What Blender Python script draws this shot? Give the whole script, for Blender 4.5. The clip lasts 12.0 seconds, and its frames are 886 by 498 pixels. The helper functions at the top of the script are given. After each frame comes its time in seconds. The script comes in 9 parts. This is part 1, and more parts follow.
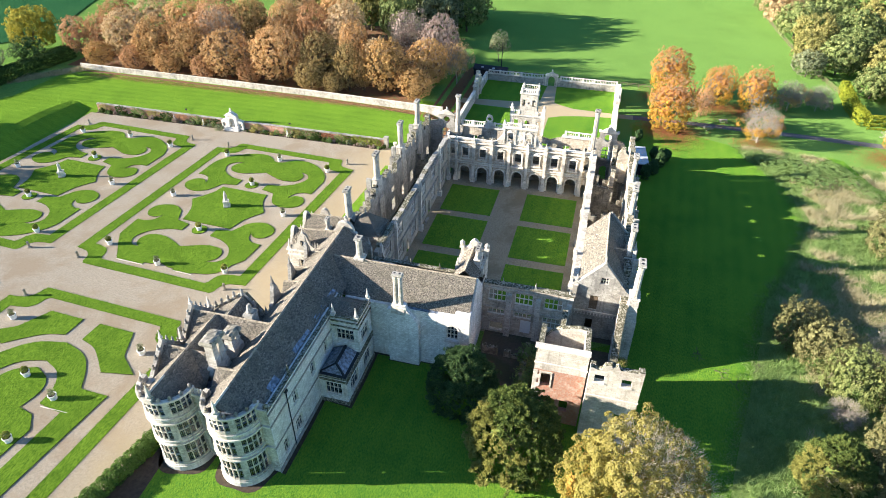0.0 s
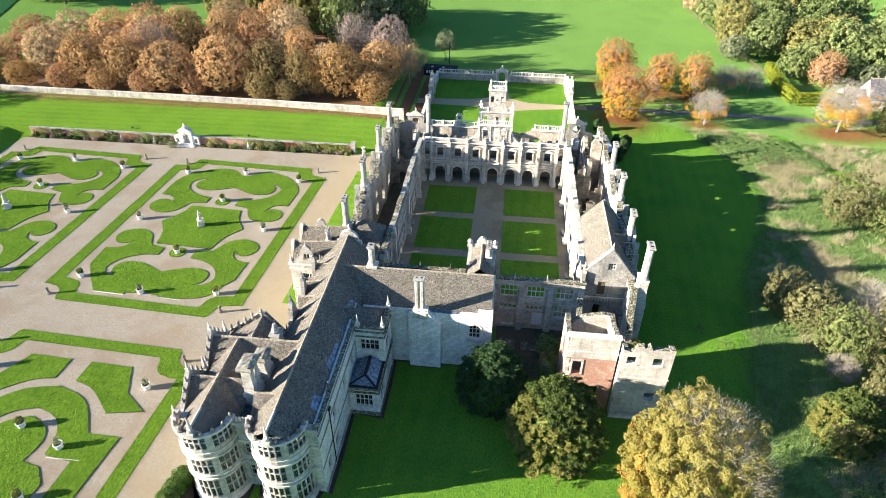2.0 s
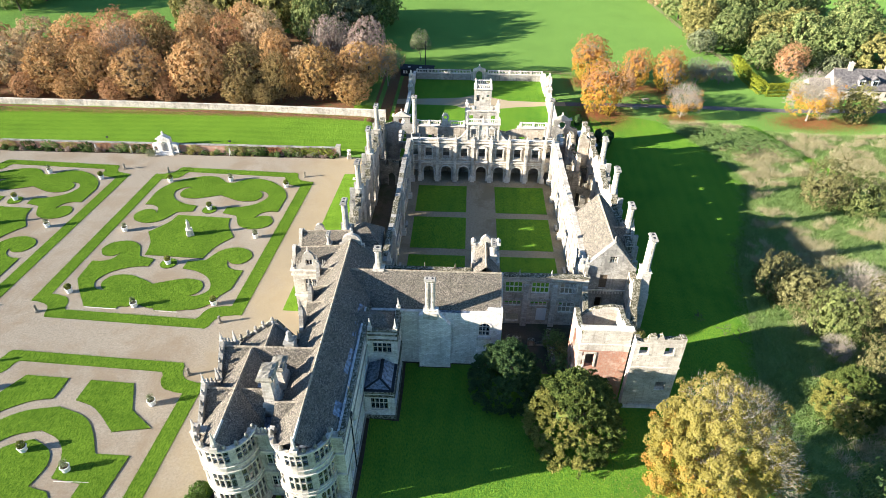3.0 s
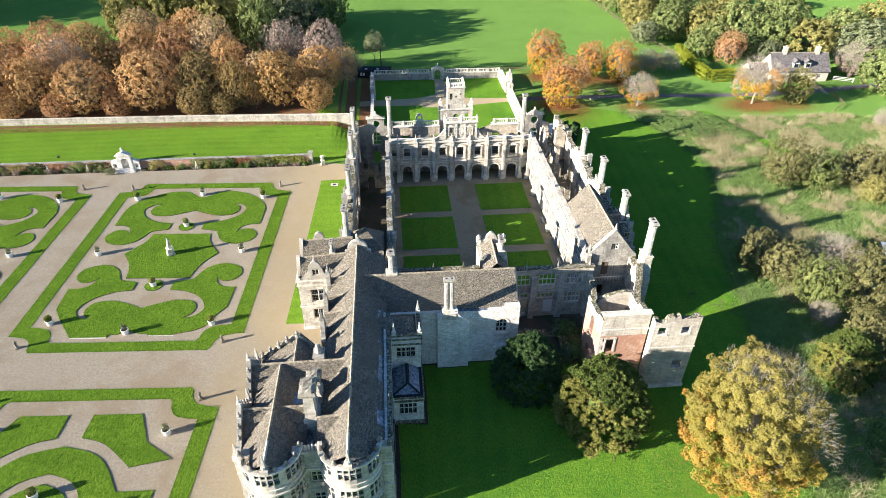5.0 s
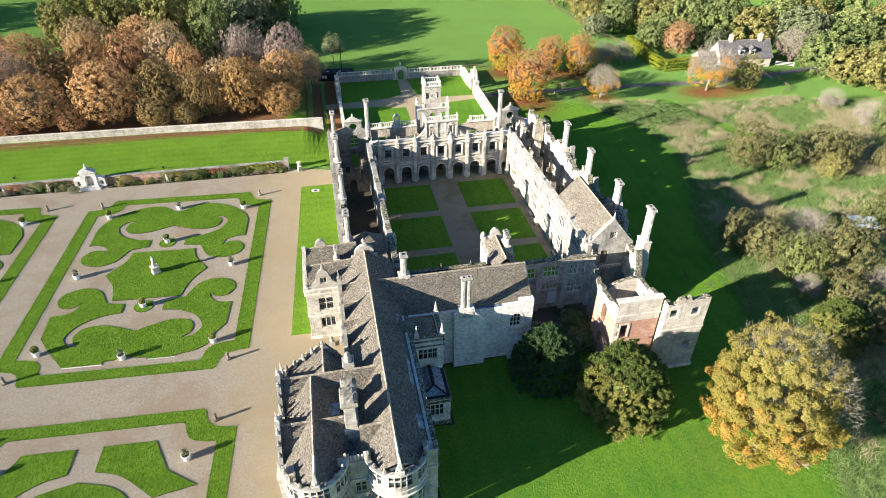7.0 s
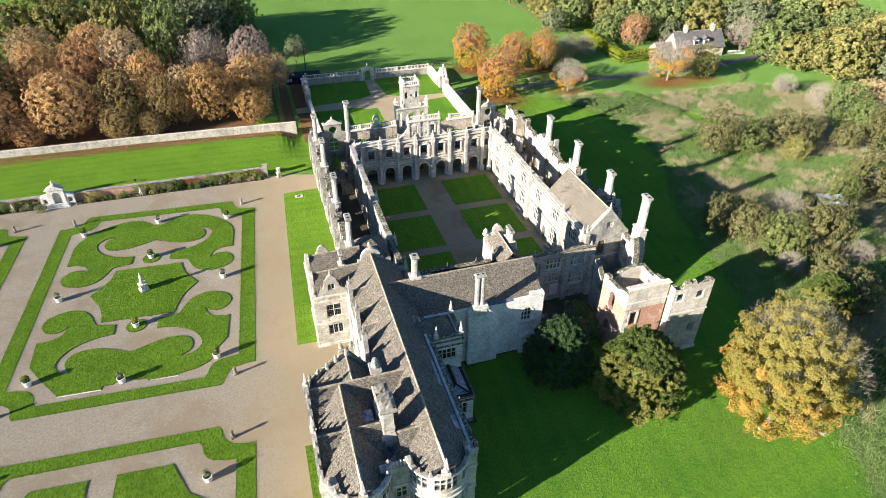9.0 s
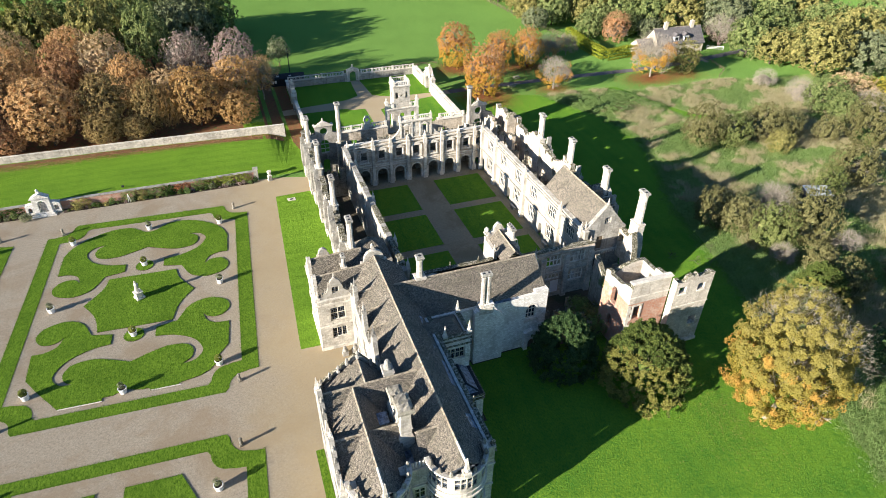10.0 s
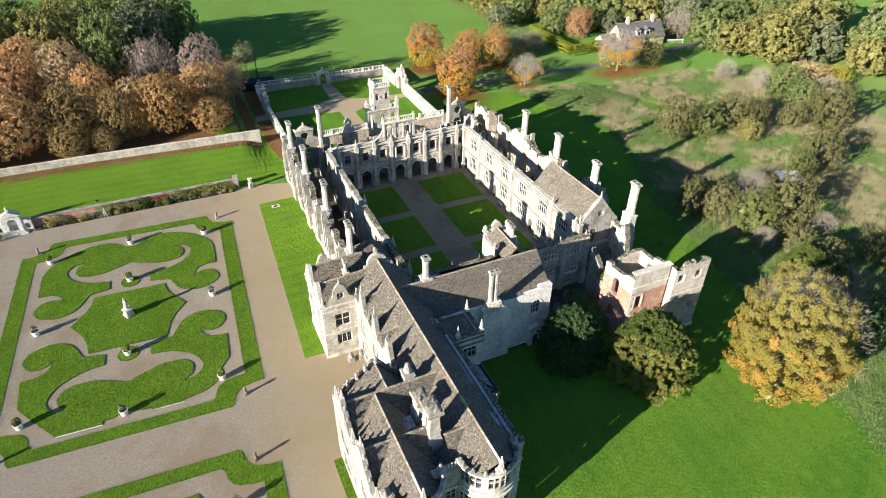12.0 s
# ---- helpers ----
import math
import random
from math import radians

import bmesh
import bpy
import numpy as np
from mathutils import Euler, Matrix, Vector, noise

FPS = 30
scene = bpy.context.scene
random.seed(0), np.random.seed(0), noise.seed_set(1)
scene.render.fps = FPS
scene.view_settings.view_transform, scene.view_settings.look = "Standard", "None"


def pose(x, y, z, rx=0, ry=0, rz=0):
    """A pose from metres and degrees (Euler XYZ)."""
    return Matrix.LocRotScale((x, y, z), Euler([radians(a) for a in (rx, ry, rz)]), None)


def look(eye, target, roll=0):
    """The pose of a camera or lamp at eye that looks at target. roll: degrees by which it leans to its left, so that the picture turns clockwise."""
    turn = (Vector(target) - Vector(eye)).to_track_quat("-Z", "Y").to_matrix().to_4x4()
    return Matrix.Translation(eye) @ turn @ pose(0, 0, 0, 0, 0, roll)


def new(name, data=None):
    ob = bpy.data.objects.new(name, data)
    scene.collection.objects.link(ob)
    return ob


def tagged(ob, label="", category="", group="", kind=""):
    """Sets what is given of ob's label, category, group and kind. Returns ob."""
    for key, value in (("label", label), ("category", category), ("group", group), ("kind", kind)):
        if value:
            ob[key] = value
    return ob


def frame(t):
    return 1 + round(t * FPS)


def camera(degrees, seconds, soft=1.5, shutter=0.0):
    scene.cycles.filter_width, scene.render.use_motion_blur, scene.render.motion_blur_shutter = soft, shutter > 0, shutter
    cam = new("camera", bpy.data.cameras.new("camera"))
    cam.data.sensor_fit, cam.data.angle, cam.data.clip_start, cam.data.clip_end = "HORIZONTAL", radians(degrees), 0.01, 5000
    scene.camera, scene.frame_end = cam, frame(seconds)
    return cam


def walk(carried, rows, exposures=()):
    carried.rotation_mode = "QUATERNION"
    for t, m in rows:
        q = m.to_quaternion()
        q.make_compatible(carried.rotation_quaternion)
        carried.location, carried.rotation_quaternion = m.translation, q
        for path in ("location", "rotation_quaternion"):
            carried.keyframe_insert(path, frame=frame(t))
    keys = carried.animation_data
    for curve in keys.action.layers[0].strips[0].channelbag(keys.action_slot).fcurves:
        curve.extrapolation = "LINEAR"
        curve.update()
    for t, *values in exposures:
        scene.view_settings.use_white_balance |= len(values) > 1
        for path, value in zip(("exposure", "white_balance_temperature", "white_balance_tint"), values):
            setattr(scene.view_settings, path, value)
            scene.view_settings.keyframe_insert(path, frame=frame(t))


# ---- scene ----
cam = camera(71.7, 12.0, 0.6)
PATH = [
    (0.0, 13.611, -106.832, 61.125, 54.339, -0.335, 15.175),
    (0.5, 10.470, -107.597, 61.152, 54.337, -0.344, 12.775),
    (1.0, 7.767, -108.144, 61.200, 54.342, -0.344, 10.704),
    (1.5, 4.717, -108.659, 61.228, 54.365, -0.357, 8.424),
    (2.0, 2.100, -108.979, 61.221, 54.366, -0.351, 6.473),
    (2.5, -0.804, -109.253, 61.196, 54.385, -0.360, 4.313),
    (3.0, -3.288, -109.389, 61.178, 54.380, -0.370, 2.462),
    (5.0, -13.217, -109.088, 61.063, 54.403, -0.407, -4.929),
    (5.5, -15.509, -108.820, 61.048, 54.383, -0.411, -6.589),
    (6.0, -17.730, -108.498, 61.031, 54.375, -0.435, -8.269),
    (6.5, -19.856, -108.133, 61.001, 54.364, -0.438, -9.889),
    (7.0, -21.901, -107.698, 60.976, 54.355, -0.460, -11.449),
    (9.0, -29.245, -105.617, 60.845, 54.281, -0.514, -17.179),
    (9.5, -30.851, -105.055, 60.791, 54.278, -0.519, -18.469),
    (10.0, -32.421, -104.484, 60.754, 54.276, -0.534, -19.719),
    (10.5, -33.891, -103.870, 60.715, 54.272, -0.538, -20.930),
    (11.0, -35.282, -103.276, 60.675, 54.286, -0.541, -22.100),
    (11.5, -36.600, -102.675, 60.656, 54.281, -0.544, -23.290),
    (12.0, -37.833, -102.077, 60.646, 54.295, -0.549, -24.520),
]
walk(cam, [(t, pose(x, y, z, rx, ry, rz)) for t, x, y, z, rx, ry, rz in PATH],
     [(0.0, 2.20, 6350, 8.5), (6.0, 1.72, 6350, 8.5), (9.5, 1.49, 6350, 8.5), (12.0, 1.27, 6350, 8.5)])

# ---- daylight: low sun from the west-south-west ----
SUN_AZ, SUN_EL = 196.0, 16.9          # degrees from +x, counter-clockwise; degrees above the horizon
sun_dir = Vector((math.cos(radians(SUN_AZ)) * math.cos(radians(SUN_EL)),
                  math.sin(radians(SUN_AZ)) * math.cos(radians(SUN_EL)), math.sin(radians(SUN_EL))))
sun_data = bpy.data.lights.new("sun", "SUN")
sun_data.energy, sun_data.angle, sun_data.color = 5.0, radians(0.55), (1.0, 0.91, 0.80)
sun_ob = new("sun", sun_data)
sun_ob.matrix_world = look(sun_dir * 300, (0, 0, 0))

world = bpy.data.worlds.new("world")
scene.world = world
world.use_nodes = True
sky = world.node_tree.nodes.new("ShaderNodeTexSky")
sky.sky_type, sky.sun_disc = "NISHITA", False
sky.sun_elevation, sky.sun_rotation = radians(SUN_EL), radians(90 - SUN_AZ)
sky.air_density, sky.dust_density, sky.ozone_density = 1.2, 0.35, 6.0
back = world.node_tree.nodes["Background"]
back.inputs["Strength"].default_value = 0.060
world.node_tree.links.new(sky.outputs[0], back.inputs["Color"])

# ---- materials ----
class Mat:
    """A small builder for node materials."""

    def __init__(self, name, rough=0.85, spec=0.3, metal=0.0):
        self.m = bpy.data.materials.new(name)
        self.m.use_nodes = True
        self.t = self.m.node_tree
        self.b = self.t.nodes["Principled BSDF"]
        self.b.inputs["Roughness"].default_value = rough
        self.b.inputs["Diffuse Roughness"].default_value = 0.35
        self.b.inputs["Specular IOR Level"].default_value = spec
        self.b.inputs["Metallic"].default_value = metal

    def node(self, kind):
        return self.t.nodes.new(kind)

    def link(self, a, b):
        self.t.links.new(a, b)

    def coord(self, which="Object", scale=(1, 1, 1), turn=(0, 0, 0)):
        if which == "World":
            src = self.node("ShaderNodeNewGeometry").outputs["Position"]
        else:
            src = self.node("ShaderNodeTexCoord").outputs[which]
        mp = self.node("ShaderNodeMapping")
        mp.inputs["Scale"].default_value = scale
        mp.inputs["Rotation"].default_value = turn
        self.link(src, mp.inputs["Vector"])
        return mp.outputs[0]

    def noise(self, vec, scale, detail=4.0, rough=0.55, distort=0.0):
        n = self.node("ShaderNodeTexNoise")
        n.inputs["Scale"].default_value = scale
        n.inputs["Detail"].default_value = detail
        n.inputs["Roughness"].default_value = rough
        n.inputs["Distortion"].default_value = distort
        self.link(vec, n.inputs["Vector"])
        return n.outputs["Fac"]

    def ramp(self, fac, stops):
        r = self.node("ShaderNodeValToRGB")
        els = r.color_ramp.elements
        while len(els) < len(stops):
            els.new(0.5)
        for e, (p, c) in zip(els, stops):
            e.position = p
            e.color = (*c, 1) if len(c) == 3 else c
        self.link(fac, r.inputs["Fac"])
        return r.outputs["Color"]

    def step(self, fac, lo, hi):
        r = self.node("ShaderNodeMapRange")
        r.inputs["From Min"].default_value = lo
        r.inputs["From Max"].default_value = hi
        self.link(fac, r.inputs["Value"])
        return r.outputs["Result"]

    def mix(self, fac, a, b, mode="MIX"):
        n = self.node("ShaderNodeMix")
        n.data_type, n.blend_type = "RGBA", mode
        for sock, v in ((n.inputs[0], fac), (n.inputs[6], a), (n.inputs[7], b)):
            if isinstance(v, (int, float)):
                sock.default_value = v
            elif isinstance(v, tuple):
                sock.default_value = (*v, 1)
            else:
                self.link(v, sock)
        return n.outputs[2]

    def math(self, op, a, b=0.0):
        n = self.node("ShaderNodeMath")
        n.operation = op
        for sock, v in ((n.inputs[0], a), (n.inputs[1], b)):
            if isinstance(v, (int, float)):
                sock.default_value = v
            else:
                self.link(v, sock)
        return n.outputs[0]

    def bump(self, height, strength=0.4, dist=0.05):
        n = self.node("ShaderNodeBump")
        n.inputs["Strength"].default_value = strength
        n.inputs["Distance"].default_value = dist
        self.link(height, n.inputs["Height"])
        self.link(n.outputs[0], self.b.inputs["Normal"])

    def color(self, c):
        if isinstance(c, tuple):
            self.b.inputs["Base Color"].default_value = (*c, 1)
        else:
            self.link(c, self.b.inputs["Base Color"])
        return self.m


def stone_material(name, light, mid, dark, stain=0.5, course=0.32, joint=0.25, gap=0.014):
    """Coursed limestone: block joints, per-block tone, blotchy weathering, rain streaks, lichen."""
    k = Mat(name, 0.95, 0.05)
    uv = k.coord("UV")
    ob = k.coord("World")
    br = k.node("ShaderNodeTexBrick")
    br.inputs["Scale"].default_value = 1.0
    br.inputs["Brick Width"].default_value = course * 2.1
    br.inputs["Row Height"].default_value = course
    br.inputs["Mortar Size"].default_value = gap
    br.inputs["Mortar Smooth"].default_value = 0.3
    br.inputs["Bias"].default_value = -0.15
    br.inputs["Color1"].default_value = (*light, 1)
    br.inputs["Color2"].default_value = (*[0.45 * a + 0.55 * b for a, b in zip(mid, dark)], 1)
    br.inputs["Mortar"].default_value = (*[0.5 * a + 0.5 * b for a, b in zip(mid, dark)], 1)
    k.link(uv, br.inputs["Vector"])
    big = k.noise(ob, 0.45, 6, 0.68)
    fine = k.noise(ob, 2.6, 9, 0.78)
    streak = k.noise(k.coord("World", (2.4, 2.4, 0.25)), 1.0, 5, 0.65)
    base = k.mix(0.5, k.ramp(fine, [(0.36, mid), (0.60, light)]), br.outputs["Color"])
    base = k.mix(k.math("MULTIPLY", k.step(big, 0.47, 0.62), stain), base, dark)
    base = k.mix(k.math("MULTIPLY", k.step(streak, 0.53, 0.68), stain), base, dark)
    spot = k.noise(k.coord("World", (1, 1, 1), (0.4, 0.9, 0.2)), 1.9, 8, 0.8)
    base = k.mix(k.math("MULTIPLY", k.step(spot, 0.56, 0.64), 0.3 + 0.6 * stain), base, tuple(c * 0.75 for c in dark))
    lich = k.noise(ob, 1.3, 7, 0.75)
    base = k.mix(k.math("MULTIPLY", k.step(lich, 0.60, 0.67), 0.5), base, (0.33, 0.30, 0.17))
    h = k.math("ADD", k.math("MULTIPLY", br.outputs["Fac"], -joint), fine)
    k.bump(h, 0.7, 0.07)
    return k.color(base)


STONE = stone_material("pale_limestone", (0.70, 0.645, 0.555), (0.52, 0.47, 0.39), (0.13, 0.112, 0.088), 0.42, 0.24)
STONE_GREY = stone_material("weathered_grey_limestone", (0.50, 0.47, 0.415), (0.34, 0.318, 0.272), (0.125, 0.118, 0.105), 0.60, 0.20)
STONE_WHITE = stone_material("limewashed_stone", (0.95, 0.925, 0.875), (0.68, 0.645, 0.585), (0.27, 0.232, 0.178), 0.28, 0.21, 1.2, 0.03)
STONE_CREAM = stone_material("warm_cream_limestone", (0.68, 0.62, 0.535), (0.53, 0.475, 0.395), (0.20, 0.165, 0.125), 0.38, 0.26, 0.5, 0.022)
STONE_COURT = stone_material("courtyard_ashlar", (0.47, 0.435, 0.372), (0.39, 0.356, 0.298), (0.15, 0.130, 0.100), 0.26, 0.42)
STONE_AGED = stone_material("stained_loggia_ashlar", (0.70, 0.615, 0.50), (0.51, 0.435, 0.335), (0.13, 0.10, 0.068), 0.42, 0.30)
RUBBLE = stone_material("ruined_rubble_stone", (0.46, 0.42, 0.345), (0.29, 0.26, 0.205), (0.09, 0.083, 0.066), 0.65, 0.22)
TRIM = stone_material("carved_stone_trim", (0.79, 0.735, 0.64), (0.62, 0.565, 0.48), (0.14, 0.118, 0.09), 0.32, 0.9)


def brick_material():
    k = Mat("old_red_brick", 0.95, 0.05)
    uv, ob = k.coord("UV"), k.coord("World")
    br = k.node("ShaderNodeTexBrick")
    br.inputs["Scale"].default_value = 1.0
    br.inputs["Brick Width"].default_value = 0.23
    br.inputs["Row Height"].default_value = 0.08
    br.inputs["Mortar Size"].default_value = 0.012
    br.inputs["Color1"].default_value = (0.47, 0.215, 0.135, 1)
    br.inputs["Color2"].default_value = (0.36, 0.155, 0.10, 1)
    br.inputs["Mortar"].default_value = (0.36, 0.29, 0.23, 1)
    k.link(uv, br.inputs["Vector"])
    worn = k.step(k.noise(ob, 1.3, 8, 0.75), 0.50, 0.64)
    c = k.mix(k.math("MULTIPLY", worn, 0.8), br.outputs["Color"], (0.52, 0.41, 0.33))
    k.bump(k.noise(ob, 9, 4), 0.5, 0.03)
    return k.color(c)


BRICK = brick_material()


def slate_material():
    """Stone slates: split tones per slate, lichen spots."""
    k = Mat("stone_slate", 0.95, 0.08)
    uv, ob = k.coord("UV"), k.coord("World")
    br = k.node("ShaderNodeTexBrick")
    br.inputs["Scale"].default_value = 1.0
    br.inputs["Brick Width"].default_value = 0.29
    br.inputs["Row Height"].default_value = 0.17
    br.inputs["Mortar Size"].default_value = 0.008
    br.inputs["Bias"].default_value = -0.05
    br.inputs["Color1"].default_value = (0.270, 0.232, 0.180, 1)
    br.inputs["Color2"].default_value = (0.080, 0.070, 0.058, 1)
    br.inputs["Mortar"].default_value = (0.100, 0.086, 0.070, 1)
    k.link(uv, br.inputs["Vector"])
    c = k.mix(k.math("MULTIPLY", k.step(k.noise(ob, 4.6, 7, 0.85), 0.46, 0.54), 0.72), br.outputs["Color"], (0.040, 0.037, 0.034))
    spots = k.step(k.noise(ob, 8.5, 8, 0.9), 0.515, 0.56)
    c = k.mix(k.math("MULTIPLY", spots, 0.64), c, (0.56, 0.49, 0.395))
    moss = k.step(k.noise(ob, 0.6, 8, 0.75), 0.47, 0.64)
    c = k.mix(k.math("MULTIPLY", moss, 0.42), c, (0.095, 0.090, 0.062))
    h = k.math("ADD", k.math("MULTIPLY", br.outputs["Fac"], -0.2), k.noise(ob, 7, 5, 0.7))
    k.bump(h, 0.9, 0.06)
    return k.color(c)


SLATE = slate_material()


def plain(name, stops, scale=3.0, rough=0.8, bump=0.3, bscale=12.0, bdist=0.02, spec=0.3, metal=0.0, which="World"):
    k = Mat(name, rough, spec, metal)
    ob = k.coord(which)
    n1 = k.noise(ob, scale, 6, 0.6)
    k.bump(k.noise(ob, bscale, 5, 0.6), bump, bdist)
    return k.color(k.ramp(n1, stops))


MOSSY = plain("mossy_coping_stone", [(0.36, (0.05, 0.050, 0.030)), (0.50, (0.16, 0.145, 0.10)), (0.62, (0.40, 0.37, 0.30))], 4.0, 1.0, 0.8, 7, 0.06, 0.05)
RIDGE = plain("stone_ridge_tile", [(0.36, (0.15, 0.125, 0.095)), (0.64, (0.44, 0.38, 0.29))], 2.5, 1.0, 0.5, 8, 0.03, 0.05)
COTTAGE_TILE = plain("dark_grey_roof_tile", [(0.38, (0.075, 0.070, 0.072)), (0.62, (0.20, 0.185, 0.18))], 2.4, 0.9, 0.5, 6, 0.03, 0.1)
LEAD = plain("lead_sheet", [(0.38, (0.09, 0.105, 0.13)), (0.62, (0.30, 0.36, 0.455))], 2.6, 0.45, 0.2, 4, 0.02, 0.5, 0.4)
WOOD = plain("weathered_oak", [(0.3, (0.10, 0.07, 0.045)), (0.7, (0.20, 0.15, 0.10))], 6, 0.8)
RENDER = plain("cream_lime_render", [(0.3, (0.46, 0.40, 0.32)), (0.7, (0.56, 0.50, 0.41))], 1.5, 0.85)
PAINT = plain("white_painted_wood", [(0.3, (0.70, 0.69, 0.66)), (0.7, (0.80, 0.79, 0.76))], 5, 0.6)
BLACK = plain("black_stained_timber", [(0.3, (0.012, 0.013, 0.016)), (0.7, (0.03, 0.032, 0.038))], 4, 0.6)
TIN = plain("pale_metal_roof", [(0.3, (0.42, 0.45, 0.48)), (0.7, (0.55, 0.58, 0.60))], 2, 0.4, 0.2, 6, 0.02, 0.5, 0.3)
BARK = plain("bark", [(0.3, (0.07, 0.055, 0.04)), (0.7, (0.15, 0.12, 0.09))], 7, 0.95, 0.8, 14, 0.05)
TWIG = plain("grey_bare_twigs", [(0.3, (0.22, 0.19, 0.145)), (0.7, (0.43, 0.375, 0.30))], 5, 0.95)
SOIL = plain("dark_soil", [(0.3, (0.045, 0.033, 0.023)), (0.7, (0.09, 0.065, 0.045))], 2.0, 1.0, 0.8, 8, 0.06)
ROAD = plain("worn_tarmac", [(0.3, (0.09, 0.085, 0.085)), (0.7, (0.15, 0.14, 0.135))], 1.5, 0.9)
LITTER = plain("fallen_leaf_litter", [(0.35, (0.10, 0.045, 0.022)), (0.5, (0.20, 0.085, 0.035)), (0.65, (0.07, 0.10, 0.025))], 1.6, 1.0, 0.8, 7, 0.06)


def gravel_material(name, a, b, damp, worn=None):
    """Loose gravel: light and dark stones, damp patches; worn = (x0, x1, colour) for a trodden sandy strip."""
    k = Mat(name, 1.0, 0.0)
    ob = k.coord("World")
    c = k.mix(k.step(k.noise(ob, 3.2, 12, 0.95), 0.38, 0.61), a, b)
    c = k.mix(k.math("MULTIPLY", k.step(k.noise(ob, 0.12, 6, 0.68, 0.4), 0.48, 0.60), 0.72), c, damp)
    c = k.mix(k.math("MULTIPLY", k.step(k.noise(ob, 1.1, 10, 0.84), 0.50, 0.66), 0.30), c, damp)
    if worn:
        sep = k.node("ShaderNodeSeparateXYZ")
        k.link(ob, sep.inputs[0])
        x = k.math("ADD", sep.outputs[0], k.math("MULTIPLY", k.math("SUBTRACT", k.noise(ob, 0.16, 6, 0.65), 0.5), 16.0))
        c = k.mix(k.math("MULTIPLY", k.step(x, worn[0], worn[1]), k.step(k.noise(ob, 3.0, 10, 0.88), 0.22, 0.62)), c, worn[2])
    k.bump(k.noise(ob, 9, 6, 0.8), 1.0, 0.05)
    return k.color(c)


GRAVEL = gravel_material("buff_gravel", (0.50, 0.430, 0.330), (0.205, 0.170, 0.124), (0.29, 0.222, 0.148), (-40.0, -32.0, (0.385, 0.305, 0.185)))
COURT = gravel_material("brown_courtyard_gravel", (0.43, 0.372, 0.262), (0.19, 0.158, 0.106), (0.21, 0.172, 0.105))
FLOOR = gravel_material("earth_floor", (0.16, 0.135, 0.10), (0.08, 0.066, 0.05), (0.06, 0.07, 0.035))


def grass_material(name, a, b, c, stripes=0.0, turn=0.0, width=2.2, patch=0.10):
    """Mown or rough grass: fine blades, patches, faint mowing stripes."""
    k = Mat(name, 1.0, 0.0)
    ob = k.coord("World")
    fine = k.noise(k.coord("World", (1.0, 0.45, 1.0), (0, 0, 0.4)), 5.5, 8, 0.80)
    col = k.mix(k.step(fine, 0.36, 0.62), a, b)
    col = k.mix(k.math("MULTIPLY", k.step(k.noise(ob, patch, 6, 0.65), 0.45, 0.66), 0.45), col, c)
    col = k.mix(k.math("MULTIPLY", k.step(k.noise(ob, patch * 9, 5, 0.7), 0.55, 0.72), 0.30), col, c)
    if stripes:
        w = k.node("ShaderNodeTexWave")
        w.wave_type, w.bands_direction = "BANDS", "X"
        w.inputs["Scale"].default_value = 0.314 / width
        w.inputs["Distortion"].default_value = 0.6
        w.inputs["Detail"].default_value = 1.0
        k.link(k.coord("World", (1, 1, 1), (0, 0, radians(turn))), w.inputs["Vector"])
        col = k.mix(k.math("MULTIPLY", w.outputs["Fac"], stripes), col, tuple(v * 1.15 for v in b))
    k.bump(k.math("ADD", k.noise(ob, 6, 7, 0.8), k.math("MULTIPLY", k.noise(ob, 1.6, 4), 0.8)), 1.0, 0.16)
    return k.color(col)


LAWN = grass_material("mown_lawn", (0.032, 0.140, 0.022), (0.190, 0.312, 0.030), (0.030, 0.132, 0.020), 0.10, 4, 2.4)
TURF = grass_material("parterre_turf", (0.036, 0.088, 0.009), (0.175, 0.285, 0.030), (0.055, 0.112, 0.012), 0.0, 0, 2, 0.22)
FIELD = grass_material("pasture_grass", (0.062, 0.150, 0.030), (0.215, 0.350, 0.080), (0.105, 0.190, 0.042), 0.0, 0, 2, 0.05)
TERRACE = grass_material("terrace_lawn_grass", (0.070, 0.150, 0.014), (0.205, 0.345, 0.036), (0.075, 0.155, 0.018), 0.15, 88, 2.4)
ROUGH = grass_material("rough_meadow_grass", (0.095, 0.170, 0.040), (0.225, 0.310, 0.085), (0.270, 0.290, 0.125), 0.0, 0, 2, 0.07)
CROP = grass_material("young_crop", (0.018, 0.070, 0.028), (0.032, 0.105, 0.040), (0.045, 0.120, 0.042), 0.5, 35, 1.2, 0.05)


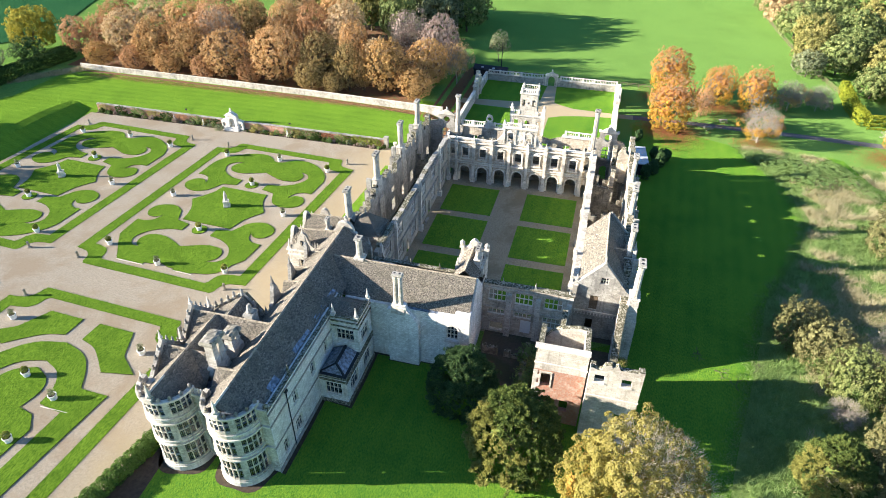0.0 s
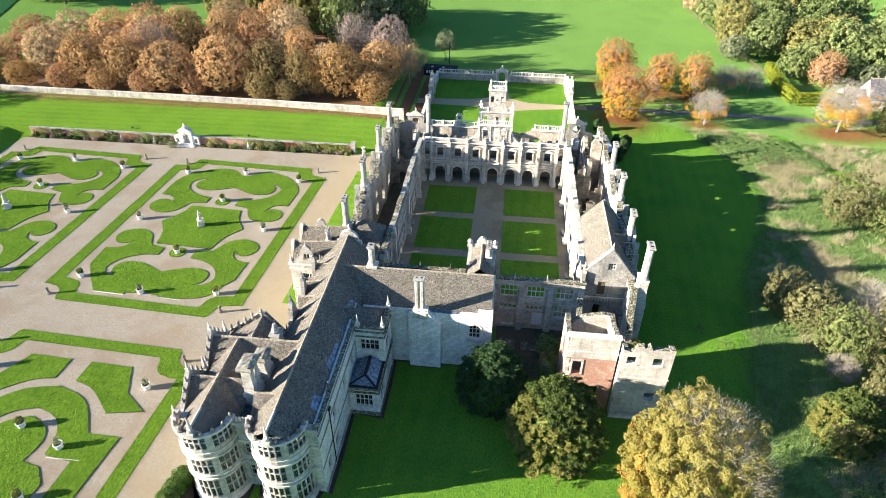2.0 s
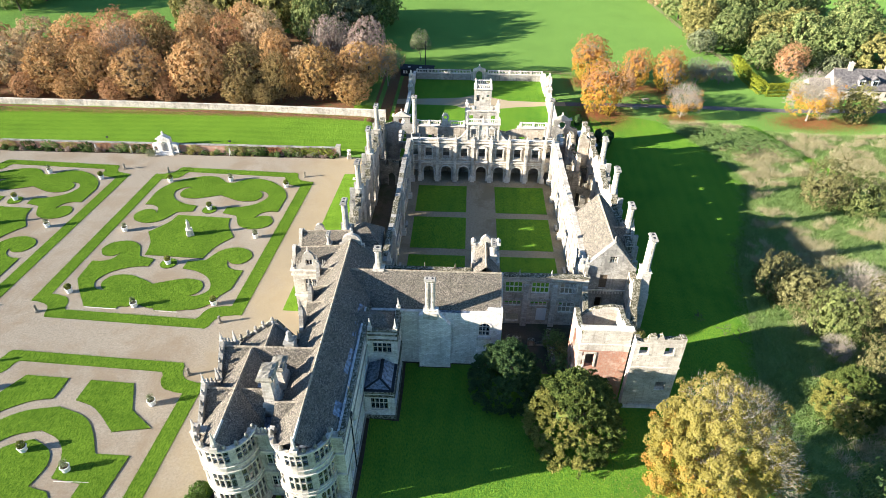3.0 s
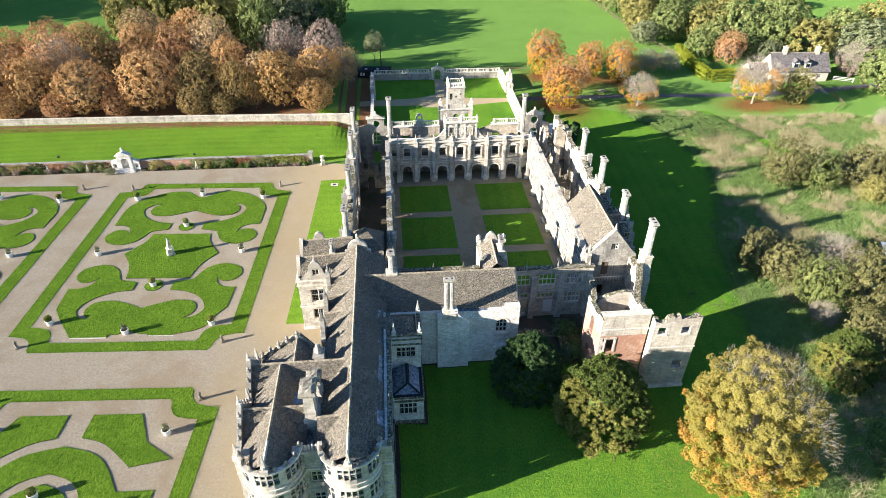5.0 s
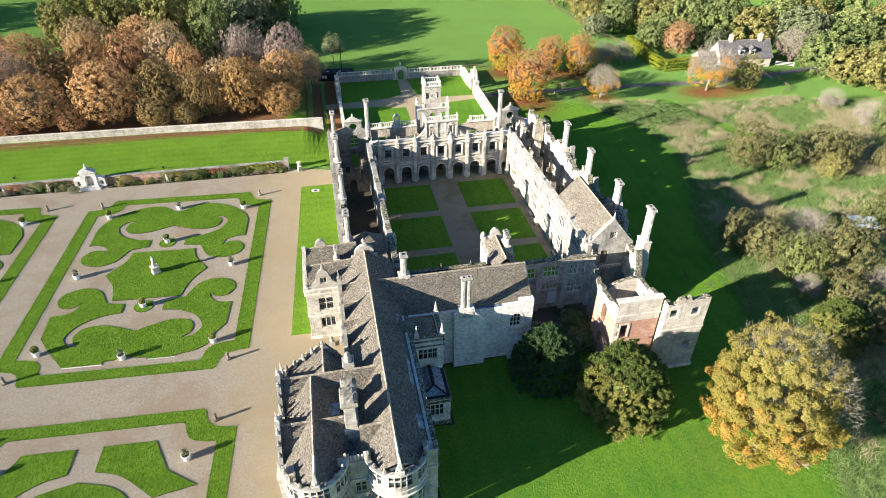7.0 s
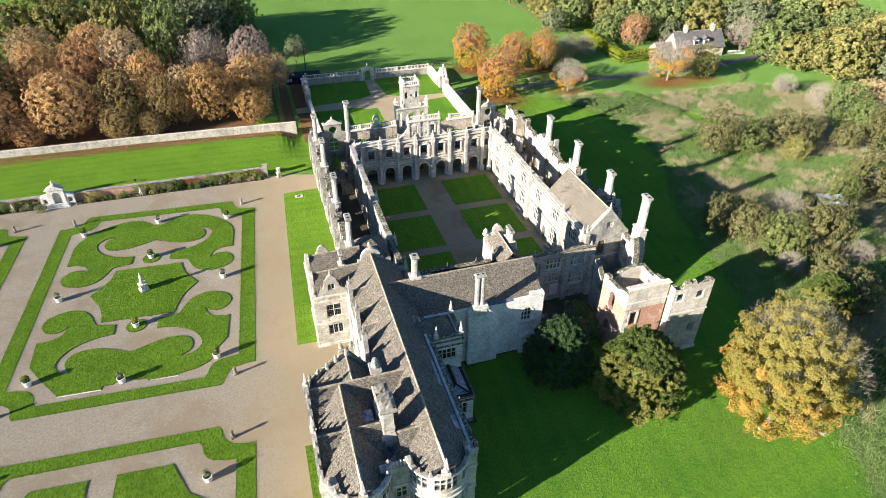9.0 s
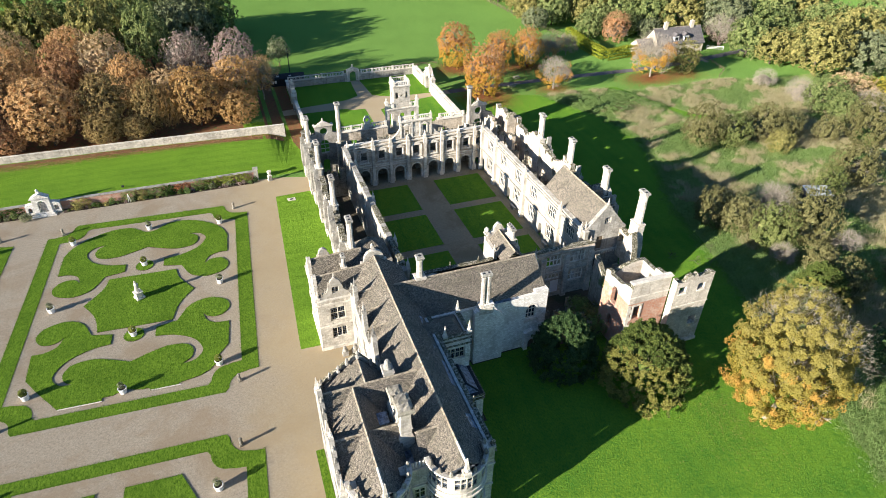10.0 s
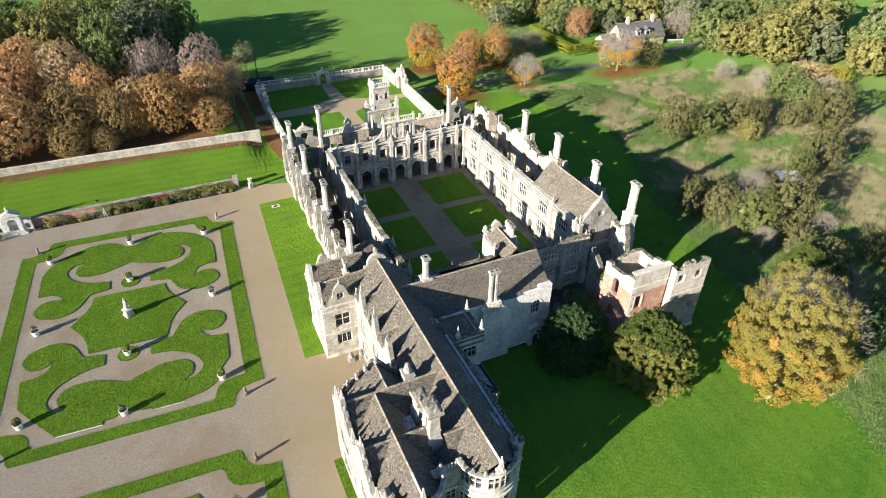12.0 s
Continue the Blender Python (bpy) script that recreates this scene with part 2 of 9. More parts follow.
def leaf_material(name, stops, trans=0.27, rise=0.0):
    """Leaves: tone by leaf, by spray, by bough and by tree; light shines through a little. rise: the height over which the season's colours change."""
    k = Mat(name, 0.8, 0.06)
    geo = k.node("ShaderNodeNewGeometry")
    each = k.node("ShaderNodeObjectInfo").outputs["Random"]
    ob = k.coord("World")
    f = k.math("MULTIPLY", geo.outputs["Random Per Island"], 0.44)
    f = k.math("ADD", f, k.math("MULTIPLY", k.step(k.noise(ob, 0.75, 3, 0.6), 0.3, 0.7), 0.24))
    f = k.math("ADD", f, k.math("MULTIPLY", k.step(k.noise(ob, 0.20, 3, 0.6), 0.3, 0.7), 0.17))
    f = k.math("ADD", f, k.math("MULTIPLY", each, 0.15))
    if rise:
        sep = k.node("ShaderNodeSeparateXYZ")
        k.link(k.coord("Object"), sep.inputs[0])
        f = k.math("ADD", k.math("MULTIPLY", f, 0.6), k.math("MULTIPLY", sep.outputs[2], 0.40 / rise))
    col = k.ramp(f, stops)
    k.color(col)
    tr = k.node("ShaderNodeBsdfTranslucent")
    k.link(col, tr.inputs["Color"])
    mx = k.node("ShaderNodeMixShader")
    mx.inputs[0].default_value = trans
    k.link(k.b.outputs[0], mx.inputs[1])
    k.link(tr.outputs[0], mx.inputs[2])
    k.link(mx.outputs[0], k.t.nodes["Material Output"].inputs["Surface"])
    return k.m


LEAF = {
    "brown": leaf_material("beech_brown_leaves", [(0.15, (0.123, 0.078, 0.035)), (0.42, (0.512, 0.322, 0.137)), (0.66, (0.666, 0.424, 0.206)), (0.92, (0.784, 0.574, 0.344))]),
    "tan": leaf_material("dull_tan_leaves", [(0.15, (0.116, 0.089, 0.046)), (0.42, (0.488, 0.358, 0.185)), (0.66, (0.659, 0.485, 0.280)), (0.92, (0.800, 0.628, 0.437))]),
    "russet": leaf_material("russet_leaves", [(0.15, (0.097, 0.059, 0.030)), (0.42, (0.429, 0.245, 0.113)), (0.66, (0.572, 0.330, 0.175)), (0.92, (0.667, 0.489, 0.323))]),
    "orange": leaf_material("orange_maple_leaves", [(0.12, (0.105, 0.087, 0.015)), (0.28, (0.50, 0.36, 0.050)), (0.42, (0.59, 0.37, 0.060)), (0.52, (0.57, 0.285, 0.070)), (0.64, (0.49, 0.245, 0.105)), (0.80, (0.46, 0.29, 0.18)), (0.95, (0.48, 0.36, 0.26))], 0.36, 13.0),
    "fallen": leaf_material("rusty_fallen_leaves", [(0.15, (0.11, 0.045, 0.020)), (0.5, (0.27, 0.105, 0.045)), (0.9, (0.42, 0.19, 0.085))], 0.1),
    "amber": leaf_material("amber_leaves", [(0.15, (0.094, 0.066, 0.024)), (0.42, (0.464, 0.290, 0.108)), (0.66, (0.586, 0.368, 0.162)), (0.92, (0.647, 0.465, 0.271))]),
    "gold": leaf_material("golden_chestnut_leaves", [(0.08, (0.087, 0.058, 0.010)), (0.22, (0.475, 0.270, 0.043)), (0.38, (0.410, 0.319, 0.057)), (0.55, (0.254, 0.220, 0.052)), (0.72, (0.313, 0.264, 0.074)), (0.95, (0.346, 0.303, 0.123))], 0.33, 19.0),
    "rust": leaf_material("rusty_orange_leaves", [(0.1, (0.099, 0.067, 0.017)), (0.5, (0.460, 0.295, 0.068)), (0.9, (0.520, 0.271, 0.068))]),
    "yellow": leaf_material("bright_yellow_leaves", [(0.1, (0.160, 0.143, 0.028)), (0.6, (0.473, 0.405, 0.060)), (0.95, (0.215, 0.230, 0.090))]),
    "green": leaf_material("green_oak_leaves", [(0.12, (0.019, 0.032, 0.011)), (0.5, (0.180, 0.231, 0.078)), (0.88, (0.485, 0.486, 0.194))]),
    "thorn": leaf_material("thorn_bush_leaves", [(0.1, (0.031, 0.031, 0.012)), (0.5, (0.165, 0.156, 0.062)), (0.9, (0.340, 0.315, 0.145))]),
    "lush": leaf_material("fresh_green_leaves", [(0.12, (0.024, 0.037, 0.007)), (0.5, (0.213, 0.256, 0.055)), (0.88, (0.479, 0.464, 0.112))]),
    "olive": leaf_material("yellowing_leaves", [(0.12, (0.035, 0.040, 0.013)), (0.5, (0.272, 0.257, 0.085)), (0.88, (0.582, 0.491, 0.183))]),
    "mixed": leaf_material("mixed_bronze_green_leaves", [(0.12, (0.043, 0.039, 0.016)), (0.5, (0.371, 0.263, 0.110)), (0.88, (0.694, 0.512, 0.221))]),
    "grey_green": leaf_material("grey_green_leaves", [(0.12, (0.027, 0.034, 0.019)), (0.5, (0.205, 0.231, 0.122)), (0.88, (0.444, 0.459, 0.267))]),
    "yew": leaf_material("dark_yew_needles", [(0.1, (0.016, 0.034, 0.014)), (0.5, (0.058, 0.108, 0.040)), (0.9, (0.163, 0.227, 0.073))], 0.1),
    # lighter bronze needles: the sunlit side of a yew put into the colour
    "yew_sunlit": leaf_material("sunlit_bronze_yew_needles", [(0.1, (0.058, 0.065, 0.017)), (0.5, (0.242, 0.240, 0.061)), (0.9, (0.383, 0.352, 0.103))], 0.15),
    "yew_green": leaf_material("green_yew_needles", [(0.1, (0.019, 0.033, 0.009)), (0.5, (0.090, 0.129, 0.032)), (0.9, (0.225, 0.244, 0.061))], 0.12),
    "hedge": leaf_material("clipped_hedge_leaves", [(0.1, (0.019, 0.034, 0.009)), (0.5, (0.055, 0.095, 0.022)), (0.9, (0.09, 0.13, 0.03))], 0.15),
    "box_green": leaf_material("box_hedge_leaves", [(0.1, (0.034, 0.065, 0.012)), (0.5, (0.115, 0.195, 0.040)), (0.9, (0.20, 0.29, 0.065))], 0.2),
    "willow": leaf_material("willow_leaves", [(0.1, (0.026, 0.036, 0.011)), (0.5, (0.150, 0.178, 0.056)), (0.9, (0.310, 0.325, 0.120))]),
    "lime": leaf_material("yellow_green_conifer", [(0.1, (0.081, 0.099, 0.009)), (0.5, (0.23, 0.26, 0.025)), (0.9, (0.33, 0.33, 0.04))], 0.2),
    "pink": leaf_material("pinkish_brown_leaves", [(0.1, (0.110, 0.077, 0.059)), (0.5, (0.342, 0.255, 0.210)), (0.9, (0.486, 0.392, 0.342))]),
    "straw": leaf_material("dry_grass_blades", [(0.1, (0.19, 0.20, 0.080)), (0.45, (0.41, 0.365, 0.200)), (0.9, (0.58, 0.515, 0.340))], 0.35),
    "turf_blade": leaf_material("short_turf_blades", [(0.1, (0.045, 0.10, 0.012)), (0.5, (0.115, 0.20, 0.024)), (0.9, (0.19, 0.30, 0.036))], 0.25),
    "bramble": leaf_material("nettle_and_bramble_leaves", [(0.1, (0.077, 0.128, 0.035)), (0.5, (0.183, 0.275, 0.083)), (0.9, (0.307, 0.396, 0.145))], 0.25),
}


def glass_material():
    k = Mat("old_window_glass", 0.10, 0.25)
    k.b.inputs["Transmission Weight"].default_value = 0.6
    k.b.inputs["IOR"].default_value = 1.45
    ob = k.coord("World")
    k.bump(k.noise(ob, 3.0, 3), 0.25, 0.02)
    return k.color(k.ramp(k.noise(ob, 2.0, 2), [(0.3, (0.012, 0.014, 0.016)), (0.7, (0.035, 0.04, 0.045))]))


GLASS = glass_material()

# ---- building helpers ----
def part(name, bm, material, parent=None, label=""):
    """Links a bmesh as one mesh object, with box-projected UVs in metres."""
    bmesh.ops.remove_doubles(bm, verts=bm.verts, dist=0.0005)
    keep = bm.faces.layers.int.verify()
    bmesh.ops.recalc_face_normals(bm, faces=[f for f in bm.faces if not f[keep]])
    for f in bm.faces:
        f.normal_update()
    uv = bm.loops.layers.uv.verify()
    for f in bm.faces:
        n = f.normal
        if abs(n.z) > 0.95 or n.length < 0.5:
            a, b = Vector((1, 0, 0)), Vector((0, 1, 0))
        else:
            a = Vector((-n.y, n.x, 0)).normalized()
            b = n.cross(a)
        for lp in f.loops:
            lp[uv].uv = (lp.vert.co.dot(a), lp.vert.co.dot(b))
    slots = len(material) if isinstance(material, tuple) else 1
    for f in bm.faces:
        f.material_index = min(f.material_index, slots - 1)
    me = bpy.data.meshes.new(name)
    bm.to_mesh(me)
    bm.free()
    for m in material if isinstance(material, tuple) else (material,):
        me.materials.append(m)
    ob = new(name, me)
    if parent is not None:
        ob.parent = parent
    if label:
        tagged(ob, label)
    return ob


def shared(name, mesh, parent, m=None, label=""):
    """One more object on a mesh that others use too."""
    ob = new(name, mesh)
    ob.parent = parent
    if m is not None:
        ob.matrix_basis = m
    if label:
        tagged(ob, label)
    return ob


def thing(name, label, category, x=0, y=0, z=0, group="", kind="", turn=0):
    ob = new(name)
    ob.matrix_basis = pose(x, y, z, 0, 0, turn)
    return tagged(ob, label, category, group, kind)


def quad(bm, *pts, out=None):
    """One face; out: the side that it shows."""
    keep = bm.faces.layers.int.verify()
    f = bm.faces.new([bm.verts.new(p) for p in pts])
    if out is not None:
        f.normal_update()
        if f.normal.dot(Vector(out)) < 0:
            f.normal_flip()
        f[keep] = 1
    return f


def box(bm, x0, x1, y0, y1, z0, z1, taper=0.0):
    t = taper
    lo = [bm.verts.new(p) for p in ((x0, y0, z0), (x1, y0, z0), (x1, y1, z0), (x0, y1, z0))]
    hi = [bm.verts.new(p) for p in ((x0 + t, y0 + t, z1), (x1 - t, y0 + t, z1), (x1 - t, y1 - t, z1), (x0 + t, y1 - t, z1))]
    bm.faces.new(lo[::-1])
    bm.faces.new(hi)
    for i in range(4):
        j = (i + 1) % 4
        bm.faces.new((lo[i], lo[j], hi[j], hi[i]))


def lathe(bm, profile, n=10, at=(0, 0, 0), turn=0.0):
    """A turned solid from (radius, height) pairs."""
    rings = []
    for r, z in profile:
        rings.append([bm.verts.new((at[0] + r * math.cos(turn + 2 * math.pi * i / n),
                                    at[1] + r * math.sin(turn + 2 * math.pi * i / n), at[2] + z)) for i in range(n)])
    for a, b in zip(rings, rings[1:]):
        for i in range(n):
            j = (i + 1) % n
            bm.faces.new((a[i], a[j], b[j], b[i]))
    bm.faces.new(rings[0][::-1])
    bm.faces.new(rings[-1])


def at_profile(top, u):
    if isinstance(top, (int, float)):
        return top
    for (a, za), (b, zb) in zip(top, top[1:]):
        if a <= u <= b and b > a:
            return za + (zb - za) * (u - a) / (b - a)
    return top[-1][1]


def wall(bm, p, q, z0, top, thick, openings=()):
    """A wall from p to q (plan points), its body to the left of that line. top: a height, or a profile of (u, z).
    openings: ('r', u0, u1, sill, head), ('a', u0, u1, sill, spring) with a round head, ('o', u, z, radius)."""
    p, q = Vector(p[:2]), Vector(q[:2])
    length = (q - p).length
    d = (q - p) / length
    nrm = Vector((-d.y, d.x))
    cuts = {0.0, length}
    if not isinstance(top, (int, float)):
        cuts |= {u for u, _ in top if 0 < u < length}
    for o in openings:
        if o[0] == "r":
            cuts |= {o[1], o[2]}
        elif o[0] == "a":
            cuts |= {o[1] + (o[2] - o[1]) * i / 10 for i in range(11)}
        else:
            cuts |= {o[1] - o[3] + o[3] * i / 5 for i in range(11)}
    e = 0.004                      # ends set back a little, so that walls meet without sharing a plane
    cuts = sorted(min(max(u, e), length - e) for u in cuts if -1e-6 <= u <= length + 1e-6)
    us = [cuts[0]]
    for u in cuts[1:]:
        if u - us[-1] > 1e-4:
            us.append(u)

    def limits(o, u):
        if o[0] == "r":
            return o[3], o[4]
        if o[0] == "a":
            r = (o[2] - o[1]) / 2
            return o[3], o[4] + math.sqrt(max(0.0, r * r - (u - o[1] - r) ** 2))
        h = math.sqrt(max(0.0, o[3] ** 2 - (u - o[1]) ** 2))
        return o[2] - h, o[2] + h

    cols = []
    for a, b in zip(us, us[1:]):
        mid = (a + b) / 2
        tl, tr = at_profile(top, a + 1e-4), at_profile(top, b - 1e-4)
        hit = []
        for o in openings:
            lo, hi = (o[1], o[2]) if o[0] != "o" else (o[1] - o[3], o[1] + o[3])
            if lo < mid < hi:
                hit.append((*limits(o, a), *limits(o, b)))
        hit.sort()
        cl = cr = z0
        spans = []
        for la, ha, lb, hb in hit:
            if max(la - cl, lb - cr) > 1e-4:
                spans.append((cl, cr, la, lb))
            cl, cr = ha, hb
        if max(tl - cl, tr - cr) > 1e-4:
            spans.append((cl, cr, max(tl, cl), max(tr, cr)))
        cols.append((a, b, spans))

    def at(u, w, z):
        v = p + d * u + nrm * w
        return (v.x, v.y, z)

    nr = Vector((nrm.x, nrm.y, 0)) * (1 if thick > 0 else -1)
    dr = Vector((d.x, d.y, 0))
    up = Vector((0, 0, 1))

    def side(u, mine, other, way):
        for lo, hi in mine:
            free = [(lo, hi)]
            for ol, oh in other:
                nxt = []
                for fl, fh in free:
                    if oh <= fl or ol >= fh:
                        nxt.append((fl, fh))
                    else:
                        nxt += [s for s in ((fl, ol), (oh, fh)) if s[1] - s[0] > 1e-4]
                free = nxt
            for fl, fh in free:
                if fh - fl > 1e-4:
                    quad(bm, at(u, 0, fl), at(u, thick, fl), at(u, thick, fh), at(u, 0, fh), out=way)

    for i, (a, b, spans) in enumerate(cols):
        for bl, br, tl, tr in spans:
            quad(bm, at(a, 0, bl), at(b, 0, br), at(b, 0, tr), at(a, 0, tl), out=-nr)
            quad(bm, at(a, thick, bl), at(b, thick, br), at(b, thick, tr), at(a, thick, tl), out=nr)
            head = quad(bm, at(a, 0, tl), at(b, 0, tr), at(b, thick, tr), at(a, thick, tl), out=up)
            head.material_index = 1 if (bl, br, tl, tr) == spans[-1] else 0
            quad(bm, at(a, 0, bl), at(b, 0, br), at(b, thick, br), at(a, thick, bl), out=-up)
        left = [(s[1], s[3]) for s in cols[i - 1][2]] if i else []
        right = [(s[0], s[2]) for s in cols[i + 1][2]] if i + 1 < len(cols) else []
        side(a, [(s[0], s[2]) for s in spans], left, -dr)
        side(b, [(s[1], s[3]) for s in spans], right, dr)


def rough_top(length, base, drop, seed, stepsize=0.7):
    """A broken wall head."""
    rnd = random.Random(seed)
    out, u, z = [], 0.0, base
    while u < length:
        out.append((u, z))
        u2 = min(length, u + stepsize * rnd.uniform(0.5, 1.6))
        z2 = base - drop * abs(rnd.gauss(0, 0.6))
        out.append((u2, z + rnd.uniform(-0.1, 0.1)))
        if rnd.random() < 0.55:
            u2 = min(length, u2 + 0.02)
        u, z = u2, z2
    return out + [(length, z)]


def slope(bm, e0, e1, r1, r0, course=0.34, seed=1):
    """One pitch of a slated roof from eave e0-e1 to ridge r0-r1, in overlapping courses."""
    e0, e1, r0, r1 = Vector(e0), Vector(e1), Vector(r0), Vector(r1)
    nrm = (e1 - e0).cross(r0 - e0)
    if nrm.length < 1e-6:
        nrm = (e1 - e0).cross(r1 - e0)
    nrm.normalize()
    if nrm.z < 0:
        nrm = -nrm
    rise = max((r0 - e0).length, (r1 - e1).length)
    n = max(2, int(rise / course))
    rnd = random.Random(seed)
    for i in range(n):
        a, b = i / n, (i + 1) / n
        h = nrm * (0.032 + rnd.uniform(-0.01, 0.015))
        lo0, lo1 = e0.lerp(r0, a), e1.lerp(r1, a)
        hi0, hi1 = e0.lerp(r0, b), e1.lerp(r1, b)
        quad(bm, lo0 + h, lo1 + h, hi1 + nrm * 0.005, hi0 + nrm * 0.005, out=nrm)
        if i:
            quad(bm, lo0 + nrm * 0.005, lo1 + nrm * 0.005, lo1 + h, lo0 + h, out=lo0 - hi0)
        else:
            quad(bm, lo0 - nrm * 0.1, lo1 - nrm * 0.1, lo1 + h, lo0 + h, out=lo0 - hi0)


def ridge_cap(bm, a, b, w=0.14, h=0.10):
    a, b = Vector(a), Vector(b)
    d = (b - a).normalized()
    s = Vector((-d.y, d.x, 0)).normalized() * w
    up = Vector((0, 0, h))
    quad(bm, a + s - up * 0.6, b + s - up * 0.6, b + up, a + up, out=(0, 0, 1))
    quad(bm, a - s - up * 0.6, b - s - up * 0.6, b + up, a + up, out=(0, 0, 1))
    for c in (a, b):
        bm.faces.new([bm.verts.new(v) for v in (c + s - up * 0.6, c + up, c - s - up * 0.6)])


def ridge_roof(parent, a, b, half, drop, hip0=0.0, hip1=0.0, label="", seed=1, mat=None):
    """A pitched roof along the ridge a-b: half its span, drop to the eaves; hip0, hip1 slope the ends."""
    bm = bmesh.new()
    a, b = Vector(a), Vector(b)
    d = (b - a).normalized()
    s = Vector((-d.y, d.x, 0)) * half
    dz = Vector((0, 0, drop))
    a0, b0 = a + d * hip0, b - d * hip1
    slope(bm, a + s - dz, b + s - dz, b0, a0, seed=seed)
    slope(bm, a - s - dz, b - s - dz, b0, a0, seed=seed + 1)
    if hip0:
        slope(bm, a + s - dz, a - s - dz, a0, a0, seed=seed + 2)
    if hip1:
        slope(bm, b + s - dz, b - s - dz, b0, b0, seed=seed + 3)
    roof = part("roof", bm, mat or SLATE, parent, label)
    bm = bmesh.new()
    ridge_cap(bm, a0, b0)
    part("ridge_cap", bm, RIDGE, roof)
    return roof


WINDOWS = {}


def ring(bm, x0, x1, y0, y1, z0, z1, f):
    """A rectangular frame of width f, all in one piece."""
    o = [(x0, z0), (x1, z0), (x1, z1), (x0, z1)]
    i = [(x0 + f, z0 + f), (x1 - f, z0 + f), (x1 - f, z1 - f), (x0 + f, z1 - f)]
    for k in range(4):
        j = (k + 1) % 4
        for y, d in ((y0, -1), (y1, 1)):
            quad(bm, (o[k][0], y, o[k][1]), (o[j][0], y, o[j][1]), (i[j][0], y, i[j][1]), (i[k][0], y, i[k][1]), out=(0, d, 0))
        out = Vector(((0, -1), (1, 0), (0, 1), (-1, 0))[k]).to_3d()
        out = Vector((out.x, 0, out.y))
        quad(bm, (o[k][0], y0, o[k][1]), (o[j][0], y0, o[j][1]), (o[j][0], y1, o[j][1]), (o[k][0], y1, o[k][1]), out=out)
        quad(bm, (i[k][0], y0, i[k][1]), (i[j][0], y0, i[j][1]), (i[j][0], y1, i[j][1]), (i[k][0], y1, i[k][1]), out=-out)


def window(parent, x, y, z, w, h, cols, rows, facing, glass=True, rec=0.18):
    """A stone-mullioned window filling an opening; facing: the outward plan angle in degrees; z: its sill."""
    key = (round(w, 2), round(h, 2), cols, rows)
    f, dpt = 0.11, 0.14
    if key not in WINDOWS:
        made = []
        bm = bmesh.new()
        ring(bm, -w / 2, w / 2, 0, dpt, 0, h, f)
        made.append(part("window", bm, TRIM))
        bm = bmesh.new()
        box(bm, -f / 2, f / 2, 0.012, dpt - 0.012, f - 0.002, h - f + 0.002)
        made.append(part("mullion", bm, TRIM))
        bm = bmesh.new()
        box(bm, -w / 2 + f - 0.002, w / 2 - f + 0.002, 0.02, dpt - 0.02, -f / 2, f / 2)
        made.append(part("transom", bm, TRIM))
        bm = bmesh.new()
        box(bm, -w / 2 + 0.02, w / 2 - 0.02, 0.075, 0.09, f, h - f)
        made.append(part("pane", bm, GLASS))
        bm = bmesh.new()
        n = int((w - f) / 0.24)
        for i in range(1, n):
            u = -w / 2 + (w - f) * i / n
            box(bm, u - 0.012, u + 0.012, 0.064, 0.074, f, h - f)
        for j in range(1, int(h / 0.3)):
            v = j * 0.3
            box(bm, -w / 2 + f, w / 2 - f, 0.058, 0.064, v - 0.012, v + 0.012)
        made.append(part("leaded_lattice", bm, LEAD))
        WINDOWS[key] = [o.data for o in made]
        for o in made:
            bpy.data.objects.remove(o)
    fm, mm, tm, gm, lm = WINDOWS[key]
    a = radians(facing)
    ox, oy = -math.cos(a) * rec, -math.sin(a) * rec
    ob = shared("window", fm, parent, pose(x + ox, y + oy, z, 0, 0, facing + 90))
    for i in range(1, cols):
        shared("mullion", mm, ob, Matrix.Translation((-w / 2 + f / 2 + (w - f) * i / cols, 0, 0)))
    for j in range(1, rows):
        shared("transom", tm, ob, Matrix.Translation((0, 0, h * j / rows * (1.08 if rows == 2 else 1.0))))
    if glass:
        g = shared("pane", gm, ob)
        g.visible_shadow = False
        tagged(shared("leaded_lattice", lm, ob), kind="stuff")
    return ob


def finial(bm, x, y, z, h, kind="obelisk"):
    s = h
    if kind == "obelisk":
        box(bm, x - 0.16 * s, x + 0.16 * s, y - 0.16 * s, y + 0.16 * s, z, z + 0.18 * s)
        lathe(bm, [(0.07 * s, 0.18 * s), (0.14 * s, 0.26 * s), (0.14 * s, 0.32 * s), (0.06 * s, 0.38 * s)], 8, (x, y, z))
        lathe(bm, [(0.12 * s, 0.38 * s), (0.03 * s, 0.96 * s), (0.045 * s, 0.98 * s), (0.01 * s, 1.03 * s)], 4, (x, y, z), math.pi / 4)
    else:
        box(bm, x - 0.3 * s, x + 0.3 * s, y - 0.3 * s, y + 0.3 * s, z, z + 0.3 * s)
        lathe(bm, [(0.12 * s, 0.3 * s), (0.18 * s, 0.42 * s), (0.32 * s, 0.6 * s), (0.32 * s, 0.75 * s), (0.14 * s, 0.95 * s), (0.03 * s, 1.1 * s)],
              9, (x, y, z))


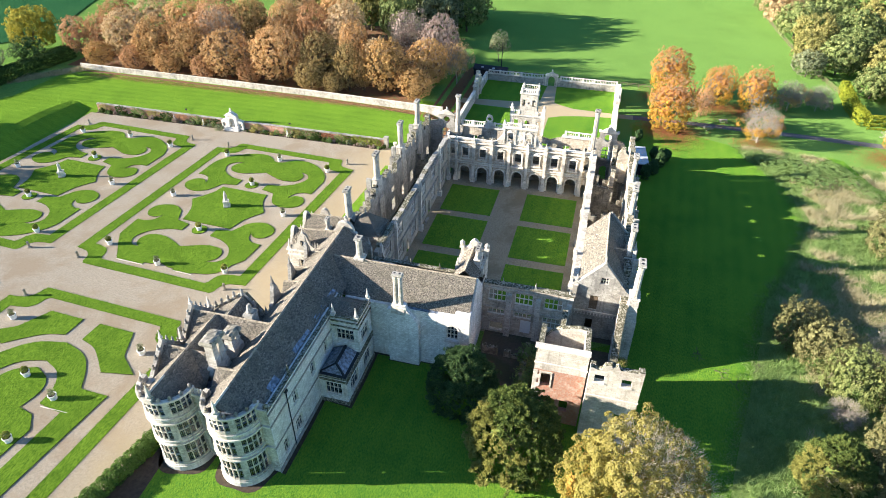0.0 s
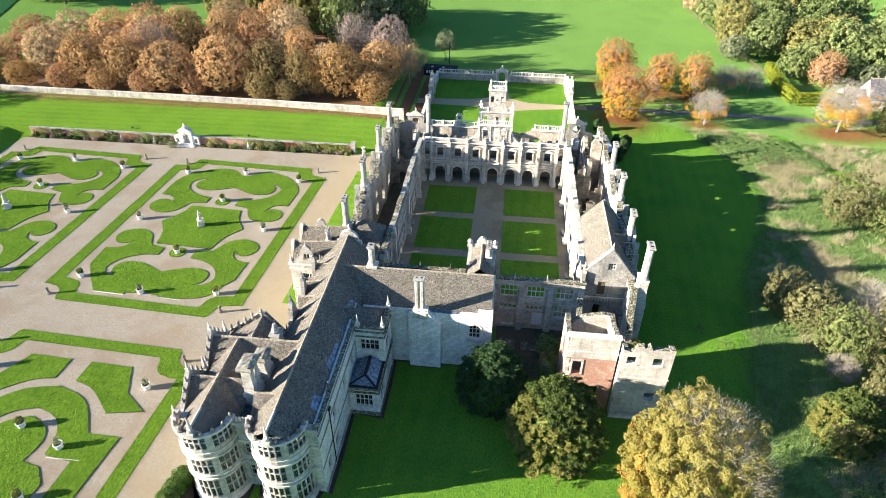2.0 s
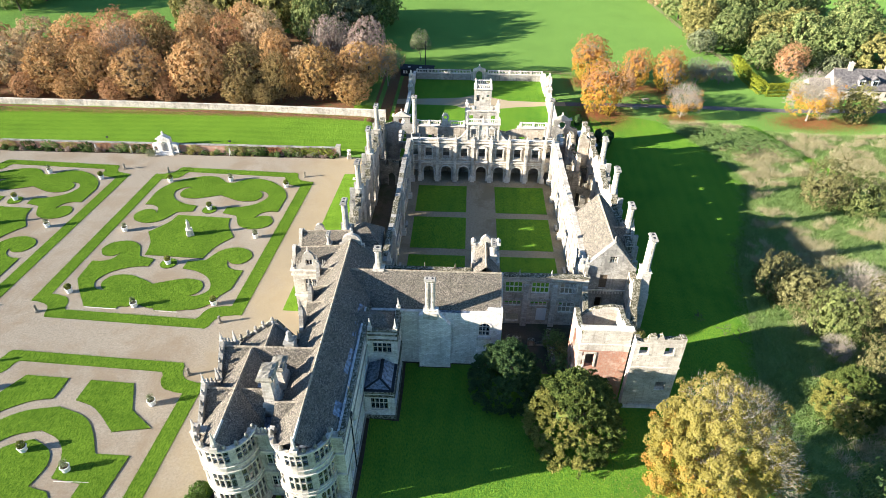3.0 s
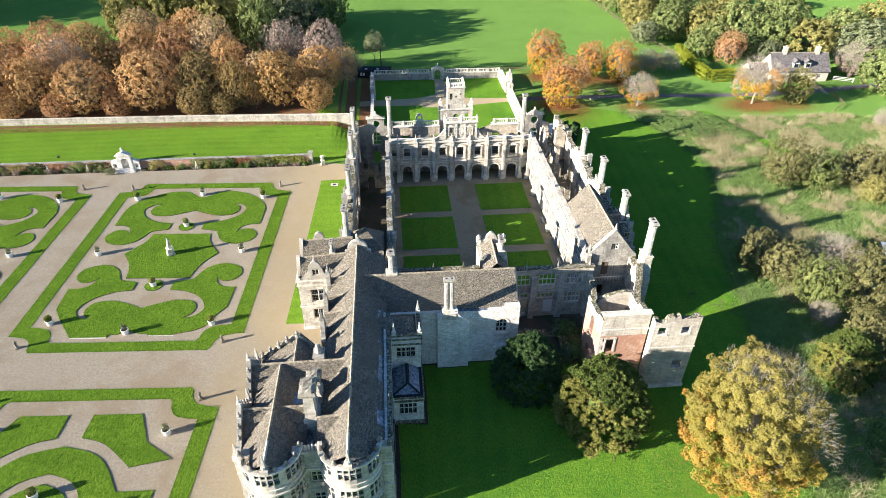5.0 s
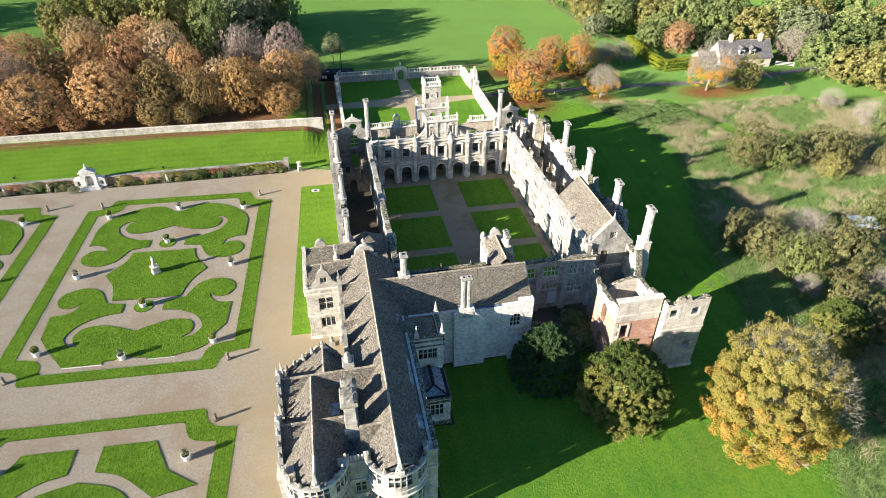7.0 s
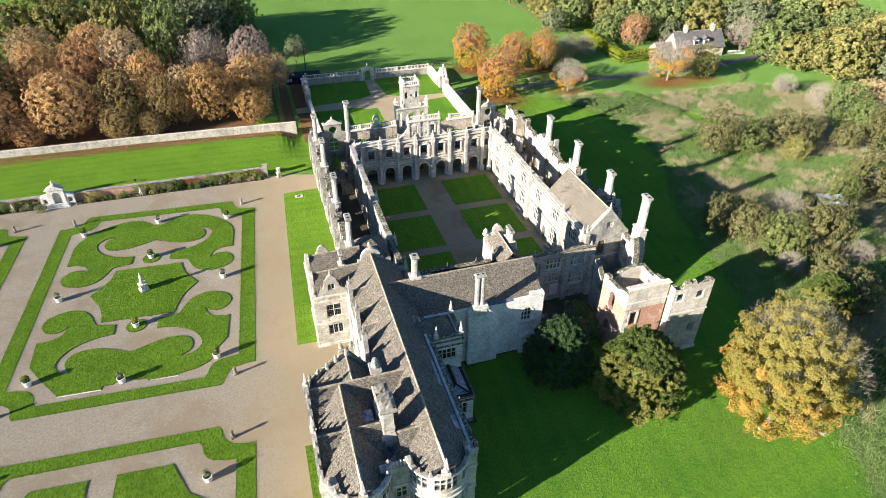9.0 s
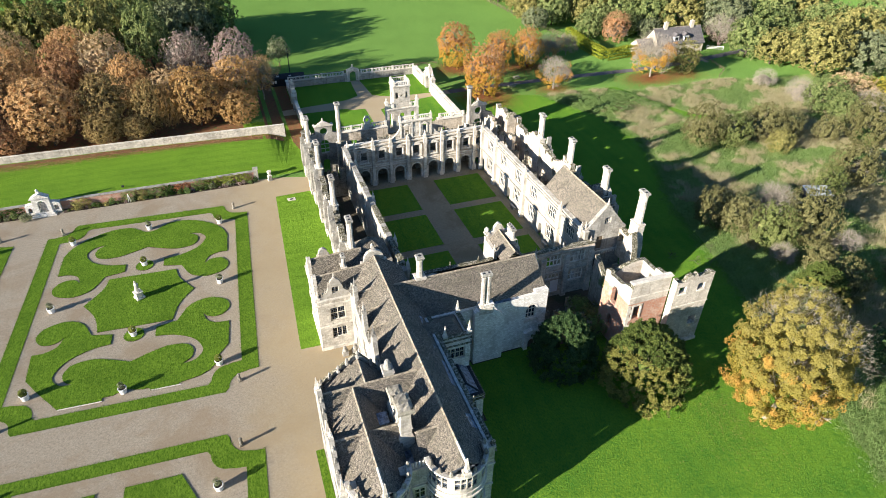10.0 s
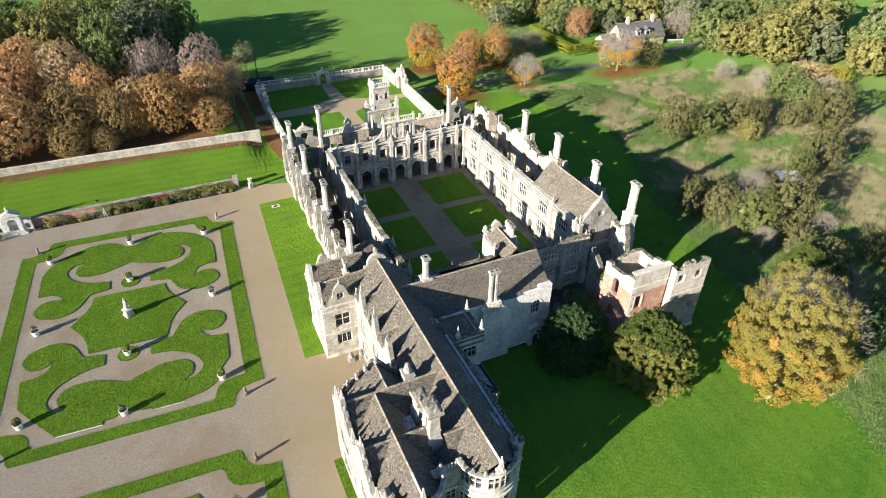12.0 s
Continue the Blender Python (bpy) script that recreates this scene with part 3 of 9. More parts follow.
def chimney(parent, x, y, z0, z1, n=2, axis="y", base=1.5, wide=0.85, label="", foot=0.46):
    """A tall stone stack: stepped plinth, n clustered octagonal shafts, moulded cap with flues."""
    st = new("chimney")
    st.parent = parent
    if label:
        tagged(st, label)
    gap = wide * 0.92
    lx, ly = (gap * (n - 1) / 2, 0) if axis == "x" else (0, gap * (n - 1) / 2)
    b = base / 2
    h = z1 - z0
    zs = z0 + h * foot
    h = h * foot / 0.46
    bm = bmesh.new()
    box(bm, x - b - lx, x + b + lx, y - b - ly, y + b + ly, z0, z0 + h * 0.30, 0.04)
    box(bm, x - b - lx + 0.1, x + b + lx - 0.1, y - b - ly + 0.1, y + b + ly - 0.1, z0 + h * 0.30, z0 + h * 0.40, (b - wide * 0.66) * 0.8)
    c = wide * 0.66
    box(bm, x - c - lx, x + c + lx, y - c - ly, y + c + ly, z0 + h * 0.40, zs - 0.12, 0.02)
    box(bm, x - c - lx - 0.1, x + c + lx + 0.1, y - c - ly - 0.1, y + c + ly + 0.1, zs - 0.12, zs, 0.05)
    part("plinth", bm, STONE, st)
    for i in range(n):
        o = gap * (i - (n - 1) / 2)
        cx, cy = (x + o, y) if axis == "x" else (x, y + o)
        bm = bmesh.new()
        r = wide * 0.44
        lathe(bm, [(r * 1.15, zs), (r * 1.15, zs + 0.2), (r, zs + 0.3), (r * 0.95, z1 - 0.75), (r * 1.12, z1 - 0.7), (r * 1.12, z1 - 0.6), (r * 0.98, z1 - 0.55), (r, z1 - 0.42)], 8, (cx, cy, 0), math.pi / 8)
        part("shaft", bm, STONE, st)
        bm = bmesh.new()
        lathe(bm, [(r * 0.5, z1 - 0.02), (r * 0.5, z1 + 0.012)], 8, (cx, cy, 0))
        part("flue", bm, BLACK, st)
    bm = bmesh.new()
    c = wide * 0.46
    box(bm, x - c - lx, x + c + lx, y - c - ly, y + c + ly, z1 - 0.42, z1 - 0.25, -0.1)
    box(bm, x - c - lx - 0.05, x + c + lx + 0.05, y - c - ly - 0.05, y + c + ly + 0.05, z1 - 0.25, z1, 0.05)
    part("cap", bm, STONE_GREY, st)
    return st


BALUSTER = []


def balustrade(parent, p, q, z, h=0.95, gap=0.42, pier=2.8, finials=0.0):
    """Plinth, turned balusters, rail and piers from p to q."""
    if not BALUSTER:
        bm = bmesh.new()
        lathe(bm, [(0.09, 0), (0.09, 0.06), (0.05, 0.12), (0.11, 0.30), (0.10, 0.40), (0.045, 0.62), (0.08, 0.74), (0.08, 0.8)], 6)
        o = part("baluster", bm, TRIM)
        BALUSTER.append(o.data)
        bpy.data.objects.remove(o)
    p, q = Vector(p), Vector(q)
    length = (q - p).length
    d = (q - p) / length
    ang = math.degrees(math.atan2(d.y, d.x))
    st = new("balustrade")
    st.parent = parent
    st.matrix_basis = pose(p.x, p.y, z, 0, 0, ang)
    for name, w, za, zb in (("rail", 0.17, h - 0.16, h), ("kerb", 0.18, 0, 0.14)):
        bm = bmesh.new()
        box(bm, 0, length, -w, w, za, zb, 0.015)
        part(name, bm, TRIM, st)
    m = max(1, round(length / pier))
    for i in range(m + 1):
        bm = bmesh.new()
        u = length * i / m
        box(bm, u - 0.22, u + 0.22, -0.22, 0.22, 0.004, h + 0.06)
        if finials:
            finial(bm, u, 0, h + 0.06, finials, "ball")
        part("pier", bm, TRIM, st)
    sz = (h - 0.30) / 0.8
    n = int(length / gap)
    for i in range(n):
        u = length * (i + 0.5) / n
        if min(abs(u - length * j / m) for j in range(m + 1)) > 0.3:
            shared("baluster", BALUSTER[0], st, Matrix.Translation((u, 0, 0.14)) @ Matrix.Diagonal((1, 1, sz, 1)))
    return st


def shaped_gable(w, h, base=0.0):
    """A profile (u, z) of a Dutch gable of width w and height h above base, with shoulders and a rounded head."""
    pts = [(0, base + 0.12 * h), (0.10 * w, base + 0.12 * h), (0.101 * w, base + 0.26 * h)]
    for i in range(7):
        a = math.pi / 2 * i / 6
        pts.append((0.10 * w + 0.17 * w * math.sin(a), base + 0.26 * h + 0.30 * h * (1 - math.cos(a))))
    pts += [(0.275 * w, base + 0.62 * h), (0.32 * w, base + 0.62 * h)]
    for i in range(1, 7):
        a = math.pi / 2 * i / 6
        pts.append((0.32 * w + 0.18 * w * (1 - math.cos(a)), base + 0.64 * h + 0.36 * h * math.sin(a)))
    return pts + [(w - u, z) for u, z in reversed(pts[:-1])]


def flat(name, pts, z, material, label="", category="", kind="structure", parent=None, thick=0.0, edge=()):
    """A level sheet from a plan outline; thick: the depth of its edge."""
    bm = bmesh.new()
    if sum(a[0] * b[1] - b[0] * a[1] for a, b in zip(pts, pts[1:] + pts[:1])) < 0:
        pts = pts[::-1]
    quad(bm, *[(x, y, z) for x, y in pts], out=(0, 0, 1))
    if thick:
        for (ax, ay), (bx, by) in zip(pts, pts[1:] + pts[:1]):
            if math.dist((ax, ay), (bx, by)) > 1e-5:
                quad(bm, (ax, ay, z), (bx, by, z), (bx, by, z - thick), (ax, ay, z - thick), out=(by - ay, ax - bx, 0)).material_index = len(edge)
    bmesh.ops.triangulate(bm, faces=[f for f in bm.faces if len(f.verts) > 4], ngon_method="EAR_CLIP")
    ob = part(name, bm, (material, *edge), parent)
    if parent is None:
        tagged(ob, label, category, "", kind)
    elif label:
        tagged(ob, label)
    return ob


def rect(x0, x1, y0, y1):
    return [(x0, y0), (x1, y0), (x1, y1), (x0, y1)]


def smooth(pts, n=5, closed=True):
    """A Catmull-Rom curve through plan points."""
    out = []
    k = len(pts)
    for i in range(k if closed else k - 1):
        p0, p1, p2, p3 = (pts[(i - 1) % k], pts[i], pts[(i + 1) % k], pts[(i + 2) % k]) if closed else \
            (pts[max(0, i - 1)], pts[i], pts[i + 1], pts[min(k - 1, i + 2)])
        for j in range(n):
            t = j / n
            out.append(tuple(0.5 * (2 * b + (c - a) * t + (2 * a - 5 * b + 4 * c - d) * t * t + (3 * b - a - 3 * c + d) * t ** 3)
                             for a, b, c, d in zip(p0, p1, p2, p3)))
    return out if closed else out + [pts[-1]]

# ---- the north range: courtyard loggia, attic, rear wall and porch tower ----
BAY = 3.496


def pediment(bm, x, y, z, w, h, d=0.22, seg=False):
    """A small pediment on a window head, facing -y."""
    box(bm, x - w / 2, x + w / 2, y - d, y, z, z + 0.12)
    if seg:
        pts = [(-w / 2 + w * i / 8, h * math.sin(math.pi * i / 8)) for i in range(9)]
    else:
        pts = [(-w / 2, 0), (0, h), (w / 2, 0)]
    for f in (0, 1):
        bm.faces.new([bm.verts.new((x + u, y - d * f, z + 0.12 + v)) for u, v in pts])
    for (u0, v0), (u1, v1) in zip(pts, pts[1:]):
        quad(bm, (x + u0, y, z + 0.12 + v0), (x + u1, y, z + 0.12 + v1), (x + u1, y - d, z + 0.12 + v1), (x + u0, y - d, z + 0.12 + v0))


def north_range():
    rg = thing("loggia_range", "pale limestone courtyard range with an arched loggia and tall pilasters", "building")
    X = [i * BAY for i in range(-3, 4)]
    ops = []
    for x in X:
        ops += [("a", x + 14 - 1.0, x + 14 + 1.0, 0.0, 2.25), ("r", x + 14 - 0.62, x + 14 + 0.62, 5.2, 7.25)]
    for x in (-13.1, 13.1):
        ops += [("r", x + 14 - 0.5, x + 14 + 0.5, 0.0, 2.35), ("a", x + 14 - 0.5, x + 14 + 0.5, 5.3, 6.35)]
    bm = bmesh.new()
    wall(bm, (-14, 0), (14, 0), 0, 8.9, 0.7, ops)
    part("wall", bm, STONE_AGED, rg)
    bm = bmesh.new()
    for z0, z1, d in ((3.75, 3.95, 0.12), (4.15, 4.4, 0.18), (7.75, 7.95, 0.15), (8.35, 8.6, 0.3)):
        box(bm, -14, 14, -d, -0.004, z0, z1)
    box(bm, -14, 14, -0.12, 0.75, 8.9, 9.05)
    part("cornice", bm, TRIM, rg)
    for i in range(8):
        x = (i - 3.5) * BAY
        bm = bmesh.new()
        box(bm, x - 0.44, x + 0.44, -0.66, -0.004, 0, 1.05)
        box(bm, x - 0.38, x + 0.38, -0.58, -0.004, 1.05, 1.25, 0.03)
        box(bm, x - 0.27, x + 0.27, -0.42, -0.004, 1.25, 7.5, 0.012)
        box(bm, x - 0.31, x + 0.31, -0.48, -0.004, 7.5, 7.75, -0.05)
        box(bm, x - 0.36, x + 0.36, -0.52, -0.004, 7.75, 8.62)
        box(bm, x - 0.25, x + 0.25, -0.40, 0.12, 8.62, 9.3, 0.02)
        finial(bm, x, -0.14, 9.3, 0.95)
        part("pilaster", bm, TRIM, rg)
    for i, x in enumerate(X):
        bm = bmesh.new()
        w = 0.62
        box(bm, x - 0.98, x + 0.98, -0.2, -0.004, 4.8, 5.0)
        part("window_sill", bm, TRIM, rg)
        for s in (-1, 1):
            bm = bmesh.new()
            box(bm, x + s * (w + 0.02) - (0 if s > 0 else 0.22), x + s * (w + 0.02) + (0.22 if s > 0 else 0), -0.13, -0.004, 5.0, 7.3)
            part("jamb", bm, TRIM, rg)
        bm = bmesh.new()
        pediment(bm, x, -0.004, 7.3, 2.1, 0.5, 0.26, i % 2 == 1)
        part("window_pediment", bm, TRIM, rg)
        if i == 3:
            bm = bmesh.new()
            box(bm, x - 1.2, x + 1.2, -0.85, -0.004, 4.45, 4.62)
            part("balcony_slab", bm, TRIM, rg)
            for s in (-1, 1):
                bm = bmesh.new()
                box(bm, x + s * 0.95 - 0.09, x + s * 0.95 + 0.09, -0.5, -0.2, 5.0, 7.3)
                part("column", bm, TRIM, rg)
        bm = bmesh.new()
        for j in range(9):
            a0, a1 = math.pi * j / 9, math.pi * (j + 1) / 9
            quad(bm, *[(x + math.cos(a) * r, -0.06, 2.25 + math.sin(a) * r) for a, r in ((a0, 1.0), (a1, 1.0), (a1, 1.25), (a0, 1.25))], out=(0, -1, 0))
            quad(bm, *[(x + math.cos(a) * 1.25, yy, 2.25 + math.sin(a) * 1.25) for a, yy in ((a0, -0.06), (a1, -0.06), (a1, 0.0), (a0, 0.0))], out=(math.cos(a0), 0, math.sin(a0)))
        for s in (-1, 1):
            box(bm, x + s * 1.14 - 0.14, x + s * 1.14 + 0.14, -0.09, -0.004, 0, 2.25)
        part("arch", bm, TRIM, rg)
    # loggia ceiling and inner wall with a doorway
    bm = bmesh.new()
    wall(bm, (-14, 3.6), (14, 3.6), 0, rough_top(28, 8.2, 1.6, 5), 0.6,
         [("a", 13.0, 15.0, 0, 2.4)] + [("r", 14 + x - 0.55, 14 + x + 0.55, 5.0, 7.0) for x in (-10.5, -7, 7, 10.5)])
    part("inner_wall", bm, (RUBBLE, MOSSY), rg)
    bm = bmesh.new()
    box(bm, -14, 14, 0.7, 3.6, 4.15, 4.45)
    part("loggia_floor", bm, FLOOR, rg)
    # attic with scrolled shoulders
    prof = [(0, 9.05)] + [(2.0 * i / 8, 9.05 + 1.9 * (1 - math.cos(math.pi / 2 * i / 8))) for i in range(1, 9)]
    prof += [(2.0, 12.2), (8.3, 12.2)] + [(8.3 + 2.0 * i / 8, 9.05 + 1.9 * (1 - math.sin(math.pi / 2 * i / 8))) for i in range(0, 9)]
    bm = bmesh.new()
    wall(bm, (-5.15, 0.05), (5.15, 0.05), 9.05, prof, 0.55, [("r", 5.15 - 2.2, 5.15 - 1.3, 9.7, 11.3), ("r", 5.15 + 1.3, 5.15 + 2.2, 9.7, 11.3)])
    part("attic_wall", bm, STONE, rg, "white limestone attic with scrolled shoulders")
    bm = bmesh.new()
    box(bm, -3.3, 3.3, -0.2, 0.75, 12.2, 12.45, -0.05)
    for x in (-1.75, 1.75):
        box(bm, x - 0.62, x - 0.47, -0.06, 0.046, 9.6, 11.4)
        box(bm, x + 0.47, x + 0.62, -0.06, 0.046, 9.6, 11.4)
        pediment(bm, x, 0.046, 11.4, 1.5, 0.35, 0.2)
    for x in (-3.0, -0.85, 0.85, 3.0):
        box(bm, x - 0.17, x + 0.17, -0.1, 0.046, 9.06, 12.2)
    part("attic_cornice", bm, TRIM, rg)
    bm = bmesh.new()
    for j in range(24):
        a0, a1 = 2 * math.pi * j / 24, 2 * math.pi * (j + 1) / 24
        for r0, r1, y0, y1 in ((0.62, 0.70, -0.06, -0.06), (0.0, 0.62, 0.02, -0.02)):
            r0 = max(r0, 0.02)
            quad(bm, *[(math.cos(a) * r, yy, 10.55 + math.sin(a) * r) for a, r, yy in ((a0, r0, y0), (a1, r0, y0), (a1, r1, y1), (a0, r1, y1))], out=(0, -1, 0))
    part("shell_roundel", bm, TRIM, rg)
    balustrade(rg, (-3.1, 0.3), (3.1, 0.3), 12.45, 0.85, 0.36, 3.1, 0.45)
    # rubble and moss lying on the broken vaults
    for x0, x1, zt, seed in ((4.0, 13.9, 5.3, 3.0), (-13.9, -4.0, 4.5, 9.0)):
        bm = bmesh.new()
        nx, ny = 44, 18
        rows = []
        for j in range(ny + 1):
            row = []
            for i in range(nx + 1):
                x, y = x0 + (x1 - x0) * i / nx, 4.25 + 4.1 * j / ny
                h = zt + 0.9 * noise.noise(Vector((x * 0.35, y * 0.5, seed))) + 0.45 * noise.noise(Vector((x * 1.3, y * 1.3, seed))) + 0.3 * noise.cell(Vector((x * 1.9, y * 1.9, seed)))
                row.append(bm.verts.new((x, y, 0.1 if i in (0, nx) else h)))
            rows.append(row)
        for a, b in zip(rows, rows[1:]):
            for i in range(nx):
                bm.faces.new((a[i], a[i + 1], b[i + 1], b[i]))
        part("rubble_fill", bm, MOSSY, rg, "mossy rubble lying on the broken vaults")
    # rear wall with the remains of its balustrade
    bm = bmesh.new()
    prof = [(0, 7.9), (10.6, 7.9), (10.61, 6.4), (11.2, 6.0)] + [(16.8, 6.2), (17.4, 7.2), (19.0, 6.8), (21.2, 7.6), (21.21, 7.9), (28, 7.9)]
    wall(bm, (-14, 8.4), (14, 8.4), 0, prof, 0.8, [("a", 13.0, 15.0, 0, 2.6)] + [("r", 14 + x - 0.7, 14 + x + 0.7, 1.2, 3.4) for x in (-10.5, -7, 7, 10.5)]
         + [("r", 14 + x - 0.6, 14 + x + 0.6, 4.9, 6.0) for x in (-10.5, -3.9, 3.9, 8.5)])
    part("rear_wall", bm, (STONE_AGED, MOSSY), rg)
    bm = bmesh.new()
    box(bm, -14, -3.4, 8.2, 9.4, 7.9, 8.08)
    part("coping", bm, TRIM, rg)
    bm = bmesh.new()
    box(bm, 7.4, 14, 8.2, 9.4, 7.9, 8.08)
    part("coping", bm, TRIM, rg)
    balustrade(rg, (-13.2, 8.8), (-8.6, 8.8), 8.08, 0.95, 0.4, 2.3)
    balustrade(rg, (-6.5, 8.8), (-3.7, 8.8), 8.08, 0.95, 0.4, 2.8)
    balustrade(rg, (8.0, 8.8), (13.2, 8.8), 8.08, 0.95, 0.4, 2.6)
    bm = bmesh.new()
    n = 14
    for j in range(n):                     # scrolled cartouche with a ring head
        a0, a1 = 2 * math.pi * j / n, 2 * math.pi * (j + 1) / n
        for yy in (8.6, 8.95):
            quad(bm, *[(-7.55 + math.cos(a) * r, yy, 9.8 + math.sin(a) * r) for a, r in ((a0, 0.42), (a1, 0.42), (a1, 0.75), (a0, 0.75))], out=(0, -1 if yy < 8.7 else 1, 0))
        for r in (0.42, 0.75):
            quad(bm, *[(-7.55 + math.cos(a) * r, yy, 9.8 + math.sin(a) * r) for a, yy in ((a0, 8.6), (a1, 8.6), (a1, 8.95), (a0, 8.95))],
                 out=(math.cos(a0) * (r - 0.6), 0, math.sin(a0) * (r - 0.6)))
    wall(bm, (-8.65, 8.58), (-6.45, 8.58), 8.08, [(0, 8.5), (0.35, 8.5), (0.6, 9.5), (1.6, 9.5), (1.85, 8.5), (2.2, 8.5)], 0.4, [("o", 1.1, 9.72, 0.4)])
    for s in (-0.35, 0, 0.35):
        lathe(bm, [(0.10, 0), (0.14, 0.15), (0.02, 0.4)], 6, (-7.55 + s, 8.78, 10.5 - abs(s) * 0.3))
    part("cartouche", bm, TRIM, rg)
    return rg


def porch_tower():
    tw = thing("porch_tower", "stepped limestone porch tower with open windows and balustrades", "tower")
    bm = bmesh.new()
    wall(bm, (-2.9, 9.2), (2.9, 9.2), 4.5, 11.0, 0.45, [("r", 0.25, 1.05, 7.0, 10.2), ("r", 4.75, 5.55, 7.0, 10.2), ("a", 2.4, 3.4, 7.9, 9.7)])
    part("screen_wall", bm, STONE, tw)
    bm = bmesh.new()
    wall(bm, (1.7, 12.0), (-1.7, 12.0), 0, 11.2, 0.4, [("a", 0.8, 2.6, 0, 2.6), ("r", 1.1, 2.3, 5.0, 7.2), ("r", 0.4, 1.4, 8.2, 10.2), ("r", 2.0, 3.0, 8.2, 10.2)])
    wall(bm, (1.7, 9.66), (1.7, 11.6), 0, 11.2, 0.4, [("r", 0.5, 1.4, 8.3, 10.1)])
    wall(bm, (-1.7, 11.6), (-1.7, 9.66), 0, 11.2, 0.4, [("r", 0.5, 1.4, 8.3, 10.1)])
    part("lower_stage", bm, STONE, tw)
    for x in (-3.2, 3.2):
        bm = bmesh.new()
        box(bm, x - 0.29, x + 0.29, 9.15, 9.75, 4.5, 12.5, 0.02)
        box(bm, x - 0.38, x + 0.38, 9.06, 9.84, 10.95, 11.2)
        box(bm, x - 0.38, x + 0.38, 9.06, 9.84, 12.5, 12.7)
        finial(bm, x, 9.45, 12.7, 0.75, "ball")
        part("pier", bm, TRIM, tw)
    bm = bmesh.new()
    box(bm, -2.9, 2.9, 9.04, 9.76, 11.0, 11.25, -0.03)
    part("cornice", bm, TRIM, tw)
    bm = bmesh.new()
    top = 15.6
    front = [("r", 0.4, 1.0, 13.2, 14.5), ("r", 2.4, 3.0, 13.2, 14.5), ("r", 1.5, 1.9, 13.6, 14.0)]
    wall(bm, (-1.7, 9.3), (1.7, 9.3), 11.2, top, 0.36, front)
    wall(bm, (1.7, 12.0), (-1.7, 12.0), 11.2, top, 0.4, front[:2])
    wall(bm, (1.7, 9.7), (1.7, 11.6), 11.2, top, 0.4, [("r", 0.6, 1.3, 13.0, 14.4)])
    wall(bm, (-1.7, 11.6), (-1.7, 9.7), 11.2, top, 0.4, [("r", 0.6, 1.3, 13.0, 14.4)])
    part("upper_stage", bm, STONE, tw)
    bm = bmesh.new()
    box(bm, -1.85, 1.85, 9.15, 12.15, 15.6, 15.8, -0.05)
    part("upper_cornice", bm, TRIM, tw)
    for p, q in (((-1.5, 9.4), (1.5, 9.4)), ((1.5, 11.9), (-1.5, 11.9)), ((-1.5, 11.38), (-1.5, 9.92)), ((1.5, 9.92), (1.5, 11.38))):
        balustrade(tw, p, q, 15.8, 0.9, 0.36, 3.0, 0.35)
    for s in (-1, 1):
        balustrade(tw, (s * 2.85, 9.42), (s * 1.85, 9.42), 11.25, 0.9, 0.33, 1.2)
    return tw


def end_gable(x0, x1, name_label):
    """A ruined cross gable with a pediment, a round window and a tall arched window."""
    g = thing("ruined_gable", name_label, "ruin", group="gables of the ruined ranges")
    w = x1 - x0
    m = w / 2
    prof = [(0, 8.2), (m - 1.7, 8.6), (m - 1.69, 10.1), (m - 1.5, 10.1), (m, 11.1), (m + 1.5, 10.1), (m + 1.69, 10.1), (m + 1.7, 8.6), (w, 8.0)]
    bm = bmesh.new()
    wall(bm, (x0, 8.0), (x1, 8.0), 0, prof, 0.8, [("o", m, 8.9, 0.75), ("a", m - 0.85, m + 0.85, 4.2, 6.3), ("a", m - 0.7, m + 0.7, 0, 2.2)])
    part("wall", bm, (STONE_GREY, MOSSY), g)
    bm = bmesh.new()
    c = (x0 + x1) / 2
    pediment(bm, c, 7.98, 10.1, 3.7, 1.05, 0.22)
    part("pediment", bm, TRIM, g)
    for s in (-1, 1):
        bm = bmesh.new()
        box(bm, c + s * 1.75 - 0.2, c + s * 1.75 + 0.2, 7.85, 8.9, 10.1, 10.3)
        part("kneeler", bm, TRIM, g)
        for z in (5.1, 6.1):
            bm = bmesh.new()
            a, b = sorted((c + s * 0.052, c + s * 0.85))
            box(bm, a, b, 8.26, 8.44, z, z + 0.1)
            part("transom", bm, TRIM, g)
    bm = bmesh.new()
    box(bm, c - 0.05, c + 0.05, 8.25, 8.45, 4.25, 7.1)
    part("mullion", bm, TRIM, g)
    bm = bmesh.new()
    finial(bm, c, 8.35, 11.1, 0.5, "ball")
    part("finial", bm, TRIM, g)
    return g


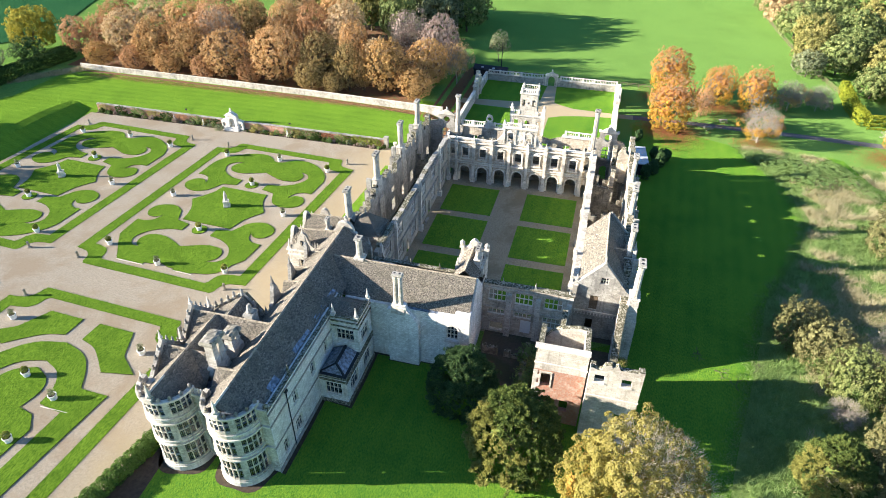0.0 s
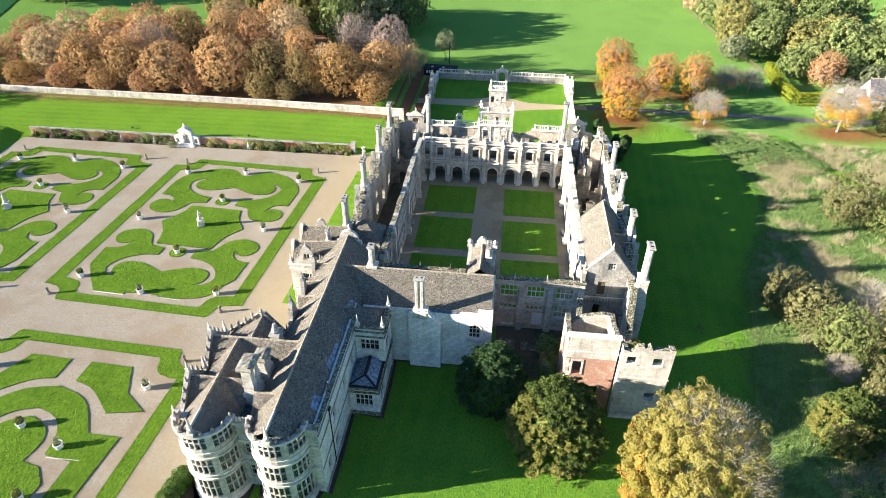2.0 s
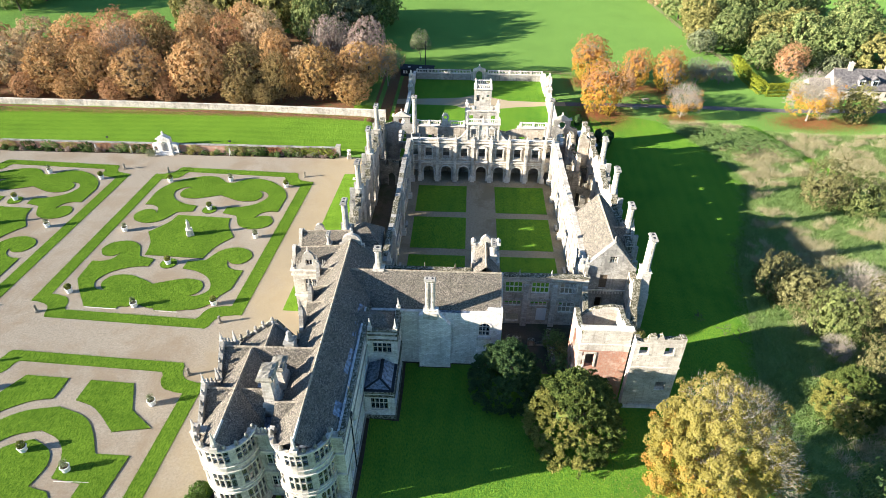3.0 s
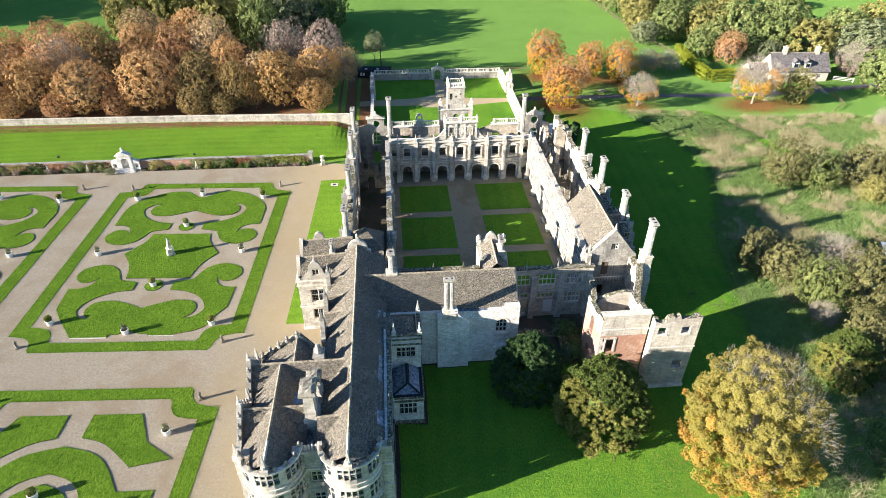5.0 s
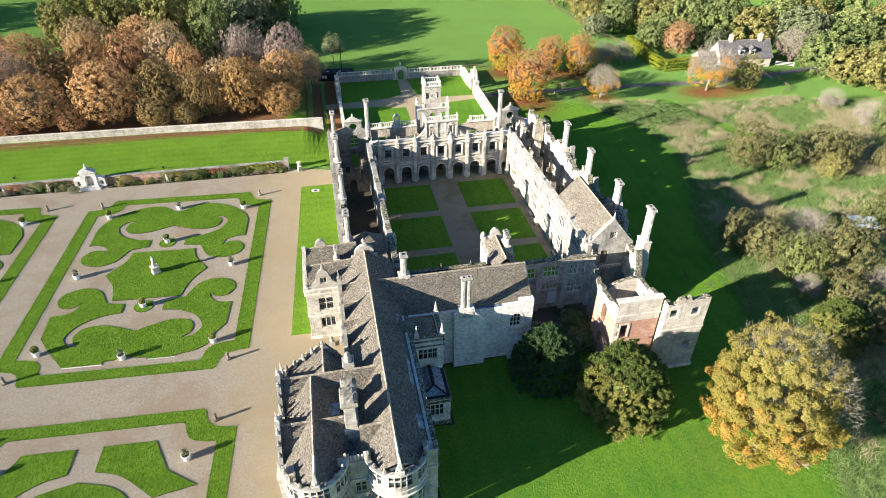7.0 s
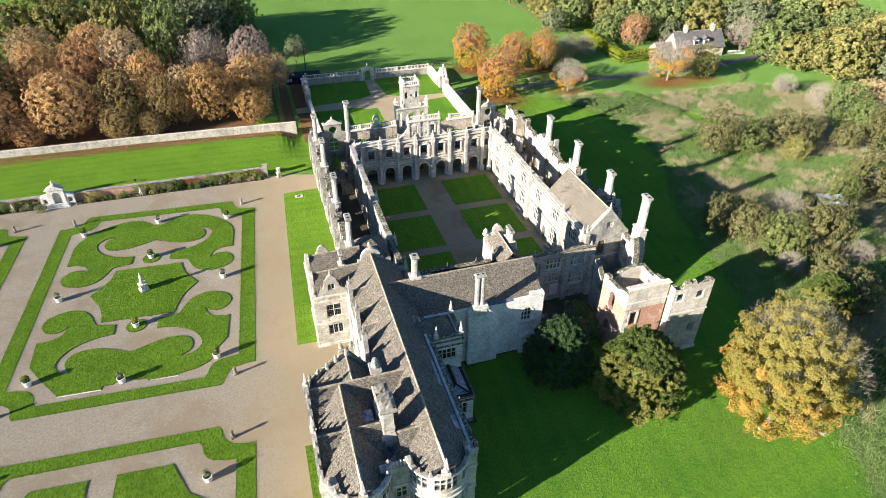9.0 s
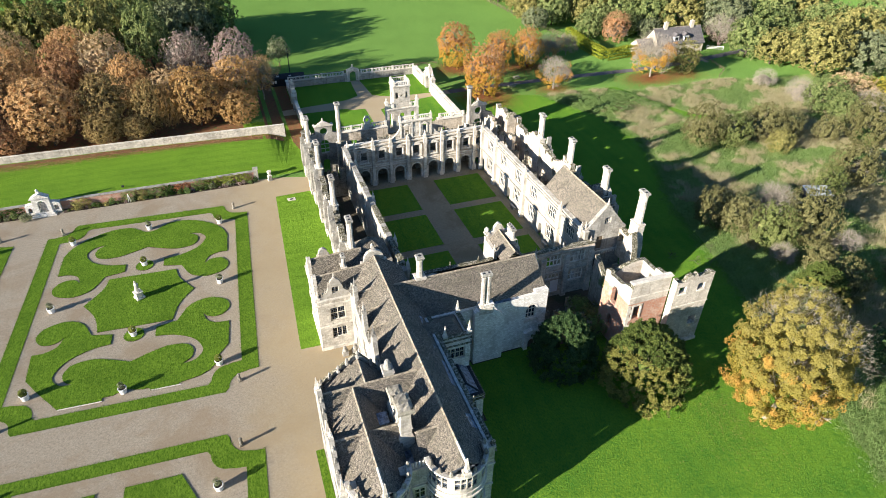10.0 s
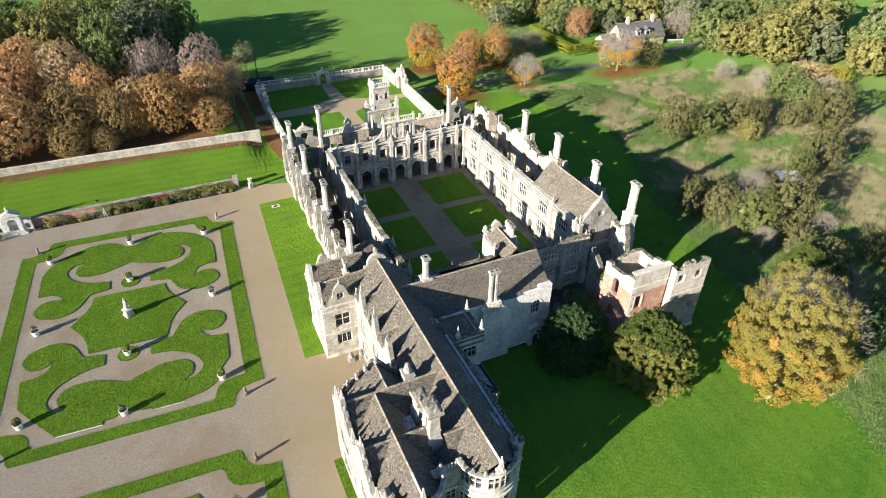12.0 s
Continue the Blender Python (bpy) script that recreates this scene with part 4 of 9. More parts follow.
def side_ranges():
    """The courtyard walls, the broken outer walls and their stacks, west and east."""
    ys = [-4.4, -10.6, -16.9, -23.1, -29.8, -35.7]
    for s, nm in ((1, "east"), (-1, "west")):
        rg = thing("ruined_range", "roofless limestone side range with mullioned courtyard windows" if s > 0 else
                   "roofless limestone range in shade beside the parterre", "ruin", group="side ranges of the courtyard")
        ops = []
        L = 40.0
        for y in ys:
            u = (-y if s > 0 else L + y)
            ops += [("r", u - 1.25, u + 1.25, 1.2, 3.75), ("r", u - 1.25, u + 1.25, 5.45, 7.65)]
        for y in (-1.2, -13.6, -26.6):
            u = (-y if s > 0 else L + y)
            ops.append(("a", u - 0.55, u + 0.55, 0, 1.9))
        bm = bmesh.new()
        if s > 0:
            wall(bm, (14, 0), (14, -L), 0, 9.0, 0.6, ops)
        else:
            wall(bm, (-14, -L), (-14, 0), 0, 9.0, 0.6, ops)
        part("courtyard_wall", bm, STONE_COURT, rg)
        bm = bmesh.new()
        a, b = (13.8, 14.0) if s > 0 else (-14.0, -13.8)
        o = 0.004
        a2, b2 = (a, b - o) if s > 0 else (a + o, b)
        for z0, z1 in ((4.15, 4.4), (7.95, 8.2), (8.55, 8.75)):
            box(bm, a2, b2, -L + 2, -0.01, z0, z1)
        part("string_course", bm, STONE_GREY, rg)
        rc = random.Random(60 + s)
        y = -L + 0.01
        while y < -0.4:                        # coping stones, some of them lost from the west wall
            ln = min(rc.uniform(0.9, 2.2), -0.02 - y)
            if s > 0 or rc.random() < 0.75:
                bm = bmesh.new()
                j = rc.uniform(-0.05, 0.05)
                box(bm, min(s * (13.82 + j), s * (14.70 + j)), max(s * (13.82 + j), s * (14.70 + j)), y, y + ln - 0.02, 9.002, 9.16 + rc.uniform(-0.03, 0.05) + (0 if s > 0 else rc.choice((0, 0, 0.25))), 0.03)
                part("coping_stone", bm, STONE if s > 0 else STONE_GREY if rc.random() < 0.6 else MOSSY, rg)
            y += ln
        for y in (-0.6, -7.4, -20.0, -32.8, -39.2):
            bm = bmesh.new()
            e0, e1 = (13.35, 13.996) if s > 0 else (-13.996, -13.35)
            box(bm, e0 - (0.12 if s > 0 else 0), e1 + (0.12 if s < 0 else 0), y - 0.42, y + 0.42, 0, 1.1)
            box(bm, e0 + (0.1 if s > 0 else 0), e1 - (0.1 if s < 0 else 0), y - 0.24, y + 0.24, 1.1, 8.2)
            box(bm, e0, e1, y - 0.34, y + 0.34, 8.2, 8.75)
            box(bm, e0 + 0.1, e1 - 0.1, y - 0.28, y + 0.28, 8.75, 9.6, 0.03)
            finial(bm, s * 13.68, y, 9.6, 0.95)
            part("pilaster", bm, TRIM, rg)
        for y in ys:
            for z, h in ((1.2, 2.55), (5.45, 2.2)):
                window(rg, s * 14, y, z, 2.5, h, 4, 2, 180 if s > 0 else 0, glass=s > 0)
        # outer wall, broken along its head
        X = 21.3 if s > 0 else -20.9
        n0, n1 = (-42.6, 8.0) if s > 0 else (-36.0, 8.0)
        L2 = n1 - n0
        rnd = random.Random(7 + s)
        prof, u = [], 0.0
        peaks = (-41.5, -33.3, -22.4, -11.5, -1.0) if s > 0 else (-34.4, -22.2, -9.6, 0.8)
        while u < L2:
            y = (n1 - u) if s < 0 else (n0 + u)
            near = min(abs(y - p) for p in peaks)
            z = (11.5 - min(2.0, near * 0.5) if s > 0 else 9.9 - min(0.75, near * 0.175)) + (rnd.uniform(-0.7, 0.5) if s > 0 else rnd.choice((-1.3, -0.7, -0.2, 0.2, 0.5)) + rnd.uniform(-0.2, 0.2))
            if s > 0 and y < -37.5:                # low beside the gabled house
                z = 8.3 + rnd.uniform(-0.3, 0.3)
            w = rnd.uniform(0.5, 1.5)
            prof += [(u, z), (min(L2, u + w), z + rnd.uniform(-0.35, 0.35))]
            u += w + 0.001
        prof.append((L2, prof[-1][1]))
        ops = []
        for i in range(int(L2 / 5.5)):
            uc = 2.2 + i * 5.5
            if 1.2 < uc < L2 - 1.2:
                ops.append(("r", uc - 0.9, uc + 0.9, 1.3, 3.4))
                if s > 0 or i % 3 == 1:
                    ops.append(("r", uc - 0.6, uc + 0.6, 6.1, 7.6) if s > 0 else ("r", uc - 0.7, uc + 0.7, 4.9, 5.9))
        bm = bmesh.new()
        if s > 0:
            wall(bm, (X, n0), (X, n1), 0, prof, 0.9, ops)
        else:
            wall(bm, (X, n1), (X, n0), 0, prof, 0.9, ops)
        part("outer_wall", bm, (STONE_AGED if s > 0 else STONE_GREY, MOSSY), rg)
        for uc in [2.2 + i * 5.5 for i in range(int(L2 / 5.5))]:
            if 1.2 < uc < L2 - 1.2:
                y = n0 + uc if s > 0 else n1 - uc
                xo = X if s > 0 else X
                window(rg, xo, y, 1.3, 1.8, 2.1, 3, 2, 0 if s > 0 else 180, glass=False, rec=-0.5 if s > 0 else -0.5)
        # stub cross walls
        for i, y in enumerate((-2.5,) if s < 0 else (-24.2, -17.0, -8.4, -3.0)):
            bm = bmesh.new()
            a, b = (14.6, X) if s > 0 else (X + 0.0, -14.6)
            if s < 0:
                a = X
            h = 6.3 + (i * 37 % 11) * 0.12
            ln = abs(b - a)
            wall(bm, (a, y), (b, y), 0, rough_top(ln, h, 2.2, 20 + i), 0.6, [("a", ln * 0.4, ln * 0.4 + 1.3, 0, 2.0)])
            part("cross_wall", bm, (RUBBLE, MOSSY), rg)
        flat("ground_floor", rect(*((14.6, X) if s > 0 else (X, -14.6)), n0 + 2, 8.0), 0.025, FLOOR, parent=rg, label="bare earth floor")
        for y in peaks[1:] if s > 0 else peaks:
            xx = {1: 20.75, -1: -20.4}[s]
            ztop = 15.5
            if y == -1.0:
                continue
            chimney(rg, xx + s * 0.1, y, 0.02, ztop, 2, "y", 1.5, 0.85, "tall twin-shafted stone stack", 0.70)
            # stepped broken flanks of the stack
            rr = random.Random(int(y * 10))
            for k in range(5):
                yy = y + (1.6 + 0.55 * k) * (1 if k % 2 else -1)
                z1 = 11.2 - 0.75 * k + rr.uniform(-0.3, 0.3)
                xa, xb = (X - 0.02, X + 0.92) if s > 0 else (X - 0.92, X + 0.02)
                bm = bmesh.new()
                box(bm, xa, xb, yy - 0.30, yy + 0.30, 5.0, z1, 0.08)
                if k in (1, 2):
                    finial(bm, (xa + xb) / 2, yy, z1 - 0.05, 0.8)
                part("stack_shoulder", bm, STONE_GREY, rg)
    # corner block at the north-east, two end stacks
    ne = thing("ruined_corner_block", "tall broken limestone corner block", "ruin")
    bm = bmesh.new()
    wall(bm, (18.3, -2.2), (20.2, -2.2), 0, [(0, 10.6), (0.5, 11.3), (0.55, 11.7), (1.2, 11.8), (1.25, 11.2), (1.9, 10.7)], 1.2)
    wall(bm, (18.2, -6.5), (18.2, 7.6), 0, rough_top(14.1, 9.2, 3.4, 41, 0.8), 0.7,
         [("r", 1.6, 3.0, 1, 3), ("a", 4.2, 5.6, 4.2, 5.6), ("r", 6.9, 8.2, 4.2, 5.6), ("a", 9.6, 11.0, 3.6, 4.9)])
    part("wall", bm, (STONE_AGED, MOSSY), ne)
    for x in (-13.7, 13.6):
        st = thing("end_stack", "tall square limestone stack at the end of the loggia", "chimney", group="end stacks")
        chimney(st, x, 6.6, 0.02, 15.1, 1, "x", 1.5, 1.05)


def east_house():
    hs = thing("gabled_house", "roofed gabled end of the east range, grey limestone", "building")
    bm = bmesh.new()
    prof = [(0, 9.0), (0.6, 9.4), (3.45, 12.75), (3.7, 13.0), (3.95, 12.75), (6.8, 9.2), (7.4, 8.7)]
    wall(bm, (14.0, -39.6), (21.4, -39.6), 0, prof, 0.7,
         [("r", 3.45, 4.55, 9.6, 10.7), ("r", 2.5, 3.6, 5.1, 7.5), ("r", 2.4, 3.4, 1.2, 3.3)])
    part("south_gable", bm, STONE_GREY, hs)
    bm = bmesh.new()
    wall(bm, (21.4, -25.4), (14.8, -25.4), 0, [(0, 8.7), (3.4, 12.6), (6.6, 9.0)], 0.6)
    part("north_gable", bm, STONE_GREY, hs)
    window(hs, 18.0, -39.6, 9.6, 1.1, 1.1, 3, 2, -90, glass=False)
    bm = bmesh.new()
    for i in range(8):
        box(bm, 16.5 + i * 0.137, 16.5 + i * 0.137 + 0.125, -39.45, -39.4, 5.1, 7.5)
    part("shutter", bm, WOOD, hs, "closed plank shutter")
    bm = bmesh.new()
    box(bm, 14.0, 21.2, -39.78, -39.604, 4.55, 4.8)
    for i in range(16):
        box(bm, 14.3 + i * 0.43, 14.45 + i * 0.43, -39.85, -39.604, 4.2, 4.55)
    part("corbel_course", bm, TRIM, hs)
    ridge_roof(hs, (17.7, -39.4, 12.75), (17.7, -25.6, 12.55), 3.25, 3.7, label="grey stone-slate roof of the east house", seed=31)
    ridge_roof(hs, (17.7, -33.4, 11.6), (21.6, -33.4, 11.6), 2.6, 2.6, seed=37)
    bm = bmesh.new()
    wall(bm, (21.7, -36.2), (21.7, -30.6), 8.2, shaped_gable(5.6, 3.7, 8.4), 0.45)
    for y in (-36.0, -33.4, -30.8):
        finial(bm, 21.5, y, 9.6 if y != -33.4 else 12.0, 1.2)
    part("shaped_gable", bm, STONE, hs)
    for x, z, h in ((17.7, 12.9, 1.1), (14.4, 9.3, 1.3)):
        bm = bmesh.new()
        finial(bm, x, -39.3, z, h)
        part("finial", bm, TRIM, hs)
    bm = bmesh.new()
    box(bm, 14.85, 20.9, -39, -25.5, 8.7, 8.85)
    part("lead_gutter", bm, LEAD, hs)
    # broken wall and stack to the south-east
    wl = thing("broken_wall", "broken limestone wall end with a tall chimney stack", "ruin")
    bm = bmesh.new()
    wall(bm, (21.2, -47.5), (21.2, -42.7), 0, [(0, 0.9), (0.7, 1.2), (1.1, 1.7), (1.8, 2.9), (2.4, 3.6), (3.0, 4.6), (3.6, 5.3), (3.9, 7.2), (4.8, 9.4)], 1.0)
    part("wall", bm, (STONE, MOSSY), wl)
    chimney(wl, 21.9, -41.6, 0.02, 15.7, 2, "y", 1.7, 0.9, "tall twin-shafted stone stack", 0.66)


north_range()
porch_tower()
end_gable(-20.0, -13.0, "ruined west gable with a round window and arched opening")
end_gable(13.0, 19.6, "ruined east gable with a round window and arched opening")
side_ranges()
east_house()

# ---- the great hall and the screen beside it ----
def great_hall():
    hl = thing("great_hall", "great hall with a stone-slate roof and limewashed south wall", "building", 0, 0.65, -0.55)
    bm = bmesh.new()
    ops = [("a", 9.75, 11.25, 5.6, 7.3), ("a", 10.15, 11.25, 0.2, 1.9)]
    prof = [(0, 9.7), (3.4, 9.7), (7.5, 9.6), (10.8, 9.85), (10.81, 10.12), (12.75, 10.12)]
    wall(bm, (-10.6, -51.3), (2.15, -51.3), 0, prof, 0.9, ops)
    wall(bm, (2.15, -50.4), (2.15, -43.4), 0, [(0, 9.9), (0.5, 9.9), (3.5, 12.95), (6.5, 9.7), (7, 9.7)], 0.7)
    part("south_wall", bm, STONE_WHITE, hl)
    bm = bmesh.new()
    wall(bm, (2.15, -42.6), (-14.0, -42.6), 0, 9.8, 0.8, [("r", 2.0 + i * 4.2, 4.6 + i * 4.2, 3.0, 8.0) for i in range(4)])
    part("courtyard_wall", bm, STONE, hl)
    for i in range(4):
        window(hl, 2.15 - (3.3 + i * 4.2), -42.6, 3.0, 2.6, 5.0, 4, 3, 90)
    w = window(hl, -0.1, -51.3, 5.6, 1.5, 2.3, 3, 3, -90, rec=0.3)
    bm = bmesh.new()
    box(bm, -1.1, 0.9, -51.55, -51.304, 5.35, 5.6)
    part("window_sill", bm, TRIM, hl)
    bm = bmesh.new()
    for j in range(8):
        a0, a1 = math.pi * j / 8, math.pi * (j + 1) / 8
        quad(bm, *[(-0.1 + math.cos(a) * r, -51.36, 7.3 + math.sin(a) * r) for a, r in ((a0, 0.76), (a1, 0.76), (a1, 1.0), (a0, 1.0))], out=(0, -1, 0))
    part("window_head", bm, TRIM, hl)
    bm = bmesh.new()
    wall(bm, (-1.0, -52.0), (1.2, -52.0), 0, [(0, 3.6), (1.1, 4.0), (2.2, 3.6)], 0.68, [("a", 0.55, 1.65, 0.05, 1.9)])
    part("doorcase", bm, STONE_WHITE, hl)
    bm = bmesh.new()
    box(bm, -0.42, 0.62, -51.6, -51.52, 0.05, 2.4)
    part("door", bm, WOOD, hl)
    bm = bmesh.new()
    wall(bm, (1.25, -52.1), (2.6, -52.1), 0, rough_top(1.35, 4.2, 0.8, 8, 0.4), 0.78)
    part("broken_pier", bm, RUBBLE, hl)
    bm = bmesh.new()
    box(bm, -14.6, -10.61, -51.29, -50.5, 0, 9.75)
    part("corner_pier", bm, STONE_WHITE, hl)
    # breast with sloped shoulders
    bm = bmesh.new()
    wall(bm, (-8.55, -52.1), (-4.4, -52.1), 0, [(0, 9.6), (1.1, 10.0), (1.2, 10.6), (2.5, 10.6), (2.6, 10.0), (4.15, 8.0)], 0.8)
    part("chimney_breast", bm, STONE_WHITE, hl)
    chimney(hl, -7.1, -51.6, 9.2, 15.4, 2, "x", 1.2, 0.7, "slender twin-shafted stone chimney on the hall wall", 0.22)
    ridge_roof(hl, (-18.4, -47.0, 12.9), (1.95, -47.0, 13.0), 3.9, 3.2, label="mottled grey-brown stone-slate roof of the hall", seed=51)
    bm = bmesh.new()
    box(bm, -10.6, 2.1, -51.25, -50.45, 9.55, 9.68)
    part("lead_gutter", bm, LEAD, hl)
    bm = bmesh.new()
    box(bm, -10.6, 2.1, -43.4, -42.7, 9.68, 9.8)
    part("lead_gutter", bm, LEAD, hl)
    bm = bmesh.new()
    box(bm, -14, 2.15, -42.75, -42.1, 9.8, 9.98)
    for x in (-12.5, -8.4, -4.2):
        finial(bm, x, -42.4, 9.98, 0.9)
    part("parapet", bm, MOSSY, hl)
    chimney(hl, -14.1, -46.6, 10.4, 16.2, 1, "x", 1.3, 1.0, "single square stone chimney astride the roof slope")
    # porch bay with a curved gable on the courtyard side
    pb = thing("hall_porch", "tall courtyard porch with a curved gable and clustered chimney", "porch")
    bm = bmesh.new()
    arc = [(0, 11.0), (0.25, 11.0), (0.26, 11.5)] + [(0.26 + 0.95 * i / 6, 11.5 + 0.55 * (i / 6) ** 2) for i in range(1, 7)]
    arc += [(1.22, 12.3)] + [(1.22 + 1.46 * i / 8, 12.3 + 0.75 * math.sin(math.pi * i / 8)) for i in range(1, 8)] + [(2.68, 12.3)]
    arc += [(3.9 - u, z) for u, z in reversed(arc[:10])]
    wall(bm, (1.95, -38.4), (-1.95, -38.4), 0, [(u, z) for u, z in arc], 0.5, [("a", 1.0, 2.9, 0, 2.6), ("r", 0.9, 3.0, 4.8, 7.2)])
    wall(bm, (1.95, -42.1), (1.95, -38.9), 0, 10.6, 0.5)
    wall(bm, (-1.95, -38.9), (-1.95, -42.1), 0, 10.6, 0.5)
    part("wall", bm, STONE, pb)
    ridge_roof(pb, (0, -38.9, 12.0), (0, -44.6, 12.0), 1.7, 1.7, seed=57)
    chimney(pb, 1.0, -40.9, 10.6, 13.6, 3, "y", 0.9, 0.62, "cluster of three short stone shafts")
    for x in (-1.75, 1.75):
        bm = bmesh.new()
        finial(bm, x, -38.7, 11.5, 1.1, "ball")
        part("finial", bm, TRIM, pb)
        bm = bmesh.new()
        finial(bm, x, -41.6, 10.6, 1.0)
        part("finial", bm, TRIM, pb)
    # roofless screen with three windows
    sc = thing("ruined_screen_wall", "roofless window wall east of the hall, grass showing through its mullions", "ruin")
    ops = []
    for u in (1.95, 5.65, 9.65):
        ops += [("r", u - 1.25, u + 1.25, 5.72, 7.7), ("r", u - 1.25, u + 1.25, 2.3 if u > 9.5 else 3.3, 4.25)]
    ops += [("r", 5.45, 6.9, 0.7, 3.1), ("r", 1.15, 2.95, 0.4, 1.9)]
    bm = bmesh.new()
    wall(bm, (2.2, -42.2), (14.4, -42.2), 0, [(0, 8.72), (4, 8.6), (8, 8.64), (12.2, 8.5)], 0.5, ops)
    part("wall", bm, STONE_AGED, sc)
    bm = bmesh.new()
    for x in (5.85, 9.85, 13.95):
        bt = bmesh.new()
        box(bt, x - 0.42, x + 0.42, -42.75, -42.204, 0, 7.5, 0.1)
        part("buttress", bt, STONE, sc)
    box(bm, 2.2, 14.4, -42.4, -42.204, 8.1, 8.28)
    box(bm, 2.2, 14.4, -42.36, -42.204, 4.7, 4.86)
    cp = bmesh.new()
    box(cp, 2.2, 14.5, -42.36, -41.5, 8.73, 8.88)
    part("coping", cp, MOSSY, sc, "mossy wall coping")
    part("string_course", bm, STONE, sc)
    for x in (4.8, 9.2, 13.8):
        fn = bmesh.new()
        finial(fn, x, -41.9, 8.88, 0.9)
        part("finial", fn, STONE, sc)
    for u in (1.4, 5.1, 9.1):
        window(sc, 2.75 + u, -42.2, 5.72, 2.5, 1.98, 4, 2, -90, glass=False, rec=0.15)
        if u > 9:
            window(sc, 2.75 + u, -42.2, 2.3, 2.5, 1.95, 4, 2, -90, glass=False, rec=0.15)
        else:
            window(sc, 2.75 + u, -42.2, 3.3, 2.5, 0.95, 4, 1, -90, glass=False, rec=0.15)
    bm = bmesh.new()
    box(bm, 7.65, 9.1, -42.05, -41.98, 0.7, 3.1)
    part("door", bm, PAINT, sc, "pale boarded door")
    # low broken partitions in the open yard south of the screen
    rn = thing("ruined_partition", "low broken partition walls overgrown with ivy", "ruin")
    bm = bmesh.new()
    wall(bm, (3.2, -46.8), (9.5, -46.8), 0, rough_top(6.3, 1.5, 0.9, 3), 0.6)
    wall(bm, (9.6, -51.5), (9.6, -44.8), 0, rough_top(6.7, 2.2, 1.2, 4), 0.6)
    wall(bm, (13.9, -49.6), (13.9, -44.4), 0, [(0, 3.9), (1.2, 4.3), (1.3, 4.5), (2.6, 4.2), (2.7, 6.2), (3.6, 7.0), (5.2, 8.2)], 0.7)
    part("wall", bm, (RUBBLE, MOSSY), rn)
    flat("yard_floor", rect(2.75, 21.2, -52.0, -42.22), 0.022, FLOOR, "bare dark earth yard among the ruins", "yard")


def pavilion_ruin():
    pv = thing("ruined_pavilion", "tall roofless corner pavilion, stone over exposed red brick", "ruin")
    bm = bmesh.new()
    wall(bm, (11.1, -56.0), (17.0, -56.0), 8.6, [(0, 11.2), (0.15, 11.2), (0.2, 11.9), (5.9, 12.0)], 0.6)
    wall(bm, (11.1, -50.2), (11.1, -55.4), 8.6, [(0, 10.4), (1.0, 10.7), (1.1, 10.2), (3.5, 10.4), (4.4, 11.0), (5.2, 11.2)], 0.6, [("a", 2.0, 3.2, 8.0, 8.6)])
    wall(bm, (17.0, -55.4), (17.0, -50.2), 0, [(0, 11.8), (2.0, 11.5), (2.1, 10.9), (5.2, 10.9)], 0.6, [("r", 1.7, 2.9, 8.0, 10.0), ("r", 1.7, 2.9, 3.6, 5.2)])
    wall(bm, (17.0, -50.2), (11.1, -50.2), 0, [(0, 10.9), (1.4, 11.1), (3.5, 10.6), (4.5, 10.0), (5.3, 8.8), (5.9, 8.4)], 0.6)
    part("upper_wall", bm, (STONE_CREAM, MOSSY), pv)
    bm = bmesh.new()
    wall(bm, (11.1, -56.0), (17.0, -56.0), 0, 8.6, 0.6, [("r", 0.85, 1.95, 5.9, 8.0), ("r", 3.4, 4.4, 2.2, 4.0)])
    wall(bm, (11.1, -50.2), (11.1, -55.4), 0, 8.6, 0.6, [("r", 2.0, 3.2, 6.4, 8.6), ("a", 2.0, 3.2, 2.2, 3.8)])
    part("brick_wall", bm, BRICK, pv, "worn red brick lower wall")
    bm = bmesh.new()
    box(bm, 10.98, 17.1, -56.14, -56.004, 9.6, 9.75)
    box(bm, 10.92, 17.1, -56.2, -55.35, 12.0, 12.14)
    for x0, x1, z0, z1 in ((11.75, 11.95, 5.9, 8.1), (13.05, 13.25, 5.9, 8.1), (11.75, 13.25, 8.1, 8.35)):
        box(bm, x0, x1, -56.07, -56.004, z0, z1)
    for z in range(12):
        w = 0.5 if z % 2 else 0.8
        box(bm, 11.04, 11.04 + w, -56.05, -56.004, z * 0.7 + 0.05, z * 0.7 + 0.7)
    part("quoin_dressing", bm, TRIM, pv)
    bm = bmesh.new()
    wall(bm, (17.2, -57.0), (22.95, -57.0), 0, [(0, 11.5), (0.9, 11.2), (1.3, 11.4), (1.5, 12.0), (2.2, 12.2), (2.3, 11.8), (2.9, 12.3), (3.2, 11.7), (5.75, 11.8)], 0.6,
         [("r", 0.6, 1.7, 9.35, 10.45), ("r", 3.55, 4.65, 9.35, 10.45), ("r", 3.6, 4.8, 3.4, 4.7)])
    wall(bm, (22.95, -57.0), (22.95, -52.0), 0, [(0, 11.9), (1.2, 11.6), (1.3, 10.4), (2.4, 9.2), (2.5, 7.0), (3.6, 6.0), (5, 3.6)], 0.6, [("r", 1.0, 2.0, 3.6, 5.2)])
    wall(bm, (17.2, -56.0), (17.2, -56.4), 0, 11.5, 0.55)
    part("tall_wall", bm, (STONE_CREAM, MOSSY), pv, "tall free-standing sunlit stone wall")
    bm = bmesh.new()
    box(bm, 17.2, 23.05, -57.12, -57.004, 7.1, 7.25)
    part("string_course", bm, TRIM, pv)
    bm = bmesh.new()
    box(bm, 17.2, 23.05, -57.2, -57.004, 0, 0.5)
